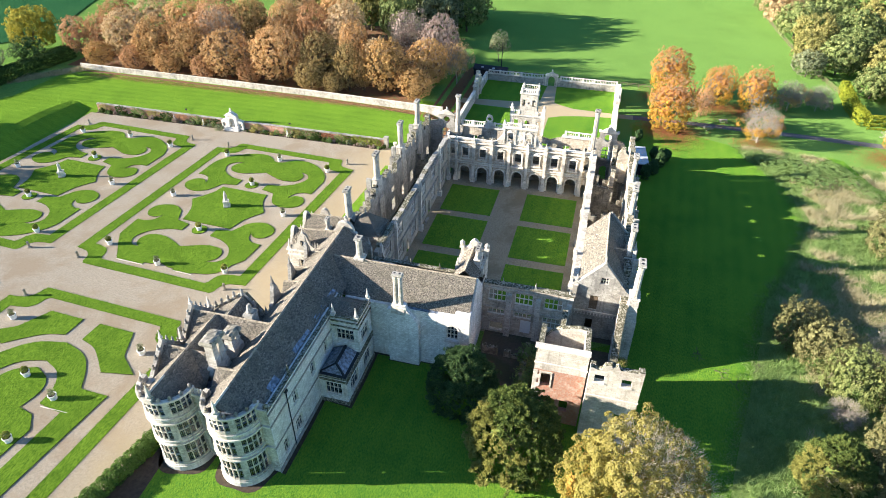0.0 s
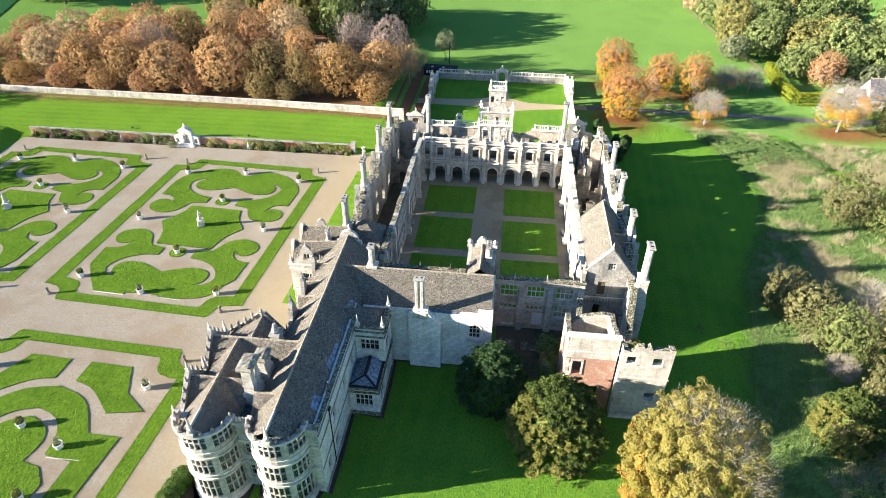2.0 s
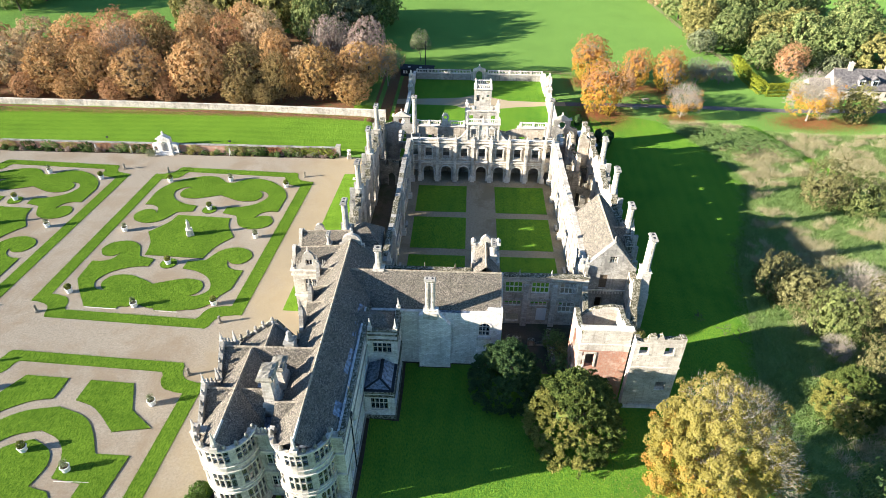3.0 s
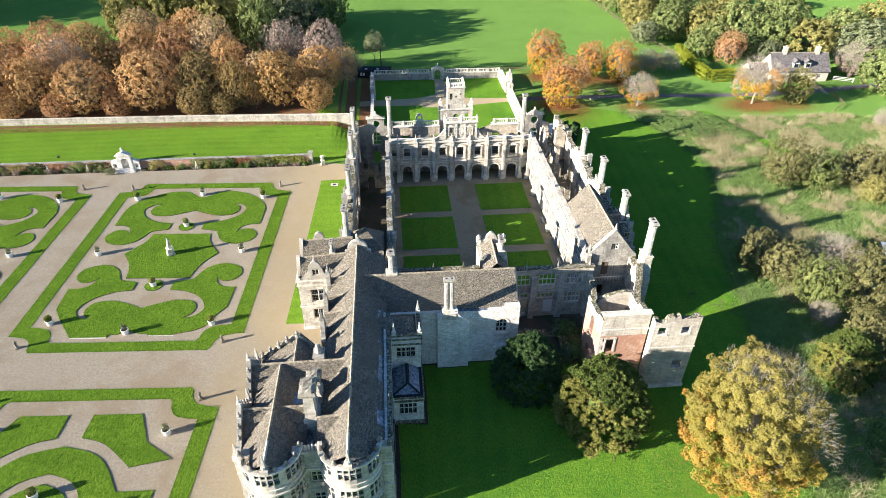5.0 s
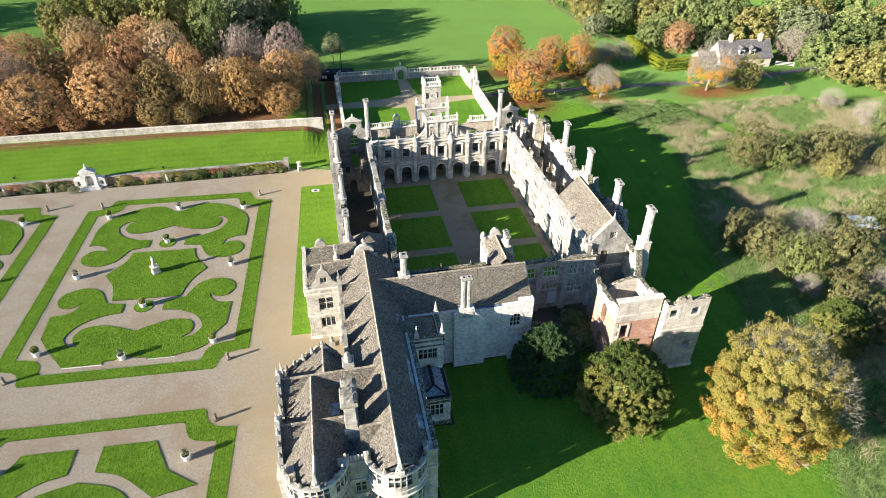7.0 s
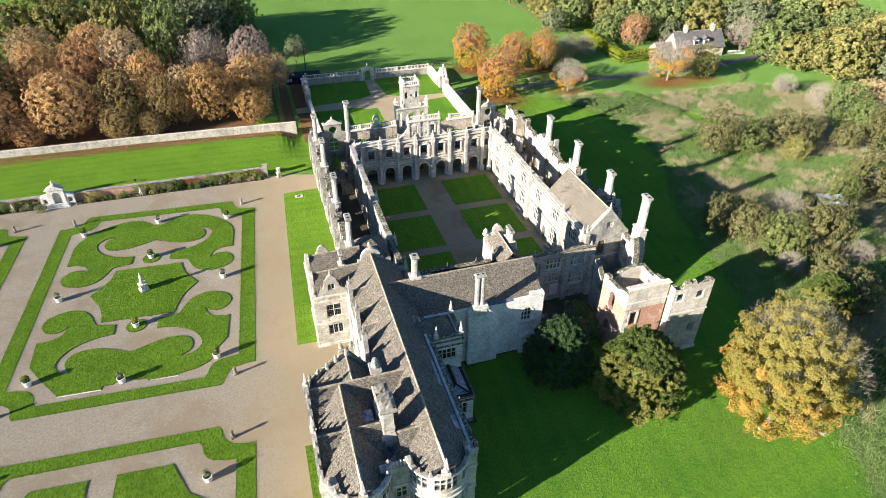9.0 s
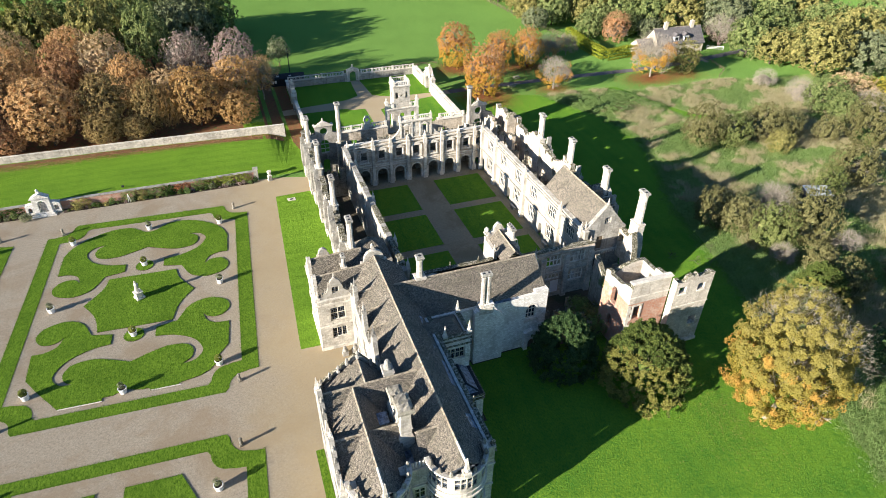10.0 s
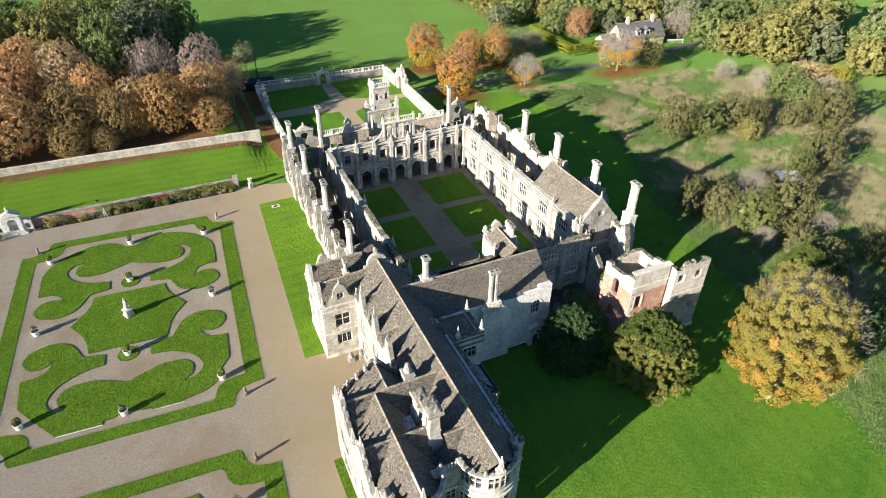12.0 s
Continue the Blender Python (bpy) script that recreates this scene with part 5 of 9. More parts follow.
    part("plinth", bm, TRIM, pv)
    for x, z0 in ((18.35, 9.2), (21.3, 9.2), (21.4, 3.25)):
        bm = bmesh.new()
        box(bm, x - 0.65, x + 0.65, -57.1, -57.004, z0, z0 + 0.14)
        part("window_sill", bm, TRIM, pv)


# ---- the south-west range with its paired bow windows ----
def bow(parent, cx, cy, r, top, fall):
    """A three-storey semicircular bow of stone with banked windows and a crested parapet."""
    bw = new("bow_window")
    bw.parent = parent
    tagged(bw, "rounded three-storey stone bow full of mullioned lights")
    n = 16
    a0, a1 = radians(180 - 4), radians(360 + 4)
    P = [(cx + r * math.cos(a0 + (a1 - a0) * i / n), cy + r * math.sin(a0 + (a1 - a0) * i / n)) for i in range(n + 1)]
    lead = bmesh.new()
    seg = math.dist(P[0], P[1])
    floors = ((1.25, 4.1), (5.3, 7.55), (9.25, 11.0))
    for i in range(n):
        ops = []
        if 1 <= i < n - 1 and i not in (5, 10):
            for z0, z1 in floors:
                m = (z0 + z1) / 2 + 0.1
                ops += [("r", 0.07, seg - 0.07, z0, m - 0.06), ("r", 0.07, seg - 0.07, m + 0.06, z1)]
        wl = bmesh.new()
        wall(wl, P[i], P[i + 1], 0, 11.4, 0.3, ops)
        part("wall_panel", wl, STONE, bw)
        if ops:
            d = (Vector(P[i + 1]) - Vector(P[i])) / seg
            nn = Vector((-d.y, d.x))
            for z0, z1 in floors:
                a, b = Vector(P[i]) + nn * 0.16, Vector(P[i + 1]) + nn * 0.16
                gl = bmesh.new()
                quad(gl, (*a, z0), (*b, z0), (*b, z1), (*a, z1), out=(-nn.x, -nn.y, 0))
                part("pane", gl, GLASS, bw).visible_shadow = False
                for k in range(1, 8):
                    z = z0 + (z1 - z0) * k / 8
                    c, e = a - nn * 0.03, b - nn * 0.03
                    quad(lead, (*c, z - 0.014), (*e, z - 0.014), (*e, z + 0.014), (*c, z + 0.014), out=(-nn.x, -nn.y, 0))
                for k in (1, 2):
                    c = a.lerp(b, k / 3) - nn * 0.035
                    quad(lead, (*(c - d * 0.014), z0), (*(c + d * 0.014), z0), (*(c + d * 0.014), z1), (*(c - d * 0.014), z1), out=(-nn.x, -nn.y, 0))
    tagged(part("leaded_lattice", lead, LEAD, bw), kind="stuff")
    for z0, z1, o in ((0, 0.7, 0.18), (0.7, 0.9, 0.1), (4.35, 4.55, 0.16), (4.85, 5.05, 0.12), (7.75, 7.95, 0.18), (8.5, 8.7, 0.12), (11.15, 11.4, 0.2)):
        bm = bmesh.new()
        for i in range(n):
            b0 = a0 + (a1 - a0) * i / n
            b1 = a0 + (a1 - a0) * (i + 1) / n
            q = [[(cx + (r + oo) * math.cos(b), cy + (r + oo) * math.sin(b)) for b in (b0, b1)] for oo in (0.004, o)]
            quad(bm, (*q[1][0], z0), (*q[1][1], z0), (*q[1][1], z1), (*q[1][0], z1), out=(math.cos(b0), math.sin(b0), 0))
            quad(bm, (*q[0][0], z1), (*q[0][1], z1), (*q[1][1], z1), (*q[1][0], z1), out=(0, 0, 1))
            quad(bm, (*q[0][0], z0), (*q[0][1], z0), (*q[1][1], z0), (*q[1][0], z0), out=(0, 0, -1))
        part("moulding", bm, TRIM, bw)
    for i in range(1, n, 2):                 # scrolled cresting
        a = a0 + (a1 - a0) * (i + 0.5) / n
        x, y = cx + (r - 0.12) * math.cos(a), cy + (r - 0.12) * math.sin(a)
        bm = bmesh.new()
        lathe(bm, [(0.24, 11.4), (0.27, 11.5), (0.14, 11.62), (0.18, 11.76), (0.07, 11.95)], 6, (x, y, 0), a)
        part("crest", bm, RUBBLE, bw)
    bm = bmesh.new()
    quad(bm, *[(x, y, 9.9) for x, y in P], out=(0, 0, 1))
    part("lead_flat", bm, LEAD, bw)
    # the slated roof runs on over the bow, down to the parapet
    bm = bmesh.new()
    q = r - 0.28
    for s in (-1, 1):
        m = 10
        for i in range(m):
            y0, y1 = [cy + 0.05 - (q + 0.04) * k / m for k in (i, i + 1)]
            w0, w1 = [math.sqrt(max(0.0, q * q - min(0.0, y - cy) ** 2)) for y in (y0, y1)]
            quad(bm, (cx, y0, top), (cx + s * w0, y0, top - w0 * fall), (cx + s * w1, y1, top - w1 * fall), (cx, y1, top), out=(0, 0, 1))
    part("roof", bm, SLATE, bw)
    bm = bmesh.new()
    ridge_cap(bm, (cx, cy - 0.1, top), (cx, cy - q, top))
    finial(bm, cx, cy - q - 0.1, 11.4, 2.3)
    part("ridge_cap", bm, TRIM, bw)
    return bw


def southwest_range():
    sw = thing("southwest_range", "long limestone range with slate roofs, shaped gables and paired bows", "building")
    E, S, Wd = -14.6, -71.3, -29.9
    # east front
    ops = []
    for y, w in ((-57.4, 1.0), (-61.2, 1.2), (-65.8, 1.1)):
        ops.append(("r", y - S - w / 2, y - S + w / 2, 5.6, 7.5))
    for y, w in ((-65.9, 1.6), (-69.2, 1.0)):
        ops.append(("r", y - S - w / 2, y - S + w / 2, 1.2, 3.3))
    bm = bmesh.new()
    wall(bm, (E, S), (E, -51.4), 0, 10.3, 0.7, ops)
    part("east_wall", bm, STONE_WHITE, sw, "limewashed wall with dark string courses")
    for y, w in ((-57.4, 1.0), (-61.2, 1.2), (-65.8, 1.1)):
        window(sw, E, y, 5.6, w, 1.9, 2, 2, 0)
    window(sw, E, -65.9, 1.2, 1.6, 2.1, 3, 2, 0)
    window(sw, E, -69.2, 1.2, 1.0, 2.1, 2, 2, 0)
    bm = bmesh.new()
    for z0, z1, d in ((0, 0.6, 0.12), (4.2, 4.36, 0.10), (7.8, 7.98, 0.12), (9.72, 9.9, 0.14)):
        box(bm, E + 0.004, E + d, S - d, -51.4, z0, z1)
    part("string_course", bm, STONE_GREY, sw, "weathered grey string courses")
    bm = bmesh.new()
    box(bm, E - 0.42, E + 0.08, S - 0.08, -51.4, 10.3, 10.42)
    finial(bm, E - 0.2, -66.0, 10.45, 1.5)
    finial(bm, E - 0.2, S + 0.2, 10.45, 0.8, "ball")
    part("parapet", bm, MOSSY, sw, "mossy dark parapet coping")
    bm = bmesh.new()
    lathe(bm, [(0.07, 0.1), (0.07, 9.6)], 6, (E + 0.12, -67.6, 0))
    box(bm, E + 0.006, E + 0.3, -67.8, -67.4, 9.4, 9.75)
    part("downpipe", bm, BLACK, sw)
    # south front between and beside the bows
    bm = bmesh.new()
    wall(bm, (Wd, S), (E, S), 0, 10.6, 0.7, [("r", 7.0, 8.2, 1.6, 3.6), ("r", 7.0, 8.2, 5.4, 7.2)])
    part("south_wall", bm, STONE, sw)
    window(sw, Wd + 7.6, S, 1.6, 1.2, 2.0, 2, 2, -90)
    window(sw, Wd + 7.6, S, 5.4, 1.2, 1.8, 2, 2, -90)
    bm = bmesh.new()
    for z0, z1 in ((4.35, 4.55), (7.75, 7.95), (10.3, 10.6)):
        box(bm, Wd, E, S - 0.16, S - 0.004, z0, z1)
    for i in range(8):
        x = -23.7 + i * 0.36
        lathe(bm, [(0.13, 10.6), (0.16, 10.8), (0.08, 11.0), (0.12, 11.15), (0.03, 11.35)], 6, (x, S + 0.2, 0))
    part("parapet_crest", bm, TRIM, sw)
    bow(sw, -18.65, S + 0.2, 2.95, 12.85, 0.827)
    bow(sw, -26.3, S + 0.2, 2.95, 12.4, 0.9)
    # west front: two large shaped gables, then a recessed wall
    bm = bmesh.new()
    for y0, y1, prof in ((-71.3, -64.1, [(0, 9.7), (2.5, 12.5), (2.8, 12.9), (3.1, 12.5), (5.7, 9.8), (7.2, 9.7)]),
                         (-64.0, -57.9, [(0, 9.7), (2.9, 12.8), (3.2, 13.2), (3.5, 12.8), (6.1, 9.7)])):
        w = y1 - y0
        wall(bm, (Wd, y1), (Wd, y0), 0, prof, 0.5, [("r", w / 2 - 1.2, w / 2 + 1.2, 1.2, 3.5), ("r", w / 2 - 1.2, w / 2 + 1.2, 5.2, 7.4)])
    part("west_gable", bm, STONE_GREY, sw)
    for y in (-67.7, -60.95):
        window(sw, Wd, y, 1.2, 2.4, 2.3, 4, 2, 180)
        window(sw, Wd, y, 5.2, 2.4, 2.2, 4, 2, 180)
    for y, z, h in ((-66.9, 12.9, 1.2), (-61.1, 13.2, 1.2), (-71.0, 9.7, 2.2), (-64.05, 9.7, 2.2), (-58.2, 9.7, 2.2)):
        bm = bmesh.new()
        finial(bm, Wd + 0.27, y, z, h)
        part("gable_finial", bm, TRIM, sw)
    for ya, za in ((-66.9, 12.75), (-61.1, 13.05)):
        for d in (-2.3, -1.55, -0.8, 0.8, 1.55, 2.3):
            bm = bmesh.new()
            lathe(bm, [(0.16, 0), (0.2, 0.16), (0.09, 0.32), (0.15, 0.5), (0.04, 0.72)], 6, (Wd + 0.25, ya + d, za - abs(d) * 1.08))
            part("gable_knop", bm, STONE_GREY, sw)
    bm = bmesh.new()
    wall(bm, (-22.2, -57.35), (Wd + 0.1, -57.35), 0, [(0, 9.5), (0.3, 9.9), (2.4, 12.8), (3.0, 12.8), (7.0, 9.8), (7.6, 9.6)], -0.45)
    part("north_return_wall", bm, (STONE_GREY, MOSSY), sw)
    for u, z in ((0.5, 10.1), (1.3, 11.2), (2.7, 12.8), (3.9, 12.1), (4.9, 11.3), (5.9, 10.6), (6.9, 9.9)):
        bm = bmesh.new()
        lathe(bm, [(0.20, -0.1), (0.24, 0.16), (0.11, 0.34), (0.20, 0.56), (0.16, 0.72), (0.04, 0.95)], 6, (-22.2 - u, -57.58, z))
        part("gable_knop", bm, STONE_GREY, sw)
    bm = bmesh.new()
    g3 = shaped_gable(3.4, 3.2, 9.4)
    wall(bm, (-22.6, -42.3), (-22.6, -57.4), 0, [(0, 9.5), (1.5, 9.5)] + [(1.5 + u * 0.8, z - 0.3) for u, z in g3] + [(4.25, 9.5), (6.3, 9.5)]
         + [(6.3 + u * 0.8, z - 0.3) for u, z in g3] + [(9.1, 9.5), (10.6, 9.5)] + [(10.6 + u, z) for u, z in g3] + [(15.1, 9.5)], 0.5,
         [("r", c - 0.9, c + 0.9, z0, z1) for c in (2.9, 7.7, 12.3) for z0, z1 in ((1.2, 3.4), (5.2, 7.2))])
    part("west_wall", bm, STONE_GREY, sw)
    for c in (2.9, 7.7, 12.3):
        window(sw, -22.6, -42.3 - c, 1.2, 1.8, 2.2, 3, 2, 180)
        window(sw, -22.6, -42.3 - c, 5.2, 1.8, 2.0, 3, 2, 180)
    for c, z in ((0.3, 9.5), (2.9, 12.2), (5.3, 9.5), (7.7, 12.2), (9.9, 9.5), (12.3, 12.5), (14.7, 9.5)):
        bm = bmesh.new()
        finial(bm, -22.4, -42.3 - c, z, 1.5)
        part("gable_finial", bm, STONE_GREY, sw)
    # roofs
    ridge_roof(sw, (-18.65, -71.2, 12.85), (-18.65, -39.9, 12.95), 3.75, 3.1, label="long dark stone-slate main roof", seed=61)
    ridge_roof(sw, (-26.3, -71.2, 12.4), (-26.3, -61.3, 12.4), 3.0, 2.7, seed=63)
    ridge_roof(sw, (Wd + 0.45, -61.1, 12.4), (-18.7, -61.1, 12.5), 2.9, 2.9, seed=65)
    ridge_roof(sw, (Wd + 0.45, -66.9, 12.1), (-23.1, -66.9, 12.1), 2.8, 2.9, seed=67)
    ridge_roof(sw, (-21.9, -68.4, 12.0), (-18.7, -68.4, 12.2), 2.6, 2.5, seed=69)
    bm = bmesh.new()
    slope(bm, (-29.2, -57.3, 9.5), (-29.2, -61.0, 9.5), (-24.9, -61.0, 12.45), (-24.9, -57.3, 12.45), seed=70)
    slope(bm, (-22.4, -57.3, 9.6), (-22.4, -61.0, 9.6), (-24.9, -61.0, 12.45), (-24.9, -57.3, 12.45), seed=72)
    roof = part("roof", bm, SLATE, sw)
    bm = bmesh.new()
    ridge_cap(bm, (-24.9, -57.3, 12.45), (-24.9, -61.0, 12.45))
    part("ridge_cap", bm, RIDGE, roof)
    for y in (-52.0, -48.9, -45.2):
        ridge_roof(sw, (-22.4, y, 11.2), (-18.9, y, 11.8), 1.35, 1.7, seed=int(-y))
    bm = bmesh.new()
    box(bm, Wd + 0.5, E - 0.65, S + 0.7, -57.95, 9.2, 9.35)
    box(bm, -22.1, E - 0.65, -57.94, -39.8, 9.2, 9.36)
    for i in range(9):
        y = -70.4 + i * 2.2
        box(bm, E - 1.45, E - 0.66, y, y + 2.1, 9.5 + 0.02 * (i % 3), 9.95, 0.05)
    rr = random.Random(4)
    for i in range(10):                       # lead flashing along the eaves behind the parapet
        y = -70.6 + i * 1.95
        xa, xb = -15.95 + rr.uniform(-0.12, 0.12), -15.22
        za, zb = 12.85 - (xa + 18.65) * 0.8267 + 0.07, 12.85 - (xb + 18.65) * 0.8267 + 0.07
        if i in (0, 2, 3, 6):
            continue
        quad(bm, (xa, y, za), (xa + rr.uniform(-0.1, 0.1), y + 1.85, za), (xb, y + 1.85, zb), (xb, y, zb), out=(0.6, 0, 0.8))
    part("lead_gutter", bm, LEAD, sw)
    # shaped north gable of the main roof
    bm = bmesh.new()
    wall(bm, (-14.8, -39.9), (-22.5, -39.9), 0, shaped_gable(7.7, 4.4, 9.3), 0.5)
    finial(bm, -18.65, -39.65, 13.6, 0.7, "ball")
    for x in (-15.4, -21.8):
        finial(bm, x, -39.65, 10.0, 1.2)
    part("north_gable", bm, STONE, sw)
    # chimneys in the roof wells
    for x0, x1, y0, y1, zt, seed in ((-23.25, -21.95, -68.1, -66.1, 15.5, 3), (-23.1, -21.9, -65.0, -63.3, 13.7, 4)):
        ck = new("chimney")
        ck.parent = sw
        tagged(ck, "massive weathered stone stack with a broken mossy top")
        bm = bmesh.new()
        box(bm, x0 - 0.15, x1 + 0.15, y0 - 0.15, y1 + 0.15, 9.3, 11.2, 0.05)
        box(bm, x0 - 0.05, x1 + 0.05, y0 - 0.05, y1 + 0.05, 11.2, 11.55, 0.12)
        part("plinth", bm, STONE, ck)
        bm = bmesh.new()
        ym = (y0 + y1) / 2
        for ya, yb in ((y0 + 0.04, ym - 0.1), (ym + 0.1, y1 - 0.04)):
            bm = bmesh.new()
            box(bm, x0 + 0.1, x1 - 0.1, ya, yb, 11.55, zt - 0.9, 0.06)
            box(bm, x0 + 0.02, x1 - 0.02, ya - 0.06, yb + 0.06, 12.3 if zt > 15 else 11.9, 12.55 if zt > 15 else 12.1, 0.05)
            part("shaft", bm, STONE, ck)
        bm = bmesh.new()
        box(bm, x0 - 0.14, x1 + 0.14, y0 - 0.14, y1 + 0.14, zt - 0.9, zt - 0.62, -0.08)
        box(bm, x0 - 0.2, x1 + 0.2, y0 - 0.2, y1 + 0.2, zt - 0.62, zt - 0.3, 0.1)
        rk = random.Random(seed)
        m, n = 5, 7                           # weathered, heaped top
        g = [[bm.verts.new((x0 - 0.08 + (x1 - x0 + 0.16) * i / m, y0 - 0.08 + (y1 - y0 + 0.16) * j / n,
                            zt - 0.3 + (rk.uniform(0.03, 0.17) if 0 < i < m and 0 < j < n else 0.0))) for j in range(n + 1)] for i in range(m + 1)]
        for i in range(m):
            for j in range(n):
                bm.faces.new((g[i][j], g[i + 1][j], g[i + 1][j + 1], g[i][j + 1]))
        part("cap", bm, RUBBLE, ck)
    st = new("chimney")
    st.parent = sw
    bm = bmesh.new()
    box(bm, -22.9, -21.7, -60.9, -59.5, 9.3, 12.6, 0.08)
    box(bm, -22.95, -21.65, -60.95, -59.45, 12.6, 12.85, 0.05)
    for i in range(3):
        lathe(bm, [(0.42 - 0.07 * i, 12.85 + i * 0.4), (0.5 - 0.1 * i, 13.0 + i * 0.4), (0.3 - 0.07 * i, 13.25 + i * 0.4)], 8, (-22.3, -60.2, 0))
    part("plinth", bm, STONE_GREY, st)
    tank = new("roof_hatch")
    tank.parent = sw
    bm = bmesh.new()
    box(bm, -24.6, -23.7, -65.6, -64.2, 9.35, 10.9)
    part("hatch_box", bm, LEAD, tank)
    bm = bmesh.new()
    box(bm, -24.7, -23.6, -65.7, -64.1, 10.9, 11.02, 0.04)
    part("hatch_lid", bm, LEAD, tank)
    # east bay: two-storey tower and lower bay with a lead roof
    eb = thing("east_bay", "square stone bay with obelisk finials and a lower lead-roofed bay", "bay window")
    bm = bmesh.new()
    x1, y0, ym, y1 = -10.9, -60.3, -55.6, -51.35
    wall(bm, (-14.55, ym), (x1, ym), 4.4, 9.9, 0.5, [("r", 0.6, 3.0, 6.4, 8.2)])
    wall(bm, (x1, ym), (x1, y1), 0, 9.9, 0.5, [("r", 0.9, 3.3, 5.6, 7.6), ("r", 0.9, 3.3, 1.0, 3.2)])
    wall(bm, (-14.55, y0), (x1, y0), 0, 4.7, 0.5, [("r", 0.7, 2.9, 1.5, 3.6)])
    wall(bm, (x1, y0), (x1, ym - 0.004), 0, 4.7, 0.5, [("r", 1.2, 3.6, 1.0, 3.4)])
    part("wall", bm, STONE_WHITE, eb)
    window(eb, -12.75, ym, 6.4, 2.4, 1.8, 4, 2, -90)
    window(eb, x1, (ym + 2.1), 5.6, 2.4, 2.0, 3, 2, 0)
    window(eb, x1, (ym + 2.1), 1.0, 2.4, 2.2, 3, 2, 0)
    window(eb, -12.75, y0, 1.5, 2.2, 2.1, 4, 2, -90)
    window(eb, x1, y0 + 2.4, 1.0, 2.4, 2.4, 3, 2, 0)
    # weathered stone, its dark tone also standing in for shadow lines under each band
    bm = bmesh.new()
    for z0, z1, ya in ((0, 0.6, y0), (3.95, 4.2, y0), (4.5, 4.75, y0)):
        box(bm, -14.4, x1 + 0.14, ya - 0.14, ya - 0.004, z0, z1)
        box(bm, x1 + 0.004, x1 + 0.14, ya, y1, z0, z1)
    for z0, z1 in ((8.7, 8.86), (9.5, 9.66)):
        box(bm, -14.4, x1 + 0.16, ym - 0.16, ym - 0.004, z0, z1)
        box(bm, x1 + 0.004, x1 + 0.16, ym, y1, z0, z1)
    box(bm, -14.4, x1 + 0.1, ym - 0.1, ym + 0.4, 10.1, 10.3)
    box(bm, x1 - 0.4, x1 + 0.1, ym + 0.41, y1, 10.1, 10.3)
    part("moulding", bm, MOSSY, eb, "weathered mouldings, darkened to include their shadow lines")
    for x, y in ((-14.1, ym + 0.15), (x1 - 0.15, ym + 0.15), (x1 - 0.15, y1 - 0.2)):
        bm = bmesh.new()
        finial(bm, x, y, 10.3, 1.75)
        part("obelisk", bm, TRIM, eb)
    bm = bmesh.new()
    slope(bm, (x1 - 0.5, ym + 0.4, 9.7), (x1 - 0.5, y1, 9.7), (-15.5, -53.4, 11.0), (-15.5, -53.4, 11.0), seed=81)
    slope(bm, (-14.6, ym + 0.4, 9.7), (x1 - 0.5, ym + 0.4, 9.7), (-12.6, -53.4, 10.9), (-16.5, -53.4, 11.0), seed=82)
    slope(bm, (-14.6, y1, 9.7), (x1 - 0.5, y1, 9.7), (-12.6, -53.4, 10.9), (-16.5, -53.4, 11.0), seed=83)
    slope(bm, (x1 - 0.5, ym + 0.4, 9.7), (x1 - 0.5, y1, 9.7), (-12.6, -53.4, 10.9), (-12.6, -53.4, 10.9), seed=84)
    part("roof", bm, SLATE, eb)
    bm = bmesh.new()
    pk0, pk1 = (-12.7, y0 + 1.4, 5.7), (-12.7, ym - 0.2, 5.7)
    for q in (((-14.5, y0 + 0.4, 4.75), (-14.5, ym, 4.75), pk1, pk0), ((x1 - 0.4, y0 + 0.4, 4.75), (x1 - 0.4, ym, 4.75), pk1, pk0)):
        quad(bm, *q, out=(0, 0, 1))
    quad(bm, (-14.5, y0 + 0.4, 4.75), (x1 - 0.4, y0 + 0.4, 4.75), pk0, out=(0, 0, 1))
    part("bay_roof", bm, LEAD, eb, "blue-grey lead hipped roof of the lower bay")
    bm = bmesh.new()
    ridge_cap(bm, pk0, pk1, 0.22, 0.10)
    for q in ((-14.5, y0 + 0.4), (x1 - 0.4, y0 + 0.4)):
        ridge_cap(bm, (q[0], q[1], 4.80), pk0, 0.16, 0.08)
    box(bm, -14.5, x1 - 0.02, y0 + 0.02, ym, 4.66, 4.74)
    part("lead_roll", bm, BLACK, eb, "dark rolls along the hips and ridge")
    # west pavilion bay by the parterre
    wb = thing("west_pavilion", "projecting limestone garden pavilion with shaped gables", "building")
    x0, x1, y0, y1 = -27.0, -22.0, -42.4, -34.2
    bm = bmesh.new()
    wall(bm, (x0, y0), (x1, y0), 0, 8.9, 0.5, [("r", 1.55, 3.6, 5.0, 7.2), ("r", 1.55, 3.6, 1.9, 3.7)])
    wall(bm, (x0, y1), (x0, y0), 0, shaped_gable(4.1, 3.0, 8.6) + [(4.1 + u, z) for u, z in shaped_gable(4.1, 3.0, 8.6)], 0.5,
         [("r", 1.2, 3.0, 5.0, 7.2), ("r", 5.2, 7.0, 5.0, 7.2), ("r", 1.2, 3.0, 1.6, 3.8), ("r", 5.2, 7.0, 1.6, 3.8)])
    wall(bm, (x1, y1), (x0, y1), 0, [(0, 8.6)] + [(0.6 + u * 0.95, z) for u, z in shaped_gable(4.0, 2.8, 8.6)] + [(5, 8.6)], 0.5)
    wall(bm, (x1, y0), (x1, y1), 0, 8.6, 0.4)
    part("wall", bm, STONE, wb)
    bm = bmesh.new()
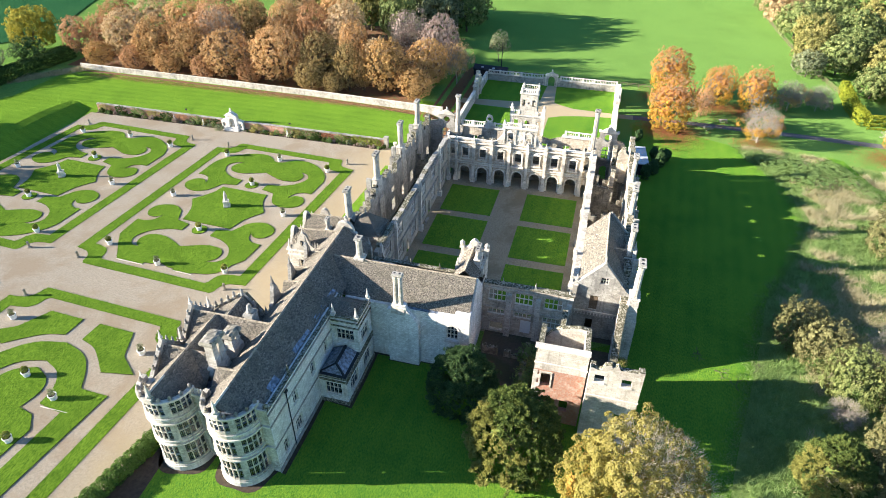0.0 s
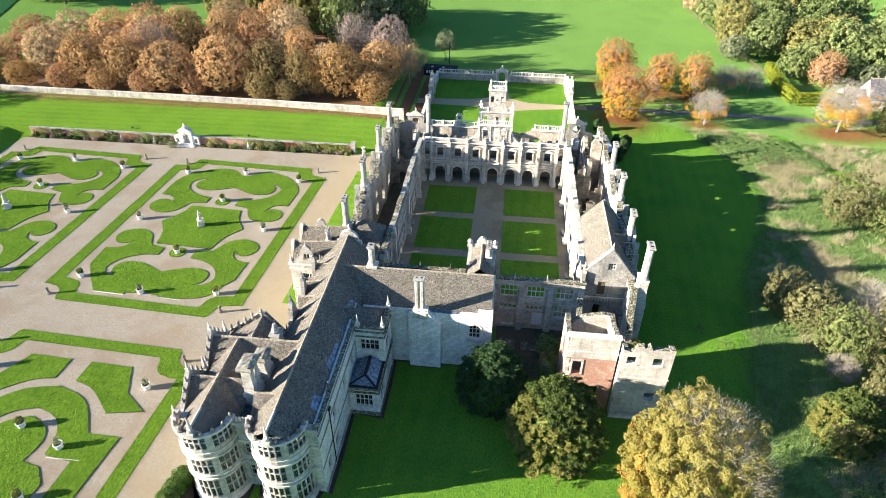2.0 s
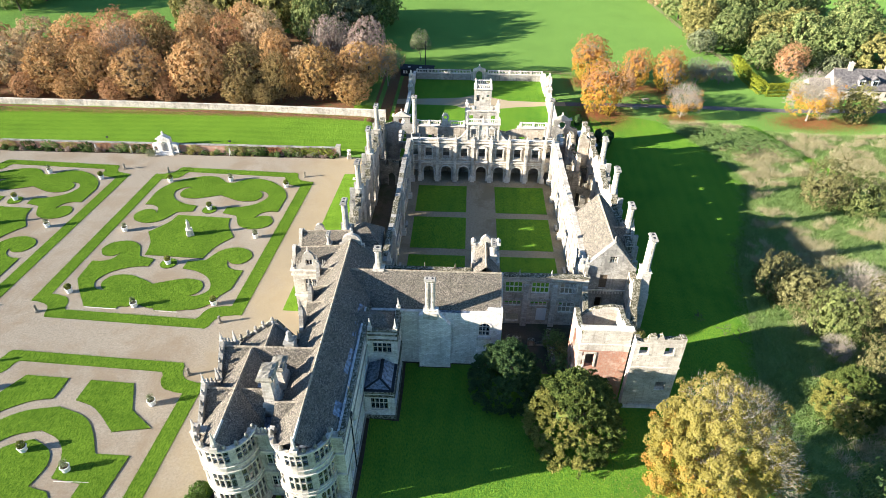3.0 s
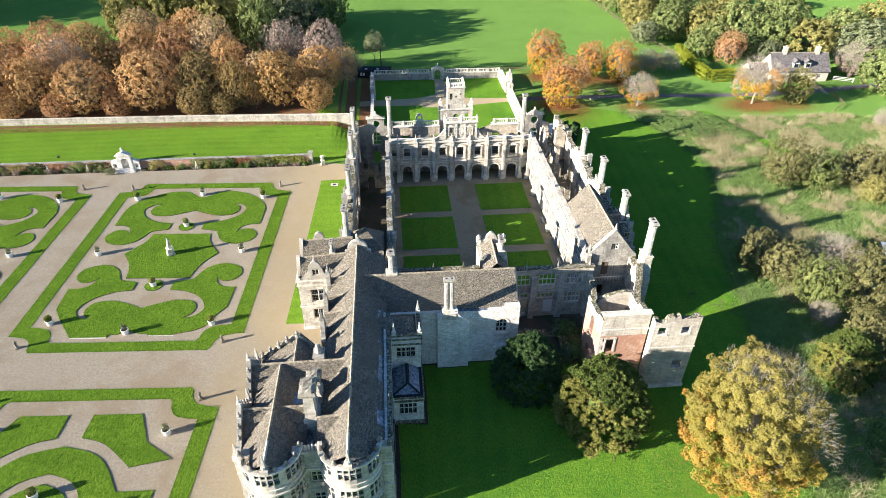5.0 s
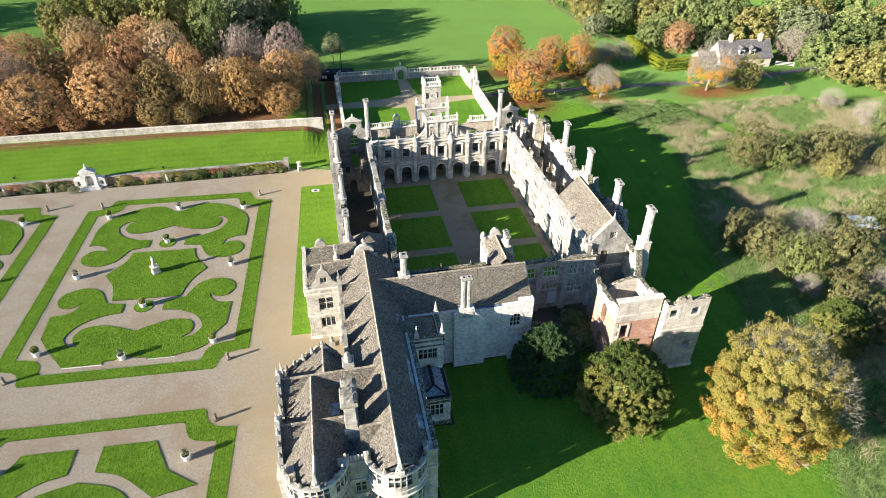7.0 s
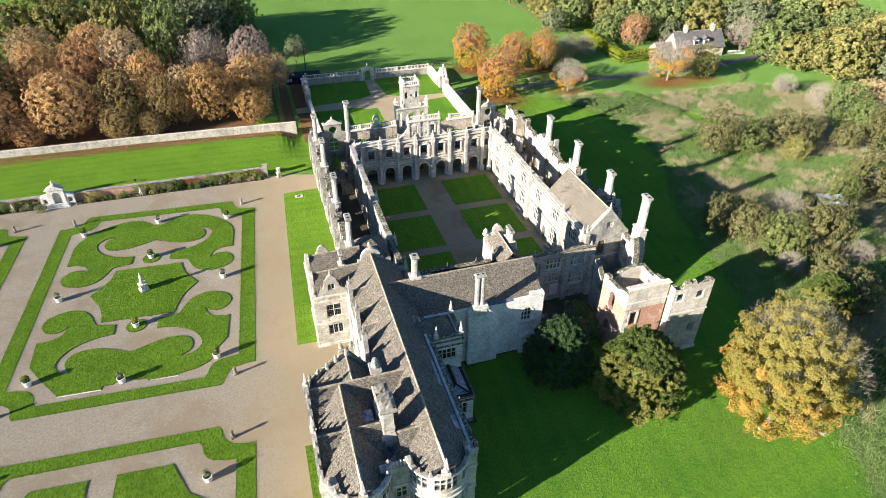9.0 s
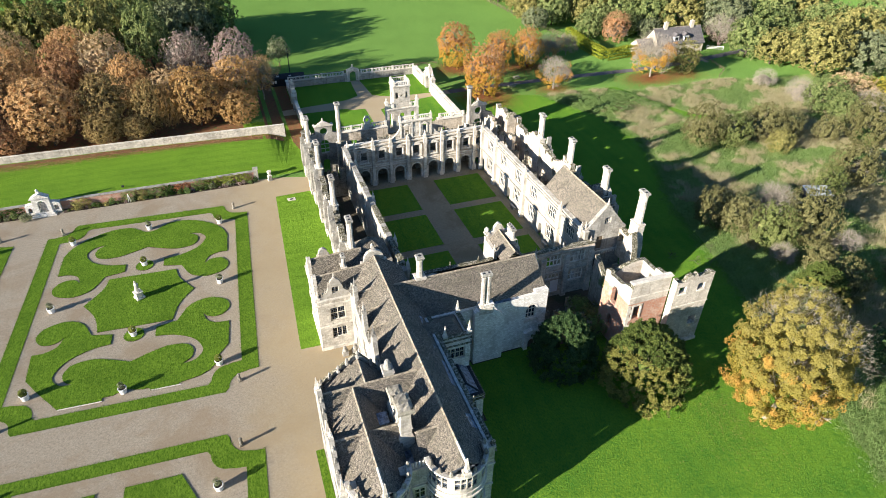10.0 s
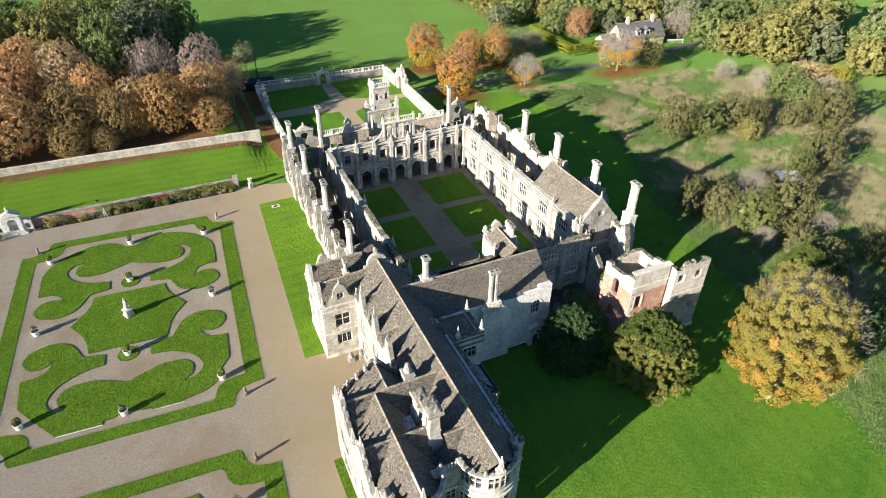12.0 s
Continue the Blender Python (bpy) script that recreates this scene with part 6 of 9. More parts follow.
    wall(bm, (x0 + 0.5, y0 + 0.06), (x1 - 0.3, y0 + 0.06), 8.9, shaped_gable(4.2, 3.0, 8.9), 0.4, [("r", 1.6, 2.6, 9.6, 10.6)])
    for u, z in ((0.25, 9.5), (0.75, 9.9), (1.25, 10.9), (2.1, 12.0), (2.95, 10.9), (3.45, 9.9), (3.95, 9.5)):
        finial(bm, x0 + 0.5 + u, y0 + 0.26, z - 0.25, 0.75 if u != 2.1 else 1.1)
    part("front_gable", bm, STONE_COURT, wb, "curly carved front gable")
    window(wb, -24.43, y0 + 0.06, 9.6, 1.0, 1.0, 2, 1, -90)
    bm = bmesh.new()
    for z0, z1, d in ((0, 0.5, 0.12), (4.2, 4.4, 0.12), (7.9, 8.1, 0.16), (8.7, 8.9, 0.22)):
        box(bm, x0 - d, x1, y0 - d, y0 - 0.004, z0, z1)
        box(bm, x0 - d, x0 - 0.004, y0, y1, z0, z1)
    for x, y in ((x0 + 0.2, y0 + 0.2), (x1 - 0.2, y0 + 0.2), (x0 + 0.2, y0 + 4.1), (x0 + 0.2, y1 - 0.2), (-24.5, y0 + 0.3)):
        finial(bm, x, y, 9.0 if x != -24.5 else 11.8, 1.5 if x != -24.5 else 0.9)
    part("moulding", bm, TRIM, wb)
    window(wb, x0 + 2.57, y0, 5.0, 2.05, 2.2, 2, 2, -90)
    window(wb, x0 + 2.57, y0, 1.9, 2.05, 1.8, 3, 1, -90)
    for u in (2.1, 6.1):
        window(wb, x0, y1 - u, 5.0, 1.8, 2.2, 3, 2, 180)
        window(wb, x0, y1 - u, 1.6, 1.8, 2.2, 3, 2, 180)
    ridge_roof(wb, (x0 + 0.4, -40.35, 11.3), (-18.7, -40.35, 11.9), 1.95, 2.4, seed=91)
    ridge_roof(wb, (x0 + 0.4, -36.3, 11.3), (-19.5, -36.3, 11.6), 1.95, 2.4, seed=93)
    chimney(wb, -22.4, -38.0, 9.0, 12.3, 2, "y", 0.7, 0.5)
    # pyramid roof north of the main gable
    pr = thing("stair_turret", "square turret with a pyramid slate roof", "turret")
    bm = bmesh.new()
    a = [(-20.4, -36.6), (-15.2, -36.6), (-15.2, -31.4), (-20.4, -31.4)]
    for p, q in zip(a, a[1:] + a[:1]):
        slope(bm, (*p, 9.0), (*q, 9.0), (-17.9, -33.8, 11.5), (-17.9, -33.8, 11.5), seed=95)
    part("roof", bm, SLATE, pr)
    bm = bmesh.new()
    for p, q in zip(a, a[1:] + a[:1]):
        wall(bm, p, q, 0, 9.0, 0.4)
    part("wall", bm, STONE_GREY, pr)


great_hall()
pavilion_ruin()
southwest_range()

# ---- ground, lawns, courts and paths ----
def ease(v, a, b):
    t = max(0.0, min(1.0, (v - a) / (b - a)))
    return t * t * (3 - 2 * t)


def height(x, y):
    """The raised terrace north of the parterre and the bank west of it."""
    h = 1.5 * ease(y, 9.9, 10.4) * (1 - ease(x, -62, -24) * (1 - ease(y, 13, 26))) * (1 - ease(x, -27, -21)) * (1 - ease(y, 60, 110))
    bank = ease(-x, 107.5, 114) * ease(y, -34, -16)
    return max(h, (2.4 - 0.9 * ease(y, 0, 11)) * bank * (1 - ease(-x, 150, 200)) * (1 - ease(y, 60, 110)))


def terrain():
    xs = sorted({-2500, -1200, -600, -400, -300, 100, 200, 400, 800, 1500, 2500} | set(range(-220, -120, 6)) | set(range(-120, -100, 2))
                | set(range(-100, -40, 6)) | set(range(-40, -20, 1)) | {-20, -10, 10, 30})
    ys = sorted({-2500, -1200, -600, -300, -150, 160, 240, 400, 800, 1500, 2500} | set(range(-100, 8, 5)) | {8.5, 9.9, 10.0, 10.1, 10.2, 10.3, 10.4, 11}
                | set(range(14, 120, 5)))
    bm = bmesh.new()
    grid = [[bm.verts.new((x, y, height(x, y))) for x in xs] for y in ys]
    for a, b in zip(grid, grid[1:]):
        for i in range(len(xs) - 1):
            f = quad(bm, a[i].co, a[i + 1].co, b[i + 1].co, b[i].co, out=(0, 0, 1))
            f.material_index = 1 if 9 < a[i].co.y < 30 and -125 < xs[i] < -20 or -41 < a[i].co.y < 30 and -135 < xs[i] < -105 else 0
    for row in grid:
        for v in row:
            bm.verts.remove(v)
    return tagged(part("ground", bm, (FIELD, TERRACE)), "sunlit green pasture reaching to the horizon", "ground", "", "structure")


def draped(name, pts, lift, material, label, category, cell=3.0):
    """A sheet that follows the terrain inside a plan outline."""
    bm = bmesh.new()
    quad(bm, *[(x, y, 0) for x, y in pts], out=(0, 0, 1))
    for axis in (0, 1):
        lo, hi = min(p[axis] for p in pts), max(p[axis] for p in pts)
        v = lo + cell
        while v < hi:
            co, no = [0, 0, 0], [0, 0, 0]
            co[axis], no[axis] = v, 1
            bmesh.ops.bisect_plane(bm, geom=bm.verts[:] + bm.edges[:] + bm.faces[:], plane_co=co, plane_no=no)
            v += cell
    for v in bm.verts:
        v.co.z = height(v.co.x, v.co.y) + lift
    return tagged(part(name, bm, material), label, category, "", "structure")


terrain()
flat("lawn", [(-31.5, -190), (30, -190), (28.6, -83), (31.4, -74), (35.4, -56), (40.3, -37), (43, -25), (49, -13), (53.3, 0), (52.5, 14), (44.5, 31), (30, 37),
              (22, 37), (21.5, -40), (2.8, -50), (-10, -50), (-14, -60), (-14, -71), (-28.2, -71), (-28.4, -79)], 0.012, LAWN, "smooth mown lawn beside the house, mostly in shade", "lawn")
flat("gravel_garden_floor", [(-107, 7.9), (-29.5, 9.2), (-25.5, 8.6), (-20.9, 7.2), (-20.9, -36), (-22.6, -42), (-22.6, -57.6), (-29.9, -57.9), (-29.9, -71.3), (-31.2, -74),
                             (-33.4, -86), (-45, -150), (-150, -150), (-130, -60), (-109, -24)], 0.014, GRAVEL,
     "buff gravel walks of the parterre garden", "gravel")
flat("lawn_strip", [(-27.9, 1.3), (-20.9, 1.5), (-20.9, -34), (-27.0, -34.2), (-27.0, -41.2), (-29.9, -41.1)], 0.06, TERRACE, "neat strip of turf along the west range", "lawn", thick=0.06)
flat("turf_edge", rect(-30.9, -29.95, -73.5, -58.2), 0.06, TURF, "narrow strip of turf at the wall foot", "lawn", thick=0.06)
flat("courtyard_floor", rect(-13.99, 13.99, -42.58, 3.6), 0.014, COURT, "brown gravel floor of the courtyard", "courtyard")
flat("ruin_floor", rect(-13.9, 13.9, 3.62, 9.6), 0.016, FLOOR, "earth floor inside the roofless north range", "floor")
for s in (-1, 1):
    for y0, y1 in ((-12.1, -2.4), (-23.9, -14.0), (-37.5, -25.9)):
        x0, x1 = sorted((s * 2.75, s * 12.3))
        flat("courtyard_lawn", rect(x0, x1, y0, y1), 0.06, LAWN, "striped rectangular courtyard grass plat", "lawn", thick=0.06)
# forecourt
flat("forecourt_lawn", rect(-17.4, 17.4, 9.3, 57), 0.013, LAWN, "mown lawn of the walled forecourt", "lawn")
flat("forecourt_path", [(-30, 41.5), (-30, 39.3), (-6, 38.7), (-4.6, 37.4), (-1.5, 37.2), (-1.6, 12.7), (1.8, 12.7), (2.0, 35.5), (4.8, 37.2), (9, 38.4), (17.6, 39.8), (22, 39.9),
                        (22, 42.6), (17, 42.2), (7.5, 42.6), (4.4, 44.0), (2.3, 45.4), (1.6, 57), (-0.9, 57), (-1.4, 46), (-4.6, 44.2), (-8, 43.4)], 0.02, GRAVEL,
     "pale gravel cross path of the forecourt", "path")
flat("track", [(22, 40.0), (36, 40.4), (58, 39.9), (78, 38.9), (100, 39.9), (125, 44), (125, 46.5), (100, 42.4), (78, 41.3), (58, 42.2), (36, 42.6), (22, 42.5)], 0.016, ROAD,
     "narrow worn tarmac drive", "road")
flat("woodland_floor", [(-22, 28), (-18.2, 9.5), (-18.2, 57), (-14, 58), (-14, 64), (-22, 66)], 0.016, LITTER, "ground under the trees covered in brown leaves", "leaf litter")
draped("leaf_litter", [(-128, 29.6), (-56, 28.7), (-23, 26.4), (-23, 24.2), (-40, 26.2), (-58, 27.0), (-90, 27.8), (-126, 28.4)], 0.02, LITTER, "fallen brown leaves along the wall foot", "leaf litter")
draped("wood_floor", [(-134, 31.2), (-56, 30.2), (-22, 28.0), (-22, 62), (-40, 96), (-134, 96)], 0.02, LITTER, "woodland floor under fallen leaves", "leaf litter", 6.0)
flat("rough_meadow", [(44.5, 31), (52.5, 14), (53.3, 0), (49, -13), (43, -25), (40.3, -37), (35.4, -56), (31.4, -74), (28.6, -83), (30, -190), (220, -190), (220, 20), (112, 22), (98, 27),
                      (82, 26.5), (69, 27.5), (60, 31), (50, 33)], 0.010, ROUGH, "rough tawny meadow grass with nettles", "meadow")
flat("mown_way", [(63, 31), (66.2, 30), (69.8, 18), (74, 9), (80, 4), (78, 2.6), (71.5, 7.4), (67.2, 16.5)], 0.03, LAWN, "mown way through the tall grass", "path")
draped("crop_field", [(-168, 41), (-160, 50), (-161.5, 62), (-168, 72), (-178, 92), (-206, 160), (-330, 220), (-330, 36)], 0.25, CROP, "dark green young crop in drilled rows", "field", 8.0)


# ---- the parterre ----
GX, GY, GT = -51.15, -22.2, -3.0
gm = pose(GX, GY, 0, 0, 0, GT)


def garden(u, v):
    p = gm @ Vector((u, v, 0))
    return (p.x, p.y)


TURF_EDGES = []


def turf(pts, du=0.0, dv=0.0, label="clipped turf scroll in the gravel parterre", z=0.10, cat="parterre"):
    TURF_EDGES.append([garden(u + du, v + dv) for u, v in pts])
    return flat("parterre_turf", [garden(u + du, v + dv) for u, v in pts], z, TURF, label, cat, kind="", thick=z, edge=(SOIL,))


def mirrored(half):
    """Closes a half outline that runs from the axis back to it, mirrored across u = 0."""
    return half + [(-u, v) for u, v in reversed(half) if abs(u) > 0.01]


def band(du, dv, hu, top, bottom, side_w=2.15):
    """The turf border with scooped corners, built as a ring of quads."""
    def corner(w, t):
        a = [(hu - w, t - 3.3), (hu - w - 1.2, t - 3.2)]
        for i in range(7):
            g = math.pi / 2 * i / 6
            a.append((hu - w - 1.9 - 2.2 * math.sin(g) * 0.9, t - 3.0 + 2.4 * (1 - math.cos(g))))
        return a + [(hu - w - 4.3, t)]

    outer = corner(0, top)
    inner = corner(side_w, top - side_w * 0.86)
    low = [(u, -v + top + bottom) for u, v in reversed(outer)]
    lowi = [(u, -v + top + bottom) for u, v in reversed(inner)]
    right_o, right_i = outer[::-1] + low[::-1], inner[::-1] + lowi[::-1]
    ring_o = right_o + [(-u, v) for u, v in reversed(right_o)]
    ring_i = right_i + [(-u, v) for u, v in reversed(right_i)]
    bm = bmesh.new()
    z = 0.05
    n = len(ring_o)
    P = lambda q, h: (*garden(q[0] + du, q[1] + dv), h)
    TURF_EDGES.extend([P(q, 0)[:2] for q in r] for r in (ring_o, ring_i))
    for i in range(n):
        j = (i + 1) % n
        quad(bm, P(ring_o[i], z), P(ring_o[j], z), P(ring_i[j], z), P(ring_i[i], z), out=(0, 0, 1))
        oo = Vector(P(ring_o[i], 0)) - Vector(P(ring_i[i], 0))
        quad(bm, P(ring_o[i], 0), P(ring_o[j], 0), P(ring_o[j], z), P(ring_o[i], z), out=oo)
        quad(bm, P(ring_i[i], 0), P(ring_i[j], 0), P(ring_i[j], z), P(ring_i[i], z), out=-oo)
    return tagged(part("parterre_border", bm, TURF), "raised turf border with scooped corners round a parterre", "parterre", "parterre borders")


def scroll_plat(du, dv, trimmed=False):
    """One cut-turf plat: two mirrored scroll pieces, a star and two roundels."""
    edge = smooth([(0.0, 18.5), (1.1, 18.9), (1.9, 19.7), (3.6, 20.7), (6.4, 20.6), (9.6, 19.0), (11.9, 16.6), (12.9, 14.2)], 4, False)
    hook = smooth([(12.85, 9.0), (11.2, 8.9), (9.8, 8.0), (9.25, 6.3)], 4, False)
    curl = smooth([(9.25, 6.3), (10.3, 7.35), (12.0, 7.2), (13.0, 5.5), (12.2, 3.7), (9.7, 2.85), (7.3, 3.9), (5.9, 6.5)], 5, False)
    tail = [(5.7, 6.9), (2.9, 7.5), (2.9, 9.5)]
    swirl = smooth([(2.9, 9.5), (5.6, 10.0), (8.2, 11.6), (9.35, 14.0), (8.4, 15.7), (6.7, 16.1)], 5, False)
    back = smooth([(6.7, 16.1), (7.8, 15.2), (8.1, 13.7), (7.1, 12.3), (4.6, 12.0), (2.2, 12.8), (0.0, 13.8)], 4, False)
    rest = hook + curl[1:] + tail + swirl[1:] + back[1:]
    piece = mirrored(edge + rest)
    turf(piece, du, dv)
    if trimmed:                              # the outer edge cut straight along its stone edging
        right = [(0.0, 18.7), (1.6, 19.3), (2.9, 19.4), (3.0, 19.85), (6.4, 19.78), (6.5, 19.5), (8.9, 19.0), (10.2, 18.3), (11.1, 17.2), (11.5, 15.6), (12.7, 13.8)]
        left = [(0.0, 18.7), (1.4, 19.45), (2.65, 19.5), (2.7, 20.0), (7.75, 20.0), (9.6, 17.7), (10.8, 16.2), (12.5, 13.8)]
        piece = right + rest + [(-u, v) for u, v in reversed(left + rest) if abs(u) > 0.01]
    turf([(u, -v) for u, v in reversed(piece)], du, dv)
    q = [(4.95, 6.0)] + smooth([(4.95, 6.0), (5.6, 3.4), (7.8, 0.15)], 4, False)[1:] + smooth([(7.8, 0.15), (5.8, -3.0), (5.0, -6.5)], 4, False)[1:]
    turf(q + [(-u, v) for u, v in reversed(q)], du, dv, "star-shaped turf plat under the statue")
    for v in (8.4, -8.4):
        turf([(1.35 * math.cos(a * math.pi / 8), v + 1.35 * math.sin(a * math.pi / 8)) for a in range(16)], du, dv, "small round turf bed under a clipped shrub")
    band(du, dv, 16.5, 24.0, -22.8)


scroll_plat(0, 0, True)
scroll_plat(-38.1, -0.6)


def shield_plat(du, dv):
    """The southern plats: heart-shaped loops round a centre."""
    left = [(-13.0, 13.4), (-9.4, 15.8), (-7.4, 20.0), (-1.5, 20.0)] + smooth([(-1.5, 16.6), (-4.6, 15.6), (-8.6, 12.4)], 4, False)
    turf(left, du, dv)
    turf([(-u, v) for u, v in reversed(left)], du, dv)
    r = [(1.3, 16.8), (1.2, 20.2), (9.7, 20.8), (10.2, 18.0), (12.1, 17.0), (12.4, 10.9), (9.1, 10.8)]
    outer = smooth([(0, 15.4), (3.7, 14.4), (6.0, 12.6), (8.3, 9.3)], 4, False) + [(12.4, 9.4), (11.6, -6), (9.4, -20.5), (0, -20.5)]
    inner = [(0, -18), (7.6, -18), (8.7, -3.2), (8.8, 5.4), (5.3, 5.7)] + smooth([(5.2, 5.8), (4.7, 8.5), (2.9, 10.7), (0, 11.8)], 4, False)
    turf(outer + inner, du, dv)
    turf([(-u, v) for u, v in reversed(outer + inner)], du, dv)
    heart = smooth([(0, 10.5), (2.6, 9.3), (3.7, 7.3), (3.3, 4.5)], 4, False) + [(5.7, 4.1), (7.4, 2.2), (7.2, -2), (6.4, -16), (0, -16)]
    turf(mirrored(heart), du, dv)
    band(du, dv, 16.5, 24.2, -24.0)


shield_plat(0, -53.8)
shield_plat(-38.1, -54.2)


def tub(u, v, shrub, seed, du=0.0, dv=0.0):
    """A white round tub with a clipped ball or a loose shrub."""
    x, y = garden(u + du, v + dv)
    t = thing("planter", "white garden tub with a clipped round box ball" if shrub == "ball" else "white garden tub with a loose leafy shrub", "planter", x, y, 0.012,
              group="tubs of the parterre")
    bm = bmesh.new()
    lathe(bm, [(0.40, 0), (0.44, 0.06), (0.42, 0.12), (0.50, 0.72), (0.55, 0.76), (0.55, 0.84), (0.46, 0.84), (0.44, 0.74)], 14)
    part("pot", bm, PAINT, t)
    bm = bmesh.new()
    lathe(bm, [(0.43, 0.74), (0.43, 0.76)], 12)
    part("compost", bm, SOIL, t)
    return t


TUBS = [(11.7, 18.2, "ball"), (-0.1, 19.5, "bush"), (-12.0, 17.9, "ball"), (11.7, 0.5, "bush"), (-12.0, 0.1, "bush"), (11.5, -17.5, "ball"), (-0.2, -19.2, "bush"),
        (-11.8, -17.0, "ball"), (0, 8.6, "ball"), (0, -8.4, "ball")]
tubs = []
for du, dv in ((0, 0), (-38.1, -0.6)):
    for i, (u, v, k) in enumerate(TUBS):
        tubs.append((tub(u, v, k, i, du, dv), k))
for u, v, k in ((11.4, 17.0, "bush"), (6.3, 6.9, "bush"), (-0.2, 8.9, "ball"), (6.4, 0.2, "ball"), (-11.4, 17.0, "bush")):
    tubs.append((tub(u, v, k, 3, 0, -53.8), k))


def statue(x, y, s=1.0):
    """A weathered standing figure on a pedestal, as one plain carved block."""
    bm = bmesh.new()
    box(bm, -0.62, 0.62, -0.62, 0.62, 0, 0.25)
    box(bm, -0.5, 0.5, -0.5, 0.5, 0.25, 1.05, 0.03)
    box(bm, -0.58, 0.58, -0.58, 0.58, 1.05, 1.2)
    lathe(bm, [(0.36, 1.2), (0.33, 1.6), (0.26, 2.0), (0.30, 2.45), (0.27, 2.65), (0.12, 2.76), (0.15, 2.95), (0.10, 3.12), (0.03, 3.2)], 10)
    box(bm, 0.15, 0.34, -0.15, 0.1, 1.9, 2.6, 0.04)
    for v in bm.verts:
        if v.co.z > 1.25:
            v.co += Vector((0.05 * math.sin(v.co.z * 3), 0.05 * math.cos(v.co.z * 4.1), 0)) + noise.noise_vector(v.co * 2.5) * 0.06
    ob = part("statue", bm, TRIM)
    ob.matrix_basis = pose(x, y, 0.1, 0, 0, 30) @ Matrix.Scale(s, 4)
    return tagged(ob, "weathered pale stone statue on a square pedestal", "statue", "garden statues")


statue(*garden(0, 0))
statue(*garden(-38.3, -0.8))


def garden_stone(x, y, h=1.3, urn=False):
    bm = bmesh.new()
    if urn:
        box(bm, -0.42, 0.42, -0.42, 0.42, 0, 0.15)
        box(bm, -0.33, 0.33, -0.33, 0.33, 0.15, 1.0, 0.02)
        box(bm, -0.4, 0.4, -0.4, 0.4, 1.0, 1.1)
        lathe(bm, [(0.18, 1.1), (0.14, 1.25), (0.3, 1.5), (0.4, 1.75), (0.36, 1.85), (0.45, 2.0), (0.42, 2.05)], 10)
    else:
        box(bm, -0.26, 0.26, -0.26, 0.26, 0, 0.2)
        lathe(bm, [(0.17, 0.2), (0.22, 0.5), (0.15, 0.75), (0.23, 0.95), (0.2, h - 0.1), (0.06, h)], 7)
    ob = part("garden_urn" if urn else "carved_stone", bm, TRIM if urn else RUBBLE)
    ob.matrix_basis = pose(x, y, 0.012, 0, 0, 20)
    return tagged(ob, "pale stone urn on a tall pedestal" if urn else "small carved finial stone standing on the gravel", "urn" if urn else "garden stone",
                  "" if urn else "carved stones on the gravel")


for u, v in ((14.2, 22.6), (-14.2, 21.6), (14.0, -21.3), (-14.0, -21.8), (-23.9, 22.0), (-52.2, 21.4), (-24.0, -22.2), (13.9, -31.6), (-14.0, -32.2), (-24.0, -32.4)):
    garden_stone(*garden(u, v))
garden_stone(-28.1, 8.3, urn=True)
crest = thing("carved_beast", "weathered carved stone beasts set on blocks by the wall", "carving", -23.6, -44.1, 0.014)
for x in (-0.7, 0.7):
    bm = bmesh.new()
    box(bm, x - 0.4, x + 0.4, -0.35, 0.35, 0, 0.7)
    lathe(bm, [(0.3, 0.7), (0.36, 0.95), (0.22, 1.25), (0.25, 1.4), (0.08, 1.6)], 8, (x, 0, 0))
    part("block", bm, STONE_GREY, crest)


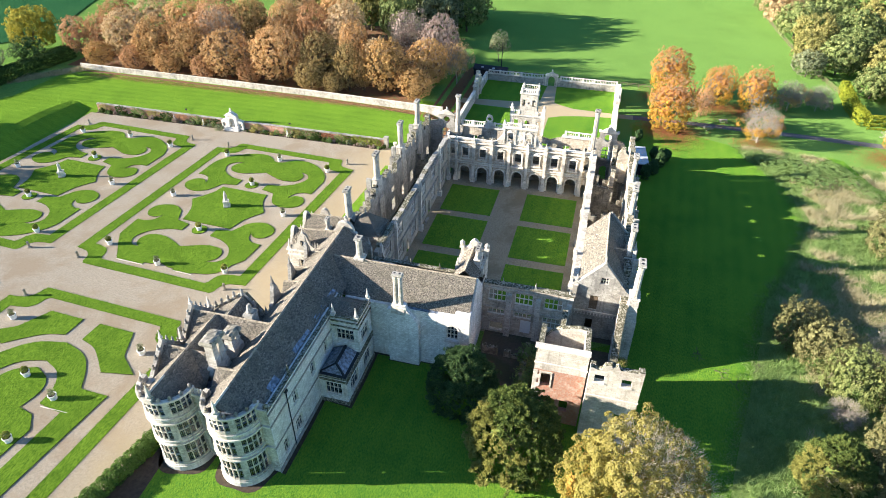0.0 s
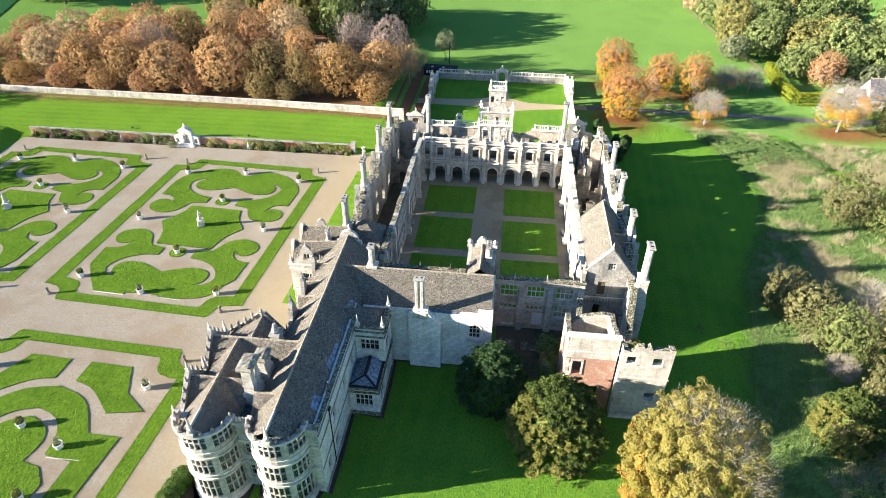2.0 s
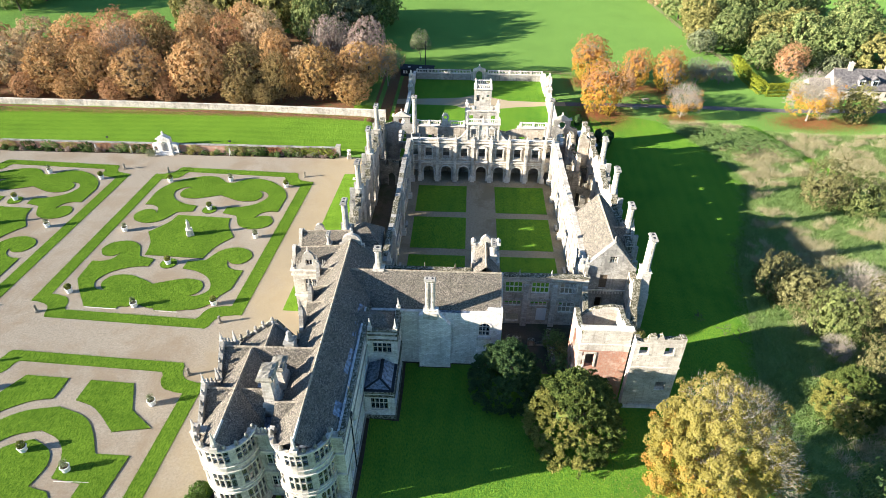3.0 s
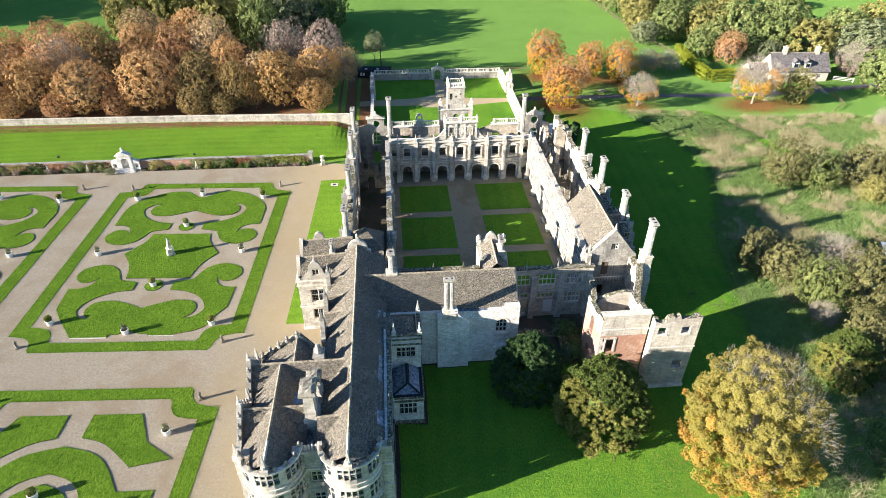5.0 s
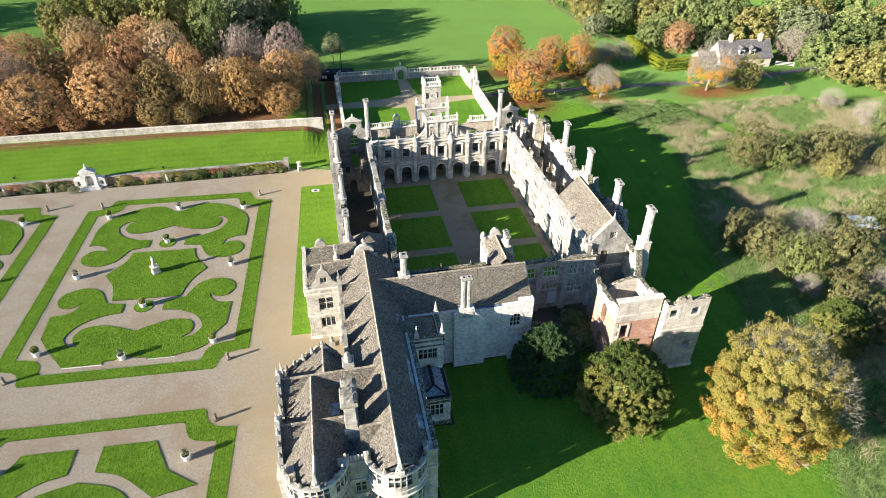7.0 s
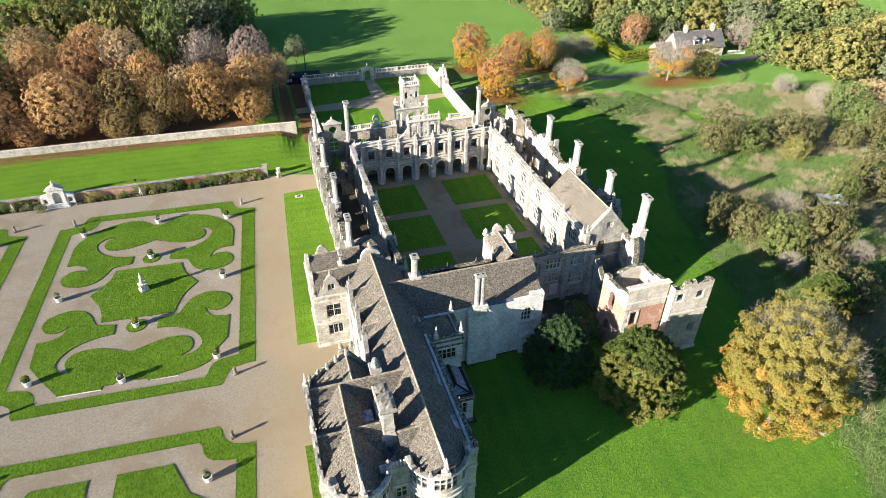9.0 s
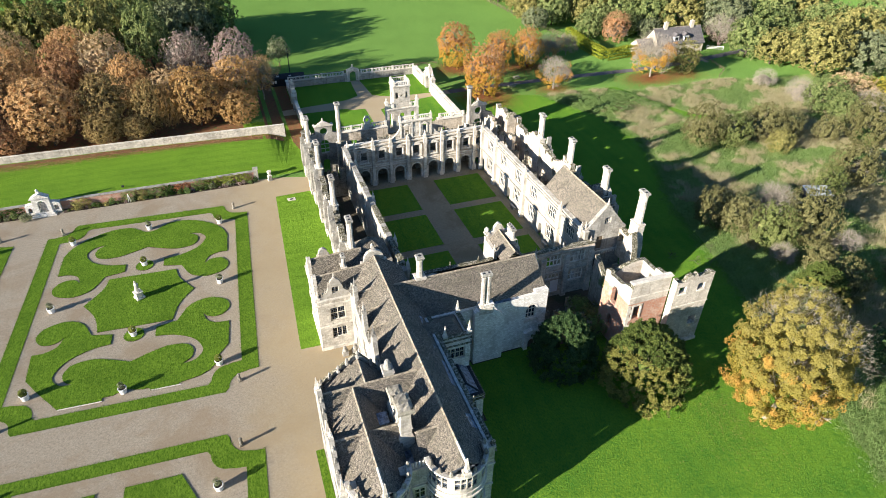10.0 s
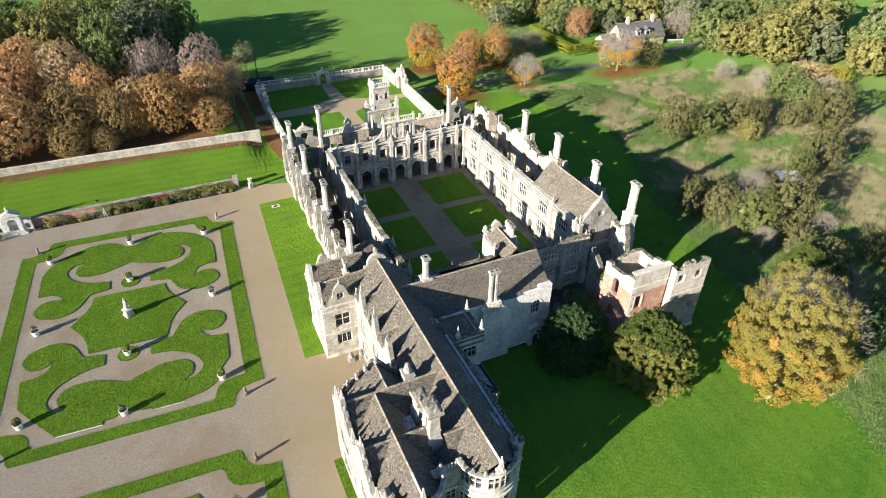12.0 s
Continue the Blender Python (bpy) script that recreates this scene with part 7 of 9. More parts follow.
# ---- garden wall, far wall and forecourt walls ----
def garden_wall():
    gw = thing("garden_wall", "red brick terrace wall with a pale stone coping", "wall", kind="structure")
    for x0, x1 in ((-106, -70.4), (-66.0, -31.0)):
        bm = bmesh.new()
        wall(bm, (x0, 9.4), (x1, 9.4), 0, 1.75, 0.55)
        part("wall", bm, BRICK, gw)
        bm = bmesh.new()
        box(bm, x0, x1, 9.3, 10.05, 1.75, 1.88, 0.02)
        part("coping", bm, STONE_GREY, gw)
    bm = bmesh.new()
    box(bm, -31.0, -30.2, 9.2, 10.1, 0, 2.3)
    box(bm, -31.1, -30.1, 9.1, 10.2, 2.3, 2.45)
    part("end_pier", bm, STONE_GREY, gw)
    gt = thing("garden_gate", "white stone garden alcove with a pediment and stepped wings", "gate")
    bm = bmesh.new()
    wall(bm, (-69.6, 8.6), (-66.8, 8.6), 0, [(0, 3.3), (1.4, 3.3), (2.8, 3.3)], 1.0, [("a", 0.7, 2.1, 0.3, 2.0)])
    wall(bm, (-71.0, 8.7), (-69.6, 8.7), 0, [(0, 1.9), (0.6, 2.2), (1.4, 2.3)], 0.9, [("a", 0.35, 1.05, 0.5, 1.2)])
    wall(bm, (-66.8, 8.7), (-65.4, 8.7), 0, [(0, 2.3), (0.8, 2.2), (1.4, 1.9)], 0.9, [("a", 0.35, 1.05, 0.5, 1.2)])
    box(bm, -71.0, -65.4, 9.62, 9.95, 0, 1.9)
    part("wall", bm, STONE_WHITE, gt)
    bm = bmesh.new()
    pediment(bm, -68.2, 8.6, 3.3, 3.2, 0.85, 0.25)
    wall(bm, (-69.7, 8.61), (-66.7, 8.61), 3.42, [(0, 3.43), (1.5, 4.25), (3.0, 3.43)], 0.95)
    finial(bm, -68.2, 9.0, 4.2, 0.8, "ball")
    part("pediment", bm, STONE_WHITE, gt)
    for i in range(3):
        bm = bmesh.new()
        box(bm, -70.2 + i * 0.25, -66.2 - i * 0.25, 7.5 + i * 0.35, 8.58, i * 0.17, (i + 1) * 0.17)
        part("step", bm, STONE_WHITE, gt)
    fw = thing("boundary_wall", "long pale stone boundary wall below the wood", "wall", kind="structure")
    pts = [(-128, 29.9), (-92, 29.6), (-56, 28.9), (-22.4, 26.8)]
    for a, b in zip(pts, pts[1:]):
        bm = bmesh.new()
        za = min(height(*a), height(*b)) - 0.2
        wall(bm, a, b, za, [(0, 2.85), (math.dist(a, b), 2.85 if b[0] < -30 else 3.2)], 0.5)
        part("wall", bm, STONE, fw)
        d = (Vector(b) - Vector(a)).normalized()
        n = Vector((-d.y, d.x))
        bm = bmesh.new()
        z0 = 2.85
        z1 = 2.85 if b[0] < -30 else 3.2
        p0, p1 = Vector(a) - n * 0.08, Vector(b) - n * 0.08
        q0, q1 = Vector(a) + n * 0.58, Vector(b) + n * 0.58
        m0, m1 = (p0 + q0) / 2, (p1 + q1) / 2
        quad(bm, (*p0, z0), (*p1, z1), (*m1, z1 + 0.22), (*m0, z0 + 0.22), out=(0, 0, 1))
        quad(bm, (*q0, z0), (*q1, z1), (*m1, z1 + 0.22), (*m0, z0 + 0.22), out=(0, 0, 1))
        part("coping", bm, STONE, fw)


def forecourt_walls():
    fc = thing("forecourt_wall", "pale stone forecourt wall with balustraded tops", "wall", kind="structure")
    for x0, x1 in ((-17.4, -2.3), (2.3, 17.4)):
        bm = bmesh.new()
        wall(bm, (x0, 57.0), (x1, 57.0), 0, 1.7, 0.5)
        part("north_wall", bm, STONE_GREY, fc)
        bm = bmesh.new()
        box(bm, x0, x1, 56.88, 57.62, 1.7, 1.84)
        part("coping", bm, TRIM, fc)
        balustrade(fc, (x0 + 0.2, 57.25), (x1 - 0.2, 57.25), 1.84, 0.95, 0.4, 2.9)
    for s in (-1, 1):
        for y0, y1, h in ((9.4, 41.4, 2.6), (47.8, 57.0, 2.2)):
            bm = bmesh.new()
            x = s * 17.5
            if s > 0:
                wall(bm, (x, y1), (x, y0), 0, h, -0.5)
            else:
                wall(bm, (x, y0), (x, y1), 0, h, 0.5)
            part("side_wall", bm, STONE, fc)
            bm = bmesh.new()
            box(bm, min(x - s * 0.1, x + s * 0.65), max(x - s * 0.1, x + s * 0.65), y0, y1, h, h + 0.14)
            part("coping", bm, TRIM, fc)
        gt = thing("side_gateway", "tall carved stone gateway in the forecourt wall", "gate", group="forecourt side gateways")
        bm = bmesh.new()
        prof = [(0, 3.6), (1.4, 3.6), (1.41, 4.6), (2.0, 5.0), (2.4, 5.7), (3.2, 6.0), (4.0, 5.7), (4.4, 5.0), (4.99, 4.6), (5.0, 3.6), (6.4, 3.6)]
        ops = [("a", 2.0, 4.4, 0, 2.6), ("a", 0.4, 1.1, 0.6, 1.8), ("a", 5.3, 6.0, 0.6, 1.8)]
        x = s * 17.3
        if s > 0:
            wall(bm, (x, 41.4), (x, 47.8), 0, prof, -1.0, ops)
        else:
            wall(bm, (x, 47.8), (x, 41.4), 0, prof, -1.0, ops)
        part("wall", bm, STONE, gt)
        bm = bmesh.new()
        xa, xb = sorted((x - s * 0.12, x + s * 1.12))
        box(bm, xa, xb, 41.3, 42.8, 3.6, 3.8)
        box(bm, xa, xb, 46.4, 47.9, 3.6, 3.8)
        for y, z, h in ((41.9, 3.8, 1.3), (47.3, 3.8, 1.3), (44.6, 5.95, 0.9)):
            finial(bm, x + s * 0.5, y, z, h, "ball")
        for y in (42.9, 46.3):
            box(bm, x - s * 0.2 if s > 0 else x + 0.2, x - s * 0.004, y - 0.2, y + 0.2, 0, 4.5) if s < 0 else box(bm, x - 0.2, x - 0.004, y - 0.2, y + 0.2, 0, 4.5)
        part("cornice", bm, TRIM, gt)
    gt = thing("north_gate", "arched stone entrance gate with a curved pediment", "gate")
    bm = bmesh.new()
    wall(bm, (-1.7, 56.8), (1.7, 56.8), 0, [(0, 2.9), (0.1, 3.2), (0.9, 3.3), (1.7, 3.9), (2.5, 3.3), (3.3, 3.2), (3.4, 2.9)], 0.9, [("a", 0.8, 2.6, 0, 1.75)])
    for s in (-1, 1):
        x0, x1 = sorted((s * 1.72, s * 2.3))
        box(bm, x0, x1, 56.9, 57.6, 0, 2.2, 0.03)
    part("wall", bm, STONE, gt)
    bm = bmesh.new()
    pediment(bm, 0, 56.8, 2.9, 3.7, 0.8, 0.22, True)
    for s in (-1.5, 1.5):
        box(bm, s - 0.16, s + 0.16, 56.6, 56.796, 0, 2.9)
    finial(bm, 0, 57.2, 3.85, 0.6, "ball")
    part("pediment", bm, TRIM, gt)


garden_wall()
forecourt_walls()

# dark beds at the foot of the bows and along the east front
for cx in (-18.65, -26.3):
    flat("soil_bed", [(cx + (3.75 + 0.25 * math.sin(5 * a + cx)) * math.cos(a), -71.1 + (3.75 + 0.25 * math.sin(5 * a + cx)) * math.sin(a)) for a in [math.pi * (1 + i / 20) for i in range(21)]], 0.03, SOIL,
         "dark soil bed at the foot of a bow", "flower bed")
flat("soil_bed", [(-14.6, -71.4), (-14.0, -71.5), (-13.95, -66), (-14.08, -60.4), (-10.4, -60.75), (-10.35, -55), (-10.45, -50.95), (-8.7, -50.95), (-8.7, -51.6), (-4.3, -51.58), (-4.3, -50.85), (2.2, -50.8), (2.2, -50.45), (-14.6, -50.45)], 0.03, SOIL,
     "narrow dark strip of soil along the wall foot", "flower bed")

# ---- trees, shrubs, grasses ----
def mesh_from(name, verts, faces, mats):
    me = bpy.data.meshes.new(name)
    me.from_pydata(verts, [], faces)
    for m in mats:
        me.materials.append(m)
    me.update()
    return me


def leaf_cloud(rng, centres, radii, count, size, outward, frond=0.0):
    """Three-cornered leaves on the outer shells of many small clumps. centres (n, 3), radii (n,), count per clump."""
    n = len(centres)
    d = rng.normal(size=(n, count, 3))
    d += outward[:, None, :] * 0.9
    d /= np.linalg.norm(d, axis=2, keepdims=True)
    r = radii[:, None] * (0.55 + 0.5 * rng.random((n, count)) ** 0.6)
    p = (centres[:, None, :] + d * r[..., None]).reshape(-1, 3)
    nrm = (d * 0.6 + outward[:, None, :] * 0.8).reshape(-1, 3) + rng.normal(size=(n * count, 3)) * 0.5
    nrm /= np.linalg.norm(nrm, axis=1, keepdims=True)
    a = np.cross(nrm, rng.normal(size=nrm.shape))
    a /= np.linalg.norm(a, axis=1, keepdims=True)
    if frond:                                # needles hang in sprays that point outward
        a = d.reshape(-1, 3) * np.array([1, 1, 0.5]) + rng.normal(size=nrm.shape) * 0.35 + np.array([0, 0, 0.1])
        a /= np.linalg.norm(a, axis=1, keepdims=True) / frond
        nrm = np.cross(a, np.cross(rng.normal(size=nrm.shape) * 0.6 + np.array([0, 0, 1.0]), a))
        nrm /= np.linalg.norm(nrm, axis=1, keepdims=True)
    b = np.cross(nrm, a) / max(1.0, frond)
    s = (size * (0.6 + 0.8 * rng.random(len(p))))[:, None]
    droop = nrm * s * 0.18
    v = np.stack([p - a * s * 0.70 - droop, p + b * s * 0.62, p + a * s * 0.75 - b * s * 0.25 - droop], axis=1)
    return v.reshape(-1, 3)


def crown_mesh(name, seed, rx, rz, zc, clumps, clump_r, count, size, mat, low=-0.55, lumpy=0.18, inner=0.25, lobes=16, taper=0.0, keep=None, deep=0.22):
    """A crown of many leaf clumps gathered on billowing boughs over an uneven ellipsoid, with gaps between them."""
    rng = np.random.default_rng(seed)
    i = np.arange(clumps) + 0.5
    z = 1 - (1 - low) * i / clumps
    th = math.pi * (1 + 5 ** 0.5) * i + rng.normal(size=clumps) * 0.25
    rad = np.sqrt(np.clip(1 - z * z, 0, 1))
    d = np.stack([rad * np.cos(th), rad * np.sin(th), z], axis=1)
    big = np.array([noise.noise(Vector(q) * 1.7 + Vector((seed * 3.1, 0, 0))) for q in d])
    bough = rng.normal(size=(lobes, 3))
    bough[:, 2] = np.abs(bough[:, 2]) * np.where(rng.random(lobes) < 0.3, -0.6, 1.0)
    bough /= np.linalg.norm(bough, axis=1, keepdims=True)
    near = np.clip((d @ bough.T).max(axis=1), -1, 1)
    dip = np.clip(np.arccos(near) / (2.3 / math.sqrt(lobes)), 0, 1.2) ** 2
    k = 0.92 + lumpy * 1.2 * big - deep * dip + rng.normal(size=clumps) * 0.05
    drop = rng.random(clumps) < inner
    k = np.where(drop, k * rng.uniform(0.5, 0.85, clumps), k)
    wide = k * (1 - taper * (z * 0.5 + 0.1))
    c = np.stack([d[:, 0] * wide * rx, d[:, 1] * wide * rx, d[:, 2] * k * rz + zc], axis=1)
    if keep is not None:
        on = np.array([keep(q) for q in d])
        c, d = c[on], d[on]
    v = leaf_cloud(rng, c, clump_r * rng.uniform(0.7, 1.25, len(c)), count, size, d)
    f = np.arange(len(v)).reshape(-1, 3)
    return mesh_from(name, v.tolist(), f.tolist(), [mat])


def dome_mesh(name, seed, rx, rz, zc, boughs, per, bough_r, clump_r, count, size, mat, low=-0.85, lumpy=0.12, core=260, full=0.0, taper=0.0, frond=0.0, keep=None):
    """A crown of leafy boughs over an uneven dome, each of several sprays, round a dark heart of inner leaves. full: squares the dome's shoulders."""
    rng = np.random.default_rng(seed)
    i = np.arange(boughs) + 0.5
    z = 1 - (1 - low) * i / boughs
    th = math.pi * (1 + 5 ** 0.5) * i + rng.normal(size=boughs) * 0.35
    rad = np.sqrt(np.clip(1 - z * z, 0, 1)) ** (1 - full)
    d = np.stack([rad * np.cos(th), rad * np.sin(th), z], axis=1)
    d += rng.normal(size=d.shape) * 0.045
    big = np.array([noise.noise(Vector(q) * 1.6 + Vector((seed * 3.1, 0, 0))) for q in d])
    k = 0.88 + lumpy * big + rng.normal(size=boughs) * 0.03
    d[:, :2] *= (1 - taper * (z * 0.5 + 0.1))[:, None]
    hub = d * k[:, None] * np.array([rx, rx, rz]) + np.array([0, 0, zc])
    out = d / np.linalg.norm(d, axis=1, keepdims=True)
    if keep is not None:
        on = np.array([keep(q) for q in out])
        hub, out = hub[on], out[on]
        boughs = len(hub)
    off = rng.normal(size=(boughs, per, 3)) * bough_r * 0.55
    off += out[:, None, :] * (bough_r * rng.uniform(-0.5, 0.5, (boughs, per, 1)))
    c = (hub[:, None, :] + off).reshape(-1, 3)
    o = np.repeat(out, per, axis=0) + np.array([0, 0, 0.25])
    parts = [leaf_cloud(rng, c, clump_r * rng.uniform(0.6, 1.3, len(c)), count, size, o, frond)]
    if core:
        n = max(1, core // 10)
        zz = rng.uniform(low * 0.9, 0.9, n)
        tt = rng.uniform(0, 2 * math.pi, n)
        rr = np.sqrt(1 - zz * zz)
        q = np.stack([rr * np.cos(tt), rr * np.sin(tt), zz], axis=1)
        parts.append(leaf_cloud(rng, q * np.array([rx, rx, rz]) * 0.50 + np.array([0, 0, zc]), np.full(n, rx * 0.14), 10, rx * 0.17, q))
    v = np.concatenate(parts)
    return mesh_from(name, v.tolist(), np.arange(len(v)).reshape(-1, 3).tolist(), [mat])


def spray_mesh(name, seed, rx, rz, zc, count, length, width, mat, low=-0.1, keep=None):
    """The outer haze of fine bare twigs: thin blades that fan outward and up over a crown."""
    rng = np.random.default_rng(seed)
    z = rng.uniform(low, 1, count)
    th = rng.uniform(0, 2 * math.pi, count)
    rad = np.sqrt(1 - z * z)
    d = np.stack([rad * np.cos(th), rad * np.sin(th), z], axis=1)
    if keep is not None:
        d = d[np.array([keep(q) for q in d])]
    n = len(d)
    lump = np.array([noise.noise(Vector(q) * 2.2 + Vector((seed, 0, 0))) for q in d])
    p = d * (np.array([rx, rx, rz]) * (rng.uniform(0.55, 0.95, n) + 0.12 * lump)[:, None]) + np.array([0, 0, zc])
    g = d + rng.normal(size=(n, 3)) * 0.55 + np.array([0, 0, 0.35])
    g /= np.linalg.norm(g, axis=1, keepdims=True)
    w = np.cross(g, rng.normal(size=(n, 3)))
    w *= (width * rng.uniform(0.5, 1.2, n) / np.linalg.norm(w, axis=1))[:, None]
    q = p + g * (length * rng.uniform(0.5, 1.3, n))[:, None]
    v = np.stack([p - w, p + w, q + w * 0.4, q - w * 0.4], axis=1).reshape(-1, 3)
    return mesh_from(name, v.tolist(), np.arange(len(v)).reshape(-1, 4).tolist(), [mat])


def limb(verts, faces, p, q, r0, r1, n=5):
    p, q = Vector(p), Vector(q)
    d = (q - p).normalized()
    a = d.orthogonal().normalized()
    b = d.cross(a)
    base = len(verts)
    for c, r in ((p, r0), (q, r1)):
        for i in range(n):
            t = 2 * math.pi * i / n
            verts.append(tuple(c + a * (r * math.cos(t)) + b * (r * math.sin(t))))
    for i in range(n):
        j = (i + 1) % n
        faces.append((base + i, base + j, base + n + j, base + n + i))


def branch_mesh(name, seed, height_, spread, r0, depth, mat, start=0.28, kids=3, wob=0.35, thin=0.62, least=0.0):
    """A trunk that forks again and again into tapering limbs and twigs."""
    rnd = random.Random(seed)
    verts, faces = [], []

    def grow(p, d, length, r, level):
        steps = 2 if level < 2 else 1
        for _ in range(steps):
            d = (d + Vector((rnd.gauss(0, 1), rnd.gauss(0, 1), rnd.gauss(0, 0.6))) * 0.10 * (1 + level * wob)).normalized()
            q = p + d * length / steps
            limb(verts, faces, p, q, max(r, least), max(r * 0.78, least), 7 if level == 0 else 5 if level < 3 else 3)
            p, r = q, r * 0.78
        if level >= depth:
            return
        n = kids + (1 if level == 0 else 0) + (1 if rnd.random() < 0.4 else 0)
        for i in range(n):
            a = 2 * math.pi * (i + rnd.random() * 0.7) / n
            side = d.orthogonal().normalized()
            side = (Matrix.Rotation(a, 3, d) @ side)
            nd = (d * (1.0 - spread * 0.5) + side * spread * rnd.uniform(0.6, 1.1) + Vector((0, 0, 0.12))).normalized()
            grow(p, nd, length * rnd.uniform(0.58, 0.82), r * thin, level + 1)

    grow(Vector((0, 0, -0.3)), Vector((0, 0, 1)), height_ * start + 0.3, r0, 0)
    return mesh_from(name, verts, faces, [mat])


def plant(name, label, category, x, y, trunk, crown, s=1.0, turn=0.0, mat=None, twigs=None, group="", sz=None, z=None, spray=None):
    """Places a tree: trunk, crown and, where it shows, bare twigs."""
    t = thing(name, label, category, x, y, height(x, y) if z is None else z, group, "", turn)
    t.scale = (s, s, sz or s)
    if trunk is not None:
        shared("trunk", trunk, t)
    if crown is not None:
        c = shared("crown", crown, t)
        if mat is not None:
            c.material_slots[0].link = "OBJECT"
            c.material_slots[0].material = mat
    if twigs is not None:
        shared("branchwork", twigs, t)
    if spray is not None:
        shared("twig_haze", spray, t)
    return t


TRUNK = [branch_mesh("trunk", 11 + i, 11, 0.75, 0.34, 3, BARK) for i in range(3)]
CROWN = [dome_mesh("crown", 21 + i, 6.4, 7.0, 7.7, 860, 1, 0.48, 0.38, 18, 0.235, LEAF["brown"], -0.97, 0.08, 260, 0.04) for i in range(5)]
FARCROWN = [dome_mesh("crown", 121 + i, 6.4, 5.8, 6.3, 230, 2, 0.60, 0.52, 18, 0.36, LEAF["green"], -0.85, 0.13, 260, 0.04) for i in range(4)]
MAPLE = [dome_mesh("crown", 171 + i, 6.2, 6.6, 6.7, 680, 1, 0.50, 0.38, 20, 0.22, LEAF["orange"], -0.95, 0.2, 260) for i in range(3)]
THIN = [crown_mesh("crown", 31 + i, 5.6, 5.0, 6.8, 70, 1.3, 32, 0.34, LEAF["orange"], -0.8, 0.28, 0.4) for i in range(1)]
TWIGS = [branch_mesh("branchwork", 41 + i, 11.5, 0.80, 0.26, 6, TWIG, 0.24, 3, 0.30, 0.66, 0.035) for i in range(2)]
SPRAY = [spray_mesh("twig_haze", 141 + i, 5.9, 5.4, 5.4, 3000, 1.1, 0.015, TWIG, 0.12) for i in range(2)]
SHRUB = [dome_mesh("crown", 51 + i, 3.5, 2.8, 2.5, 460, 1, 0.36, 0.27, 16, 0.14, LEAF["green"], -0.9, 0.24, 150) for i in range(3)]
SMALL = [crown_mesh("crown", 56 + i, 3.4, 2.9, 2.4, 26, 1.15, 26, 0.55, LEAF["green"], -0.8, 0.3) for i in range(3)]
SHRUB_TWIG = [branch_mesh("branchwork", 61 + i, 6.2, 0.95, 0.10, 5, TWIG, 0.17, 4, 0.4, 0.66, 0.028) for i in range(2)]

# the autumn wood beyond the boundary wall: x, y, crown radius, height, leaf
AUTUMN = [
    (-69.5, 37, 7.4, 17.8, "brown"), (-57.8, 38.5, 6.2, 16.8, "mixed"), (-59, 33.8, 4.4, 10.2, "mixed"), (-49.5, 36.5, 3.8, 15.2, "mixed"), (-45.8, 37, 2.8, 13.6, "amber"),
    (-39.8, 38, 6.1, 16.6, "amber"), (-30.9, 43, 6.1, 15.4, "amber"), (-31.2, 35.4, 4.9, 10.3, "amber"), (-84, 37, 7.2, 15.4, "brown"), (-96, 38, 5.8, 16.4, "brown"),
    (-106.5, 38, 6.6, 16.6, "brown"), (-118.5, 40, 6.8, 17.4, "tan"), (-129, 42, 5.0, 14.5, "russet"), (-136, 40, 5.0, 13.7, "russet"),
    (-76.5, 34.2, 3.8, 9.0, "russet"), (-90, 34.2, 4.0, 8.5, "russet"), (-101, 34.2, 4.0, 9.0, "brown"), (-112, 34.6, 4.2, 9.0, "russet"), (-124, 35, 4.2, 9.0, "amber"), (-52.6, 33.6, 3.2, 8.0, "mixed"),
    (-68, 55, 5.2, 19.4, "russet"), (-59.3, 58, 6.6, 19.6, "tan"), (-53.5, 49, 4.8, 16.8, "brown"), (-77, 55, 5.6, 18.8, "brown"), (-87.5, 55, 6.2, 18.2, "mixed"), (-98, 55, 7.0, 19.8, "russet"),
    (-29.8, 52, 5.7, 19.6, "pink"), (-110, 56, 7.0, 17.5, "brown"), (-121.5, 57, 7.4, 16.5, "tan"), (-133, 55, 7.0, 15.0, "russet"), (-46, 47, 4.2, 13.0, "tan"),
    (-68, 72, 6.5, 18.0, "brown"), (-82, 73, 7.0, 18.0, "tan"), (-97, 70, 6.0, 15.0, "brown"),
]
rnd = random.Random(5)
for i, (x, y, r, h, leaf) in enumerate(AUTUMN):
    y -= 1.6 if y < 40 else 0.0
    what = {"brown": "broad beech with brown autumn leaves", "russet": "broad tree in russet leaf", "amber": "tree in amber autumn leaf", "mixed": "tree turning from green to bronze",
            "pink": "thin crown of pinkish-brown leaves", "tan": "broad tree in dull tan leaf"}[leaf]
    plant("tree", what + " in the wood behind the wall", "tree", x, y, TRUNK[i % 3], CROWN[i % 5], r / 6.9, rnd.uniform(0, 360), LEAF[leaf], group="trees of the autumn wood", sz=(h - 1.5) / 15.9,
          spray=SPRAY[i % 2] if (x, leaf) in ((-84, "brown"), (-29.8, "pink"), (-118.5, "tan"), (-59.3, "tan")) else None)
for x, y, s, leaf in ((-40.5, 58, 1.0, "pink"), (-24.5, 49, 0.75, "brown"), (-91, 43, 1.15, "russet")):
    plant("bare_tree", "nearly leafless grey tree in the wood", "tree", x, y, None, THIN[0], s, rnd.uniform(0, 360), LEAF[leaf], TWIGS[0], "trees of the autumn wood", sz=s * 1.3, spray=SPRAY[0])
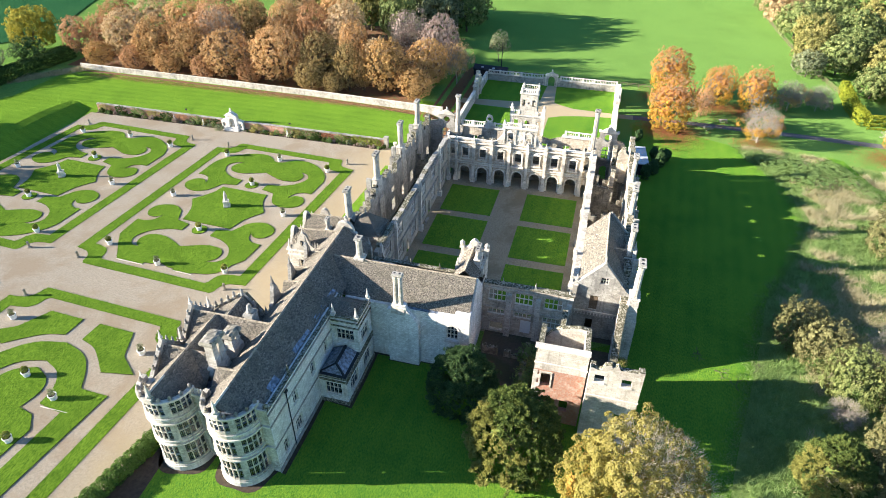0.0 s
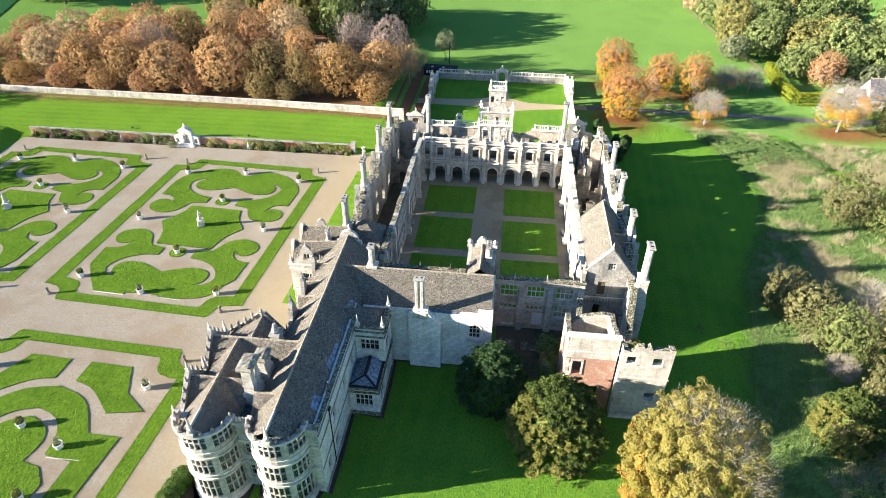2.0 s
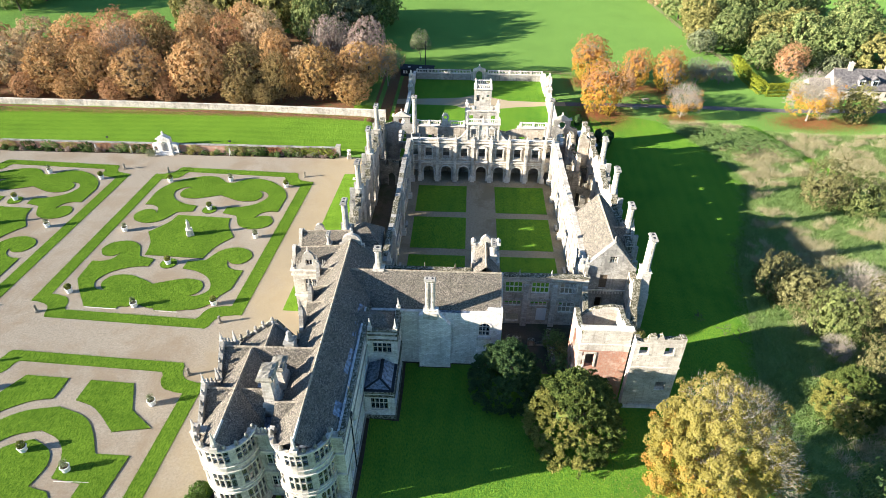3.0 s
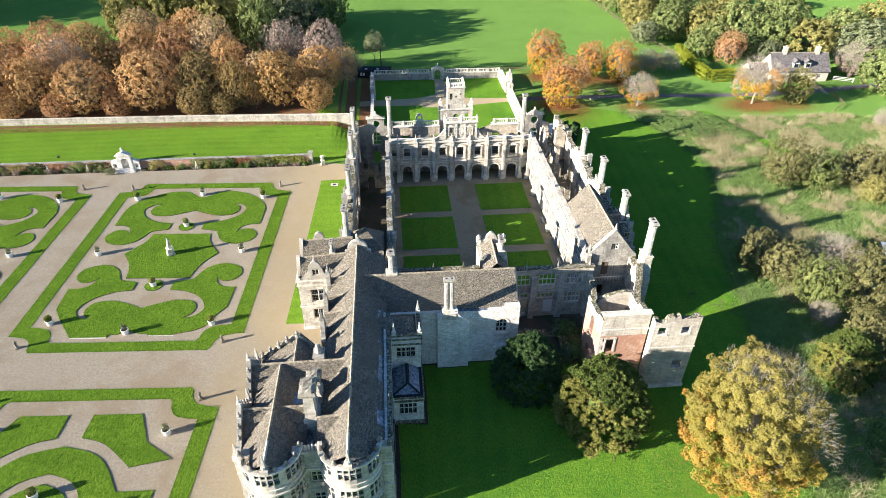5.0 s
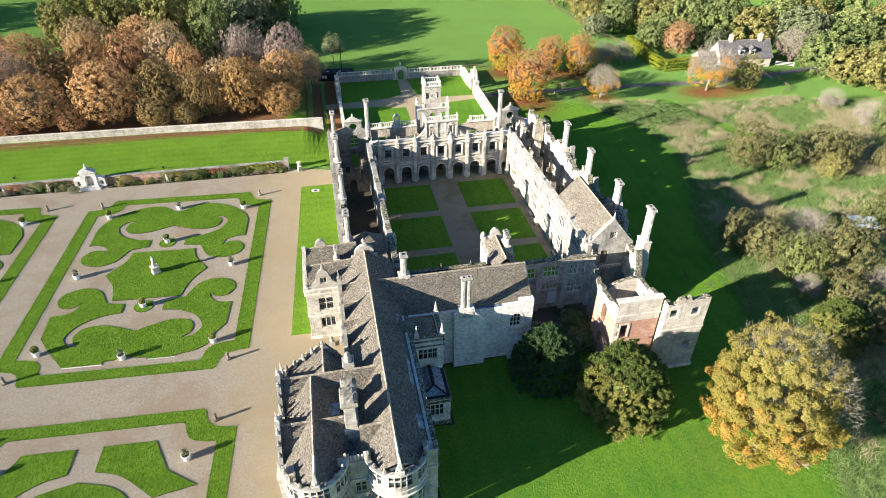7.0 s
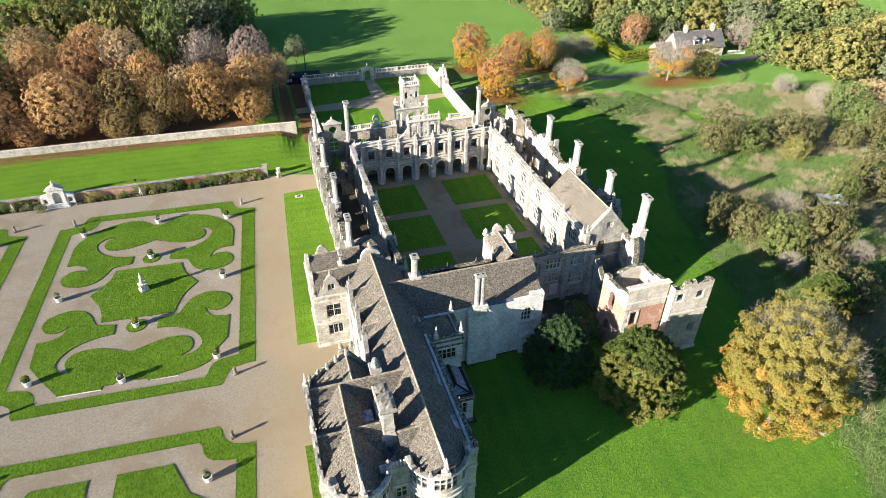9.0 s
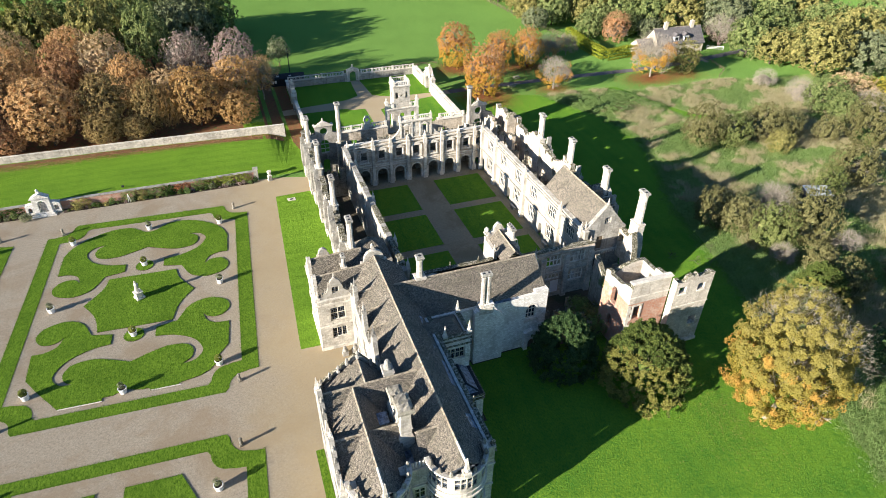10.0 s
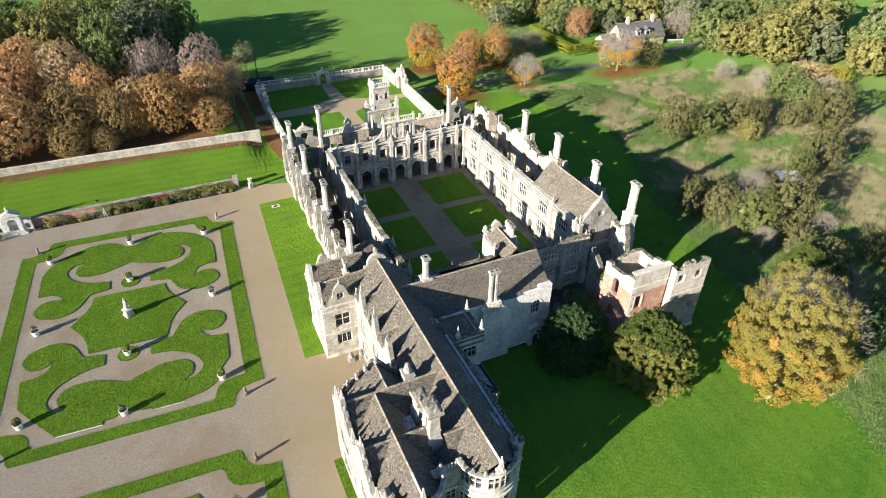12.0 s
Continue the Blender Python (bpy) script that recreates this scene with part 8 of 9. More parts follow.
for i, (x, y, leaf, r, h) in enumerate([(-50.5, 78, "green", 6.0, 19.5), (-41, 88, "grey_green", 8.4, 19.5), (-92, 93, "olive", 8.0, 18.0), (-78, 92, "olive", 8.0, 19.5), (-64, 90, "olive", 7.5, 20.0),
                                        (-54, 97, "green", 7.0, 19.5), (-33.5, 99, "green", 7.6, 18.0), (-46, 101, "green", 7.5, 20.0), (-36, 111, "green", 7.5, 18.5), (-90, 112, "lush", 8.0, 18.0), (-75, 110, "green", 8.0, 18.0),
                                        (-60, 112, "olive", 8.0, 19.0), (-45, 111, "olive", 8.0, 19.0)] ):
    plant("tree", "tall green tree at the back of the wood" if leaf != "olive" else "tall tree turning yellow at the back of the wood", "tree", x, y, TRUNK[i % 3], FARCROWN[(i + 1) % 4], r / 6.6,
          rnd.uniform(0, 360), LEAF[leaf], group="trees of the autumn wood", sz=h / 13.0)
for i, (x, y, r) in enumerate(((-168, 118, 8.0), (-175, 128, 8.5), (-184, 136, 8.0), (-167, 133, 8.5), (-186, 122, 8.0), (-176, 143, 8.0))):
    plant("tree", "tall green tree whose long shadow lies on the field", "tree", x, y, TRUNK[i % 3], FARCROWN[i % 4], r / 6.6, 50 * i, LEAF["green"], group="trees beyond the crop field", sz=20 / 13.0)
plant("yellow_tree", "round bright yellow tree by the crop field", "tree", -152, 40, TRUNK[0], FARCROWN[2], 1.05, 40, LEAF["yellow"])
for x, y, s, leaf in ((-146, 31, 1.35, "yew"), (-149, 17, 2.0, "grey_green"), (-154, 9, 1.7, "green")):
    plant("shrub", "dark hedge-bank shrub west of the garden" if leaf != "grey_green" else "pale green rounded shrub on the bank", "shrub", x, y, None, SHRUB[1], s, rnd.uniform(0, 360), LEAF[leaf],
          group="bank shrubs")

# the orange maples and grey trees by the drive
for i, (x, y, leaf, s, sz) in enumerate([(30, 58, "orange", 0.86, 0.98), (30, 36.5, "orange", 0.92, 0.98), (42, 54.5, "orange", 0.64, 0.82), (38, 47, "russet", 0.4, 0.55), (50, 52.5, "orange", 0.72, 0.85)]):
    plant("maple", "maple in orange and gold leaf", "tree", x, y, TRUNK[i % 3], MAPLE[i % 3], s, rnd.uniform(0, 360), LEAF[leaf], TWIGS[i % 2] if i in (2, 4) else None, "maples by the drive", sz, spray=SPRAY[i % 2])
for i, (x, y, s, leaf) in enumerate([(49.3, 34.5, 0.78, "orange"), (59, 56, 0.72, "brown"), (66, 58, 0.6, "pink"), (79.5, 34.0, 1.12, "orange"), (117, 51, 0.9, "pink")]):
    plant("bare_tree", "grey branching tree with a skirt of orange leaves", "tree", x, y, None, None, s, rnd.uniform(0, 360), None, TWIGS[i % 2], "half-bare trees", spray=SPRAY[i % 2])
bare = [o for o in scene.objects if o.name.startswith("bare_tree") and o.location.x > 0]
SKIRT = [crown_mesh("crown", 71 + i, 6.3, 5.0, 5.4, 130, 0.8, 70, 0.19, LEAF["rust"], -0.85, 0.2, 0.2, 14, 0.0, lambda q: q[2] < 0.22 or q[0] > 0.55) for i in range(2)]
for i, (o, leaf) in enumerate(zip(bare, ("orange", "brown", "pink", "orange", "pink"))):
    c = shared("crown", SKIRT[i % 2], o)
    c.material_slots[0].link = "OBJECT"
    c.material_slots[0].material = LEAF[leaf]
plant("field_tree", "young thin-leaved tree standing alone in the field", "tree", -17.5, 72.5, branch_mesh("trunk", 15, 5.0, 0.6, 0.13, 3, BARK), crown_mesh("crown", 58, 2.3, 2.4, 4.2, 40, 0.7, 60, 0.2, LEAF["grey_green"], -0.8, 0.2), 1.3, 10)
plant("tree", "tree with yellowing leaves beside the cottage", "tree", 90.3, 33.9, TRUNK[0], MAPLE[1], 0.70, 33, LEAF["olive"], group="trees east of the meadow")

# green woods to the north-east and east
EAST = [(117.4, 39.7, "green", 1.0), (120, 32, "olive", 0.95), (125.5, 21.2, "olive", 1.28), (144, 37, "green", 1.3), (144, 27, "olive", 1.3), (136.5, 16, "grey_green", 1.05), (122, 56, "grey_green", 1.15),
        (103, 71, "green", 1.1), (96, 79, "green", 1.15), (89, 84, "olive", 1.15), (141, 57, "green", 1.25), (155, 57, "olive", 1.3), (70.5, 94, "olive", 0.85), (77, 88, "green", 0.95),
        (112, 65, "olive", 1.1), (83, 96, "green", 1.1), (100, 92, "olive", 1.15), (74, 108, "olive", 1.0), (72, 122, "green", 1.05), (86, 112, "green", 1.15), (112, 80, "green", 1.2),
        (81.5, 71, "green", 0.7), (93.5, 69, "green", 0.75), (99, 64, "grey_green", 0.6), (87, 75, "green", 0.8),
        (130, 46, "green", 1.2), (147, 8, "green", 1.1), (141, 3, "olive", 0.9), (160, 10, "grey_green", 1.2), (170, 40, "green", 1.3), (70, 138, "tan", 1.1), (84, 132, "green", 1.2), (130, 29, "green", 1.1),
        ]
EAST += [(126, 72, "green", 1.2), (100, 108, "green", 1.2), (150, -14, "green", 1.1), (168, -8, "olive", 1.2), (180, 22, "green", 1.3), (96, 126, "olive", 1.2), (118, 96, "green", 1.2), (140, 76, "olive", 1.2),
        (69, 152, "green", 1.1), (82, 150, "olive", 1.15), (112, 118, "green", 1.2), (158, 76, "green", 1.3), (68.5, 84, "grey_green", 0.7)]
for i, (x, y, leaf, s) in enumerate(EAST):
    what = {"green": "full green oak", "olive": "tree turning yellow-green", "grey_green": "grey-green willow-like tree", "tan": "tree in dull brown-gold leaf"}[leaf]
    plant("tree", what + " in the eastern wood", "tree", x, y, TRUNK[i % 3], FARCROWN[i % 4], s * rnd.uniform(0.95, 1.05), rnd.uniform(0, 360), LEAF[leaf], group="trees of the eastern wood",
          sz=s * rnd.uniform(0.85, 1.05))
plant("tree", "small reddish-brown tree against the hedge", "tree", 87.5, 65, TRUNK[1], MAPLE[1], 0.72, 80, LEAF["russet"], TWIGS[1], group="trees of the eastern wood")
plant("tree", "bright yellow young tree in the meadow", "tree", 128.3, 2.3, None, SHRUB[0], 1.15, 80, LEAF["yellow"], group="trees of the eastern wood", sz=0.95)
plant("tree", "spreading tan-leaved thicket at the wood edge", "tree", 120, 4.4, None, SHRUB[2], 1.7, 20, LEAF["tan"], group="trees of the eastern wood", sz=1.25)

# thorn bushes in the meadow
BUSHES = [(64.6, -6.2, "thorn", 1.55), (70.6, -8.4, "willow", 1.35), (80.2, -8.0, "thorn", 1.6), (85.2, -9.6, "thorn", 1.2), (78.4, -14.6, "olive", 0.95), (62, 23.6, "bramble", 1.2), (64.5, 19.2, "bramble", 1.2), (58, 17.4, "bramble", 1.3), (53.6, 19.4, "bramble", 1.2), (67.5, 15.0, "bramble", 1.0), (106, 0, "green", 1.7), (105.7, -6, "green", 1.24), (100.6, -16.9, "thorn", 1.75),
          (92.9, -13.6, "thorn", 1.0), (81.5, -30.2, "thorn", 1.5), (72.7, -32.7, "willow", 1.0), (45.1, -33.4, "thorn", 1.15), (47.5, -36.2, "thorn", 1.3), (50, -42.4, "willow", 1.3), (56.6, -43.3, "thorn", 1.55),
          (52.1, -50.3, "thorn", 0.86), (49.8, -57.2, "thorn", 1.1), (51.6, 24.2, "bramble", 1.25), (55.7, 22.7, "bramble", 1.23), (59.2, 21.1, "bramble", 1.13),
          (48, 26.5, "bramble", 0.93), (43.5, -72, "yew", 1.6), (36.5, -82, "bramble", 1.0), (52, -70, "thorn", 1.4), (62, -58, "thorn", 1.1)]
BARE = [(114.2, -6.4, 1.3), (85.4, -29.3, 0.84), (57, -34.8, 1.3), (61.1, -47.8, 0.77), (104.2, 17.6, 0.99), (105.4, 6.8, 1.2), (48.4, -46.8, 0.7)]
THORN_SPRAY = spray_mesh("twig_haze", 145, 3.2, 2.6, 2.3, 3600, 0.6, 0.010, TWIG, -0.5)
for i, (x, y, s) in enumerate(BARE):
    plant("bush", "bare grey-brown thorn bush in the rough meadow", "bush", x, y, None, None, s, 70 * i, None, SHRUB_TWIG[i % 2], "bare meadow bushes", s * 1.05, None, THORN_SPRAY)
for i, (x, y, leaf, s) in enumerate(BUSHES):
    what = {"thorn": "dense green-brown thorn bush", "grey_green": "grey-green willow bush", "mixed": "bush with bronze-green leaves", "pink": "bare pinkish-grey thorn bush", "bramble": "sprawling bramble and nettle clump",
            "yew": "dark evergreen bush", "olive": "low yellowing bush", "green": "broad green bush", "lush": "bright green willow bush", "willow": "dense mid-green willow bush"}[leaf]
    plant("bush", what + " in the rough meadow", "bush", x, y, None, SHRUB[i % 3], s * 0.86, rnd.uniform(0, 360), LEAF[leaf], SHRUB_TWIG[i % 2] if leaf in ("pink", "grey_green") else None, "meadow bushes",
          sz=s * rnd.uniform(1.0, 1.3) * (0.22 if leaf == "bramble" else 1))

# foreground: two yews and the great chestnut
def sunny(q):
    """The western side of a yew, where sunlight is put into the bronze needle colour."""
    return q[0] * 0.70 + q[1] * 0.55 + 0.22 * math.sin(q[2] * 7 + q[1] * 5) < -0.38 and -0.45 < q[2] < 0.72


YEW = dome_mesh("crown", 81, 4.7, 5.2, 3.6, 620, 3, 0.26, 0.20, 32, 0.11, LEAF["yew"], -0.75, 0.07, 300, 0.0, 0.62, 1.9)
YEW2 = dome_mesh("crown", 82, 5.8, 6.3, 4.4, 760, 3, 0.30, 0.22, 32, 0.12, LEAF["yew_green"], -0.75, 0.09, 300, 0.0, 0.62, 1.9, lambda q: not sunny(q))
YEW2_B = dome_mesh("bronzed_foliage", 82, 6.0, 6.35, 4.4, 760, 3, 0.30, 0.22, 32, 0.12, LEAF["yew_sunlit"], -0.75, 0.09, 0, 0.0, 0.62, 1.9, sunny)
plant("yew", "dark green rounded yew in shade by the hall", "tree", 2.6, -55.6, None, YEW, 1.0, 0, group="yews by the hall", z=0.0)
yew = plant("yew", "large green rounded yew, bronze with sunlight painted in on its western side", "tree", 10.4, -62.3, TRUNK[1], YEW2, 1.0, 0, group="yews by the hall", z=0.0)
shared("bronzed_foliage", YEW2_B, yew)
yew = plant("yew", "spreading dark yew bush at the meadow edge, sunlit bronze painted on its western side", "tree", 44.8, -57.0, TRUNK[2], YEW2, 0.72, 0, group="yews by the hall", z=0.0)
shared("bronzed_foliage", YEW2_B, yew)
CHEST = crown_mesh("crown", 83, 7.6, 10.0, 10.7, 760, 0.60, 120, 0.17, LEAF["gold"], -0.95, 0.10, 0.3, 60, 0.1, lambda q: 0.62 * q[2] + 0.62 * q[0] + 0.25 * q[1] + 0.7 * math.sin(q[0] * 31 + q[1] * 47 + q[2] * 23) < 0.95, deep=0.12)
CHEST_O = crown_mesh("lower_foliage", 83, 7.75, 10.0, 10.6, 420, 0.6, 85, 0.17, LEAF["rust"], -0.95, 0.10, 0.2, 60, 0.1, lambda q: q[2] + 0.35 * q[0] < 0.05 and math.sin(q[0] * 9 + q[2] * 7) > -0.5, deep=0.12)
CHEST_T = branch_mesh("branchwork", 84, 14.8, 0.45, 0.45, 5, TWIG, 0.25, 3, 0.25, 0.62, 0.022)
CHEST_S = spray_mesh("twig_haze", 85, 8.0, 9.6, 10.6, 20000, 0.62, 0.015, TWIG, -0.3, lambda q: q[2] * 0.62 + q[0] * 0.62 + q[1] * 0.25 + 0.2 * math.sin(q[0] * 9 + q[1] * 13) > 0.40)
tree = plant("chestnut", "broad horse chestnut in thinning golden leaf, bare at the top", "tree", 22.2, -71.6, None, CHEST, 0.95, 0, None, CHEST_T, z=0.0, spray=CHEST_S)
shared("lower_foliage", CHEST_O, tree)


# ---- loose plants ----
def tuft_field(name, label, category, spots, h, mat, seed, blades=5, spread=0.22, lean=0.35):
    """Many grass tufts as one object of kind stuff."""
    rng = np.random.default_rng(seed)
    p = np.repeat(np.array(spots), blades, axis=0)
    n = len(p)
    base = p + np.c_[rng.normal(size=(n, 2)) * spread, np.zeros(n)]
    tall = h * (0.5 + rng.random(n)) * (p[:, 2] * 0 + 1)
    tip = base + np.c_[rng.normal(size=(n, 2)) * lean * tall[:, None], tall]
    ang = rng.random(n) * math.pi
    w = np.c_[np.cos(ang), np.sin(ang), np.zeros(n)] * (0.02 + 0.03 * rng.random(n))[:, None]
    v = np.stack([base - w, base + w, tip], axis=1).reshape(-1, 3)
    f = np.arange(len(v)).reshape(-1, 3)
    ob = new(name, mesh_from(name, v.tolist(), f.tolist(), [mat]))
    return tagged(ob, label, category, "", "stuff")


def inside(x, y, poly):
    hit = False
    for (x0, y0), (x1, y1) in zip(poly, poly[1:] + poly[:1]):
        if (y0 > y) != (y1 > y) and x < (x1 - x0) * (y - y0) / (y1 - y0) + x0:
            hit = not hit
    return hit


MEADOW = [(45.5, 31), (53.5, 14), (54.3, 0), (50, -13), (44, -25), (41.3, -37), (36.4, -56), (32.4, -74), (29.6, -83), (30, -100), (130, -60), (130, 8), (112, 20), (97, 26), (82, 25.5), (70, 26.5), (60, 30)]
WAY = [(63, 31), (66.2, 30), (69.8, 18), (74, 9), (80, 4), (78, 2.6), (71.5, 7.4), (67.2, 16.5)]
rnd = random.Random(17)
dry, green, low = [], [], []
for _ in range(52000):
    x, y = rnd.uniform(30, 118), rnd.uniform(-98, 31)
    if not inside(x, y, MEADOW) or inside(x, y, WAY):
        continue
    d = 0.8 * noise.noise(Vector((x * 0.07, y * 0.07, 3.0))) + 0.55 * noise.noise(Vector((x * 0.26, y * 0.26, 1.0))) + 0.35 * noise.noise(Vector((x * 0.8, y * 0.8, 5.0)))
    edge = np.interp(-y, [-31, -14, 0, 13, 25, 37, 56, 74, 83, 98], [45.5, 53.5, 54.3, 50, 44, 41.3, 36.4, 32.4, 29.6, 30])
    d -= max(0.0, 0.5 - (x - edge) / 20) * min(1.0, max(0.0, (-6 - y) / 9))      # greener towards the mown lawn
    if d > 0.02:
        dry.append((x, y, 0.0))
    elif d < -0.22:
        low.append((x, y, 0.0))
    elif rnd.random() < 0.45:
        green.append((x, y, 0.0))
tuft_field("tall_grass", "tall dry straw-coloured grass of the meadow", "grass", dry, 0.80, LEAF["straw"], 1, 14, 0.34, 0.6)
tuft_field("green_grass", "lush green tufts among the meadow grass", "grass", green, 0.5, LEAF["bramble"], 2, 7, 0.3)
tuft_field("nettles", "low green nettles and brambles in the meadow", "undergrowth", low, 0.6, LEAF["bramble"], 3, 9, 0.3, 0.8)
rim = []
for (x0, y0), (x1, y1) in zip(MEADOW[:9], MEADOW[1:10]):
    for _ in range(int(42 * math.hypot(x1 - x0, y1 - y0))):
        t = rnd.random()
        x, y = x0 + (x1 - x0) * t - 0.8 + rnd.gauss(0, 0.9) + 0.9 * noise.noise(Vector((x0 + t * 9, y0 * 0.4, 2.0))), y0 + (y1 - y0) * t
        rim.append((x, y, 0.0))
tuft_field("edge_grass", "uneven unmown grass along the meadow edge", "grass", rim, 0.22, LEAF["bramble"], 5, 6, 0.25, 0.9)
verge = [(x, y, height(x, y)) for x, y in ((rnd.uniform(-138, -112), rnd.uniform(6, 31)) for _ in range(5000)) if abs((y - 31) - (x + 126) * 1.15) < 3.2]
tuft_field("bank_grass", "pale unmown grass on the bank", "grass", verge, 0.7, LEAF["straw"], 4, 6)

fringe = []
for edge in TURF_EDGES:
    for (x0, y0), (x1, y1) in zip(edge, edge[1:] + edge[:1]):
        n = int(math.hypot(x1 - x0, y1 - y0) / 0.16)
        fringe += [(x0 + (x1 - x0) * (k + rnd.random()) / n, y0 + (y1 - y0) * (k + rnd.random()) / n, 0.07) for k in range(n)]
tuft_field("edge_turf", "ragged uncut grass along the turf edges of the parterre", "grass", fringe, 0.10, LEAF["turf_blade"], 6, 2, 0.07, 0.8)

# fallen leaves
def fallen(label, spots, seed, mat, size=0.16):
    """Loose leaves lying on the grass, as one object of kind stuff. spots: (x, y, spread x, spread y, count)."""
    rng = np.random.default_rng(seed)
    vs = []
    for x, y, sx, sy, n in spots:
        px = rng.normal(size=n) * sx + x
        py = rng.normal(size=n) * sy + y
        z = np.array([height(a, b) for a, b in zip(px, py)]) + 0.05 + 0.03 * rng.random(n)
        a = rng.random(n) * 2 * math.pi
        s = size * rng.uniform(0.5, 1.2, n)
        u = np.stack([np.cos(a) * s, np.sin(a) * s, rng.normal(size=n) * s * 0.3], axis=1)
        w = np.stack([-np.sin(a) * s, np.cos(a) * s, rng.normal(size=n) * s * 0.3], axis=1) * 0.7
        c = np.stack([px, py, z], axis=1)
        vs.append(np.stack([c - u, c - w, c + u, c + w], axis=1).reshape(-1, 3))
    v = np.concatenate(vs)
    ob = new("fallen_leaves", mesh_from("fallen_leaves", v.tolist(), np.arange(len(v)).reshape(-1, 4).tolist(), [mat]))
    return tagged(ob, label, "fallen leaves", "", "stuff")


for i, (x, y, s) in enumerate(((-139, -20, 1.05), (-136, -36, 1.15), (-141, -50, 1.05), (-128, -62, 0.75))):
    plant("tree", "tall green tree on the bank west of the garden", "tree", x, y, TRUNK[i % 3], FARCROWN[i % 3], s, 70 * i, LEAF["green"], group="trees west of the garden")
fallen("rusty fallen leaves on the grass under the maples", [(30, 57, 2.9, 2.7, 7000), (30, 36, 3.3, 2.9, 10000), (42, 54, 2.8, 2.3, 4500), (50, 52, 2.9, 2.3, 4500), (49.3, 34, 2.6, 2.0, 2500),
        (79.5, 33, 4.4, 2.6, 8000), (37, 46, 6, 4, 2000), (32, 30, 3.0, 3, 1200), (90, 33, 3, 2.3, 2500)], 301, LEAF["fallen"], 0.105)
fallen("yellow and rusty fallen leaves on the lawn by the chestnut", [(18.5, -70, 3.2, 3.6, 1500), (15, -74, 5, 4, 300)], 302, LEAF["russet"], 0.045)
fallen("brown fallen leaves drifted along the boundary wall", [(-118 + 6.5 * i, 26.6, 3.4, 0.8, 1300) for i in range(15)], 303, LEAF["russet"], 0.075)

# wall border of the parterre
rnd = random.Random(23)
VINE = [dome_mesh("crown", 161 + i, 3.5, 2.8, 2.5, 90, 1, 0.5, 0.6, 22, 0.36, LEAF["green"], -0.9, 0.3, 60) for i in range(2)]
CLIMB = [(-103.5, 1.4, "olive"), (-99.0, 1.2, "hedge"), (-94.2, 1.5, "bramble"), (-89.8, 1.3, "olive"), (-86.0, 1.5, "hedge"), (-82.0, 1.1, "russet"), (-78.0, 1.4, "green"), (-73.6, 1.5, "hedge"),
         (-62.2, 1.3, "olive"), (-53.6, 1.3, "green"), (-51.8, 0.9, "olive"), (-49.0, 1.5, "green"), (-46.9, 1.0, "hedge"), (-44.6, 1.1, "fallen"), (-41.4, 1.1, "green"),
         (-38.9, 1.3, "lush"), (-36.9, 1.3, "lush"), (-34.9, 1.3, "lush"), (-33.0, 1.1, "lush")]
for i, (x, w, leaf) in enumerate(CLIMB):
    what = {"fallen": "plum-red creeper", "russet": "rusty creeper", "olive": "yellowing climber", "lush": "dense green espalier"}.get(leaf, "green climber")
    p = plant("climber", what + " trained on the brick wall", "climber", x, 9.15, None, VINE[i % 2], 0.3, 0, LEAF[leaf], group="climbers on the brick wall")
    p.scale = (w * 0.36, 0.14, 0.33 + 0.05 * rnd.random())
for i in range(110):
    x = -105 + 74 * i / 109 + rnd.uniform(-0.25, 0.25)
    if -72.0 < x < -64.6:
        continue
    leaf = rnd.choice(["olive", "bramble", "hedge", "grey_green", "hedge", "pink", "green"])
    s = rnd.choice((0.08, 0.1, 0.12, 0.15, 0.2))
    plant("border_plant", "small leafy border plant below the wall" if leaf != "pink" else "fading pinkish border plant below the wall", "plant", x, 8.45 + rnd.uniform(-0.3, 0.3), None, SMALL[i % 3], s,
          rnd.uniform(0, 360), LEAF[leaf], group="plants of the wall border", sz=s * rnd.uniform(0.8, 1.2))
flat("flower_bed", rect(-105.5, -71.2, 7.95, 9.4), 0.05, SOIL, "dark soil bed below the terrace wall", "flower bed", thick=0.05)
flat("flower_bed", rect(-65.2, -31.2, 7.95, 9.4), 0.05, SOIL, "dark soil bed below the terrace wall", "flower bed", thick=0.05)

# clipped balls and loose shrubs in the tubs
BALL = crown_mesh("topiary", 91, 0.46, 0.44, 1.20, 90, 0.08, 22, 0.085, LEAF["lush"], -0.97, 0.02, 0.0, deep=0.02)
LOOSE = crown_mesh("foliage", 92, 0.42, 0.5, 1.25, 26, 0.16, 16, 0.10, LEAF["grey_green"], -0.9, 0.4, 0.3)
STEM = branch_mesh("stem", 93, 1.4, 0.5, 0.035, 2, BARK, 0.5, 2)
for t, k in tubs:
    shared("topiary" if k == "ball" else "foliage", BALL if k == "ball" else LOOSE, t)
    if k != "ball":
        shared("stem", STEM, t, Matrix.Translation((0, 0, 0.7)) @ Matrix.Scale(0.5, 4))

# yew hedge row, soil bed and edging by the south-west corner
flat("hedge_bed", [(-31.0, -72.3), (-28.4, -72.0), (-28.0, -79), (-29.5, -90), (-34.5, -90), (-32.6, -79.5)], 0.03, SOIL, "dark soil bed under a low hedge", "flower bed")
LOWH = crown_mesh("crown", 94, 1.15, 0.95, 0.7, 60, 0.30, 70, 0.11, LEAF["box_green"], -0.7, 0.05, 0.0, deep=0.06)
for i in range(11):
    plant("low_shrub", "rounded clipped evergreen shrub in a row", "shrub", -30.9 - 0.28 * i + 0.05 * (i % 3), -71.8 - 1.35 * i, None, LOWH, 1.0, 37 * i, group="low clipped hedge row")
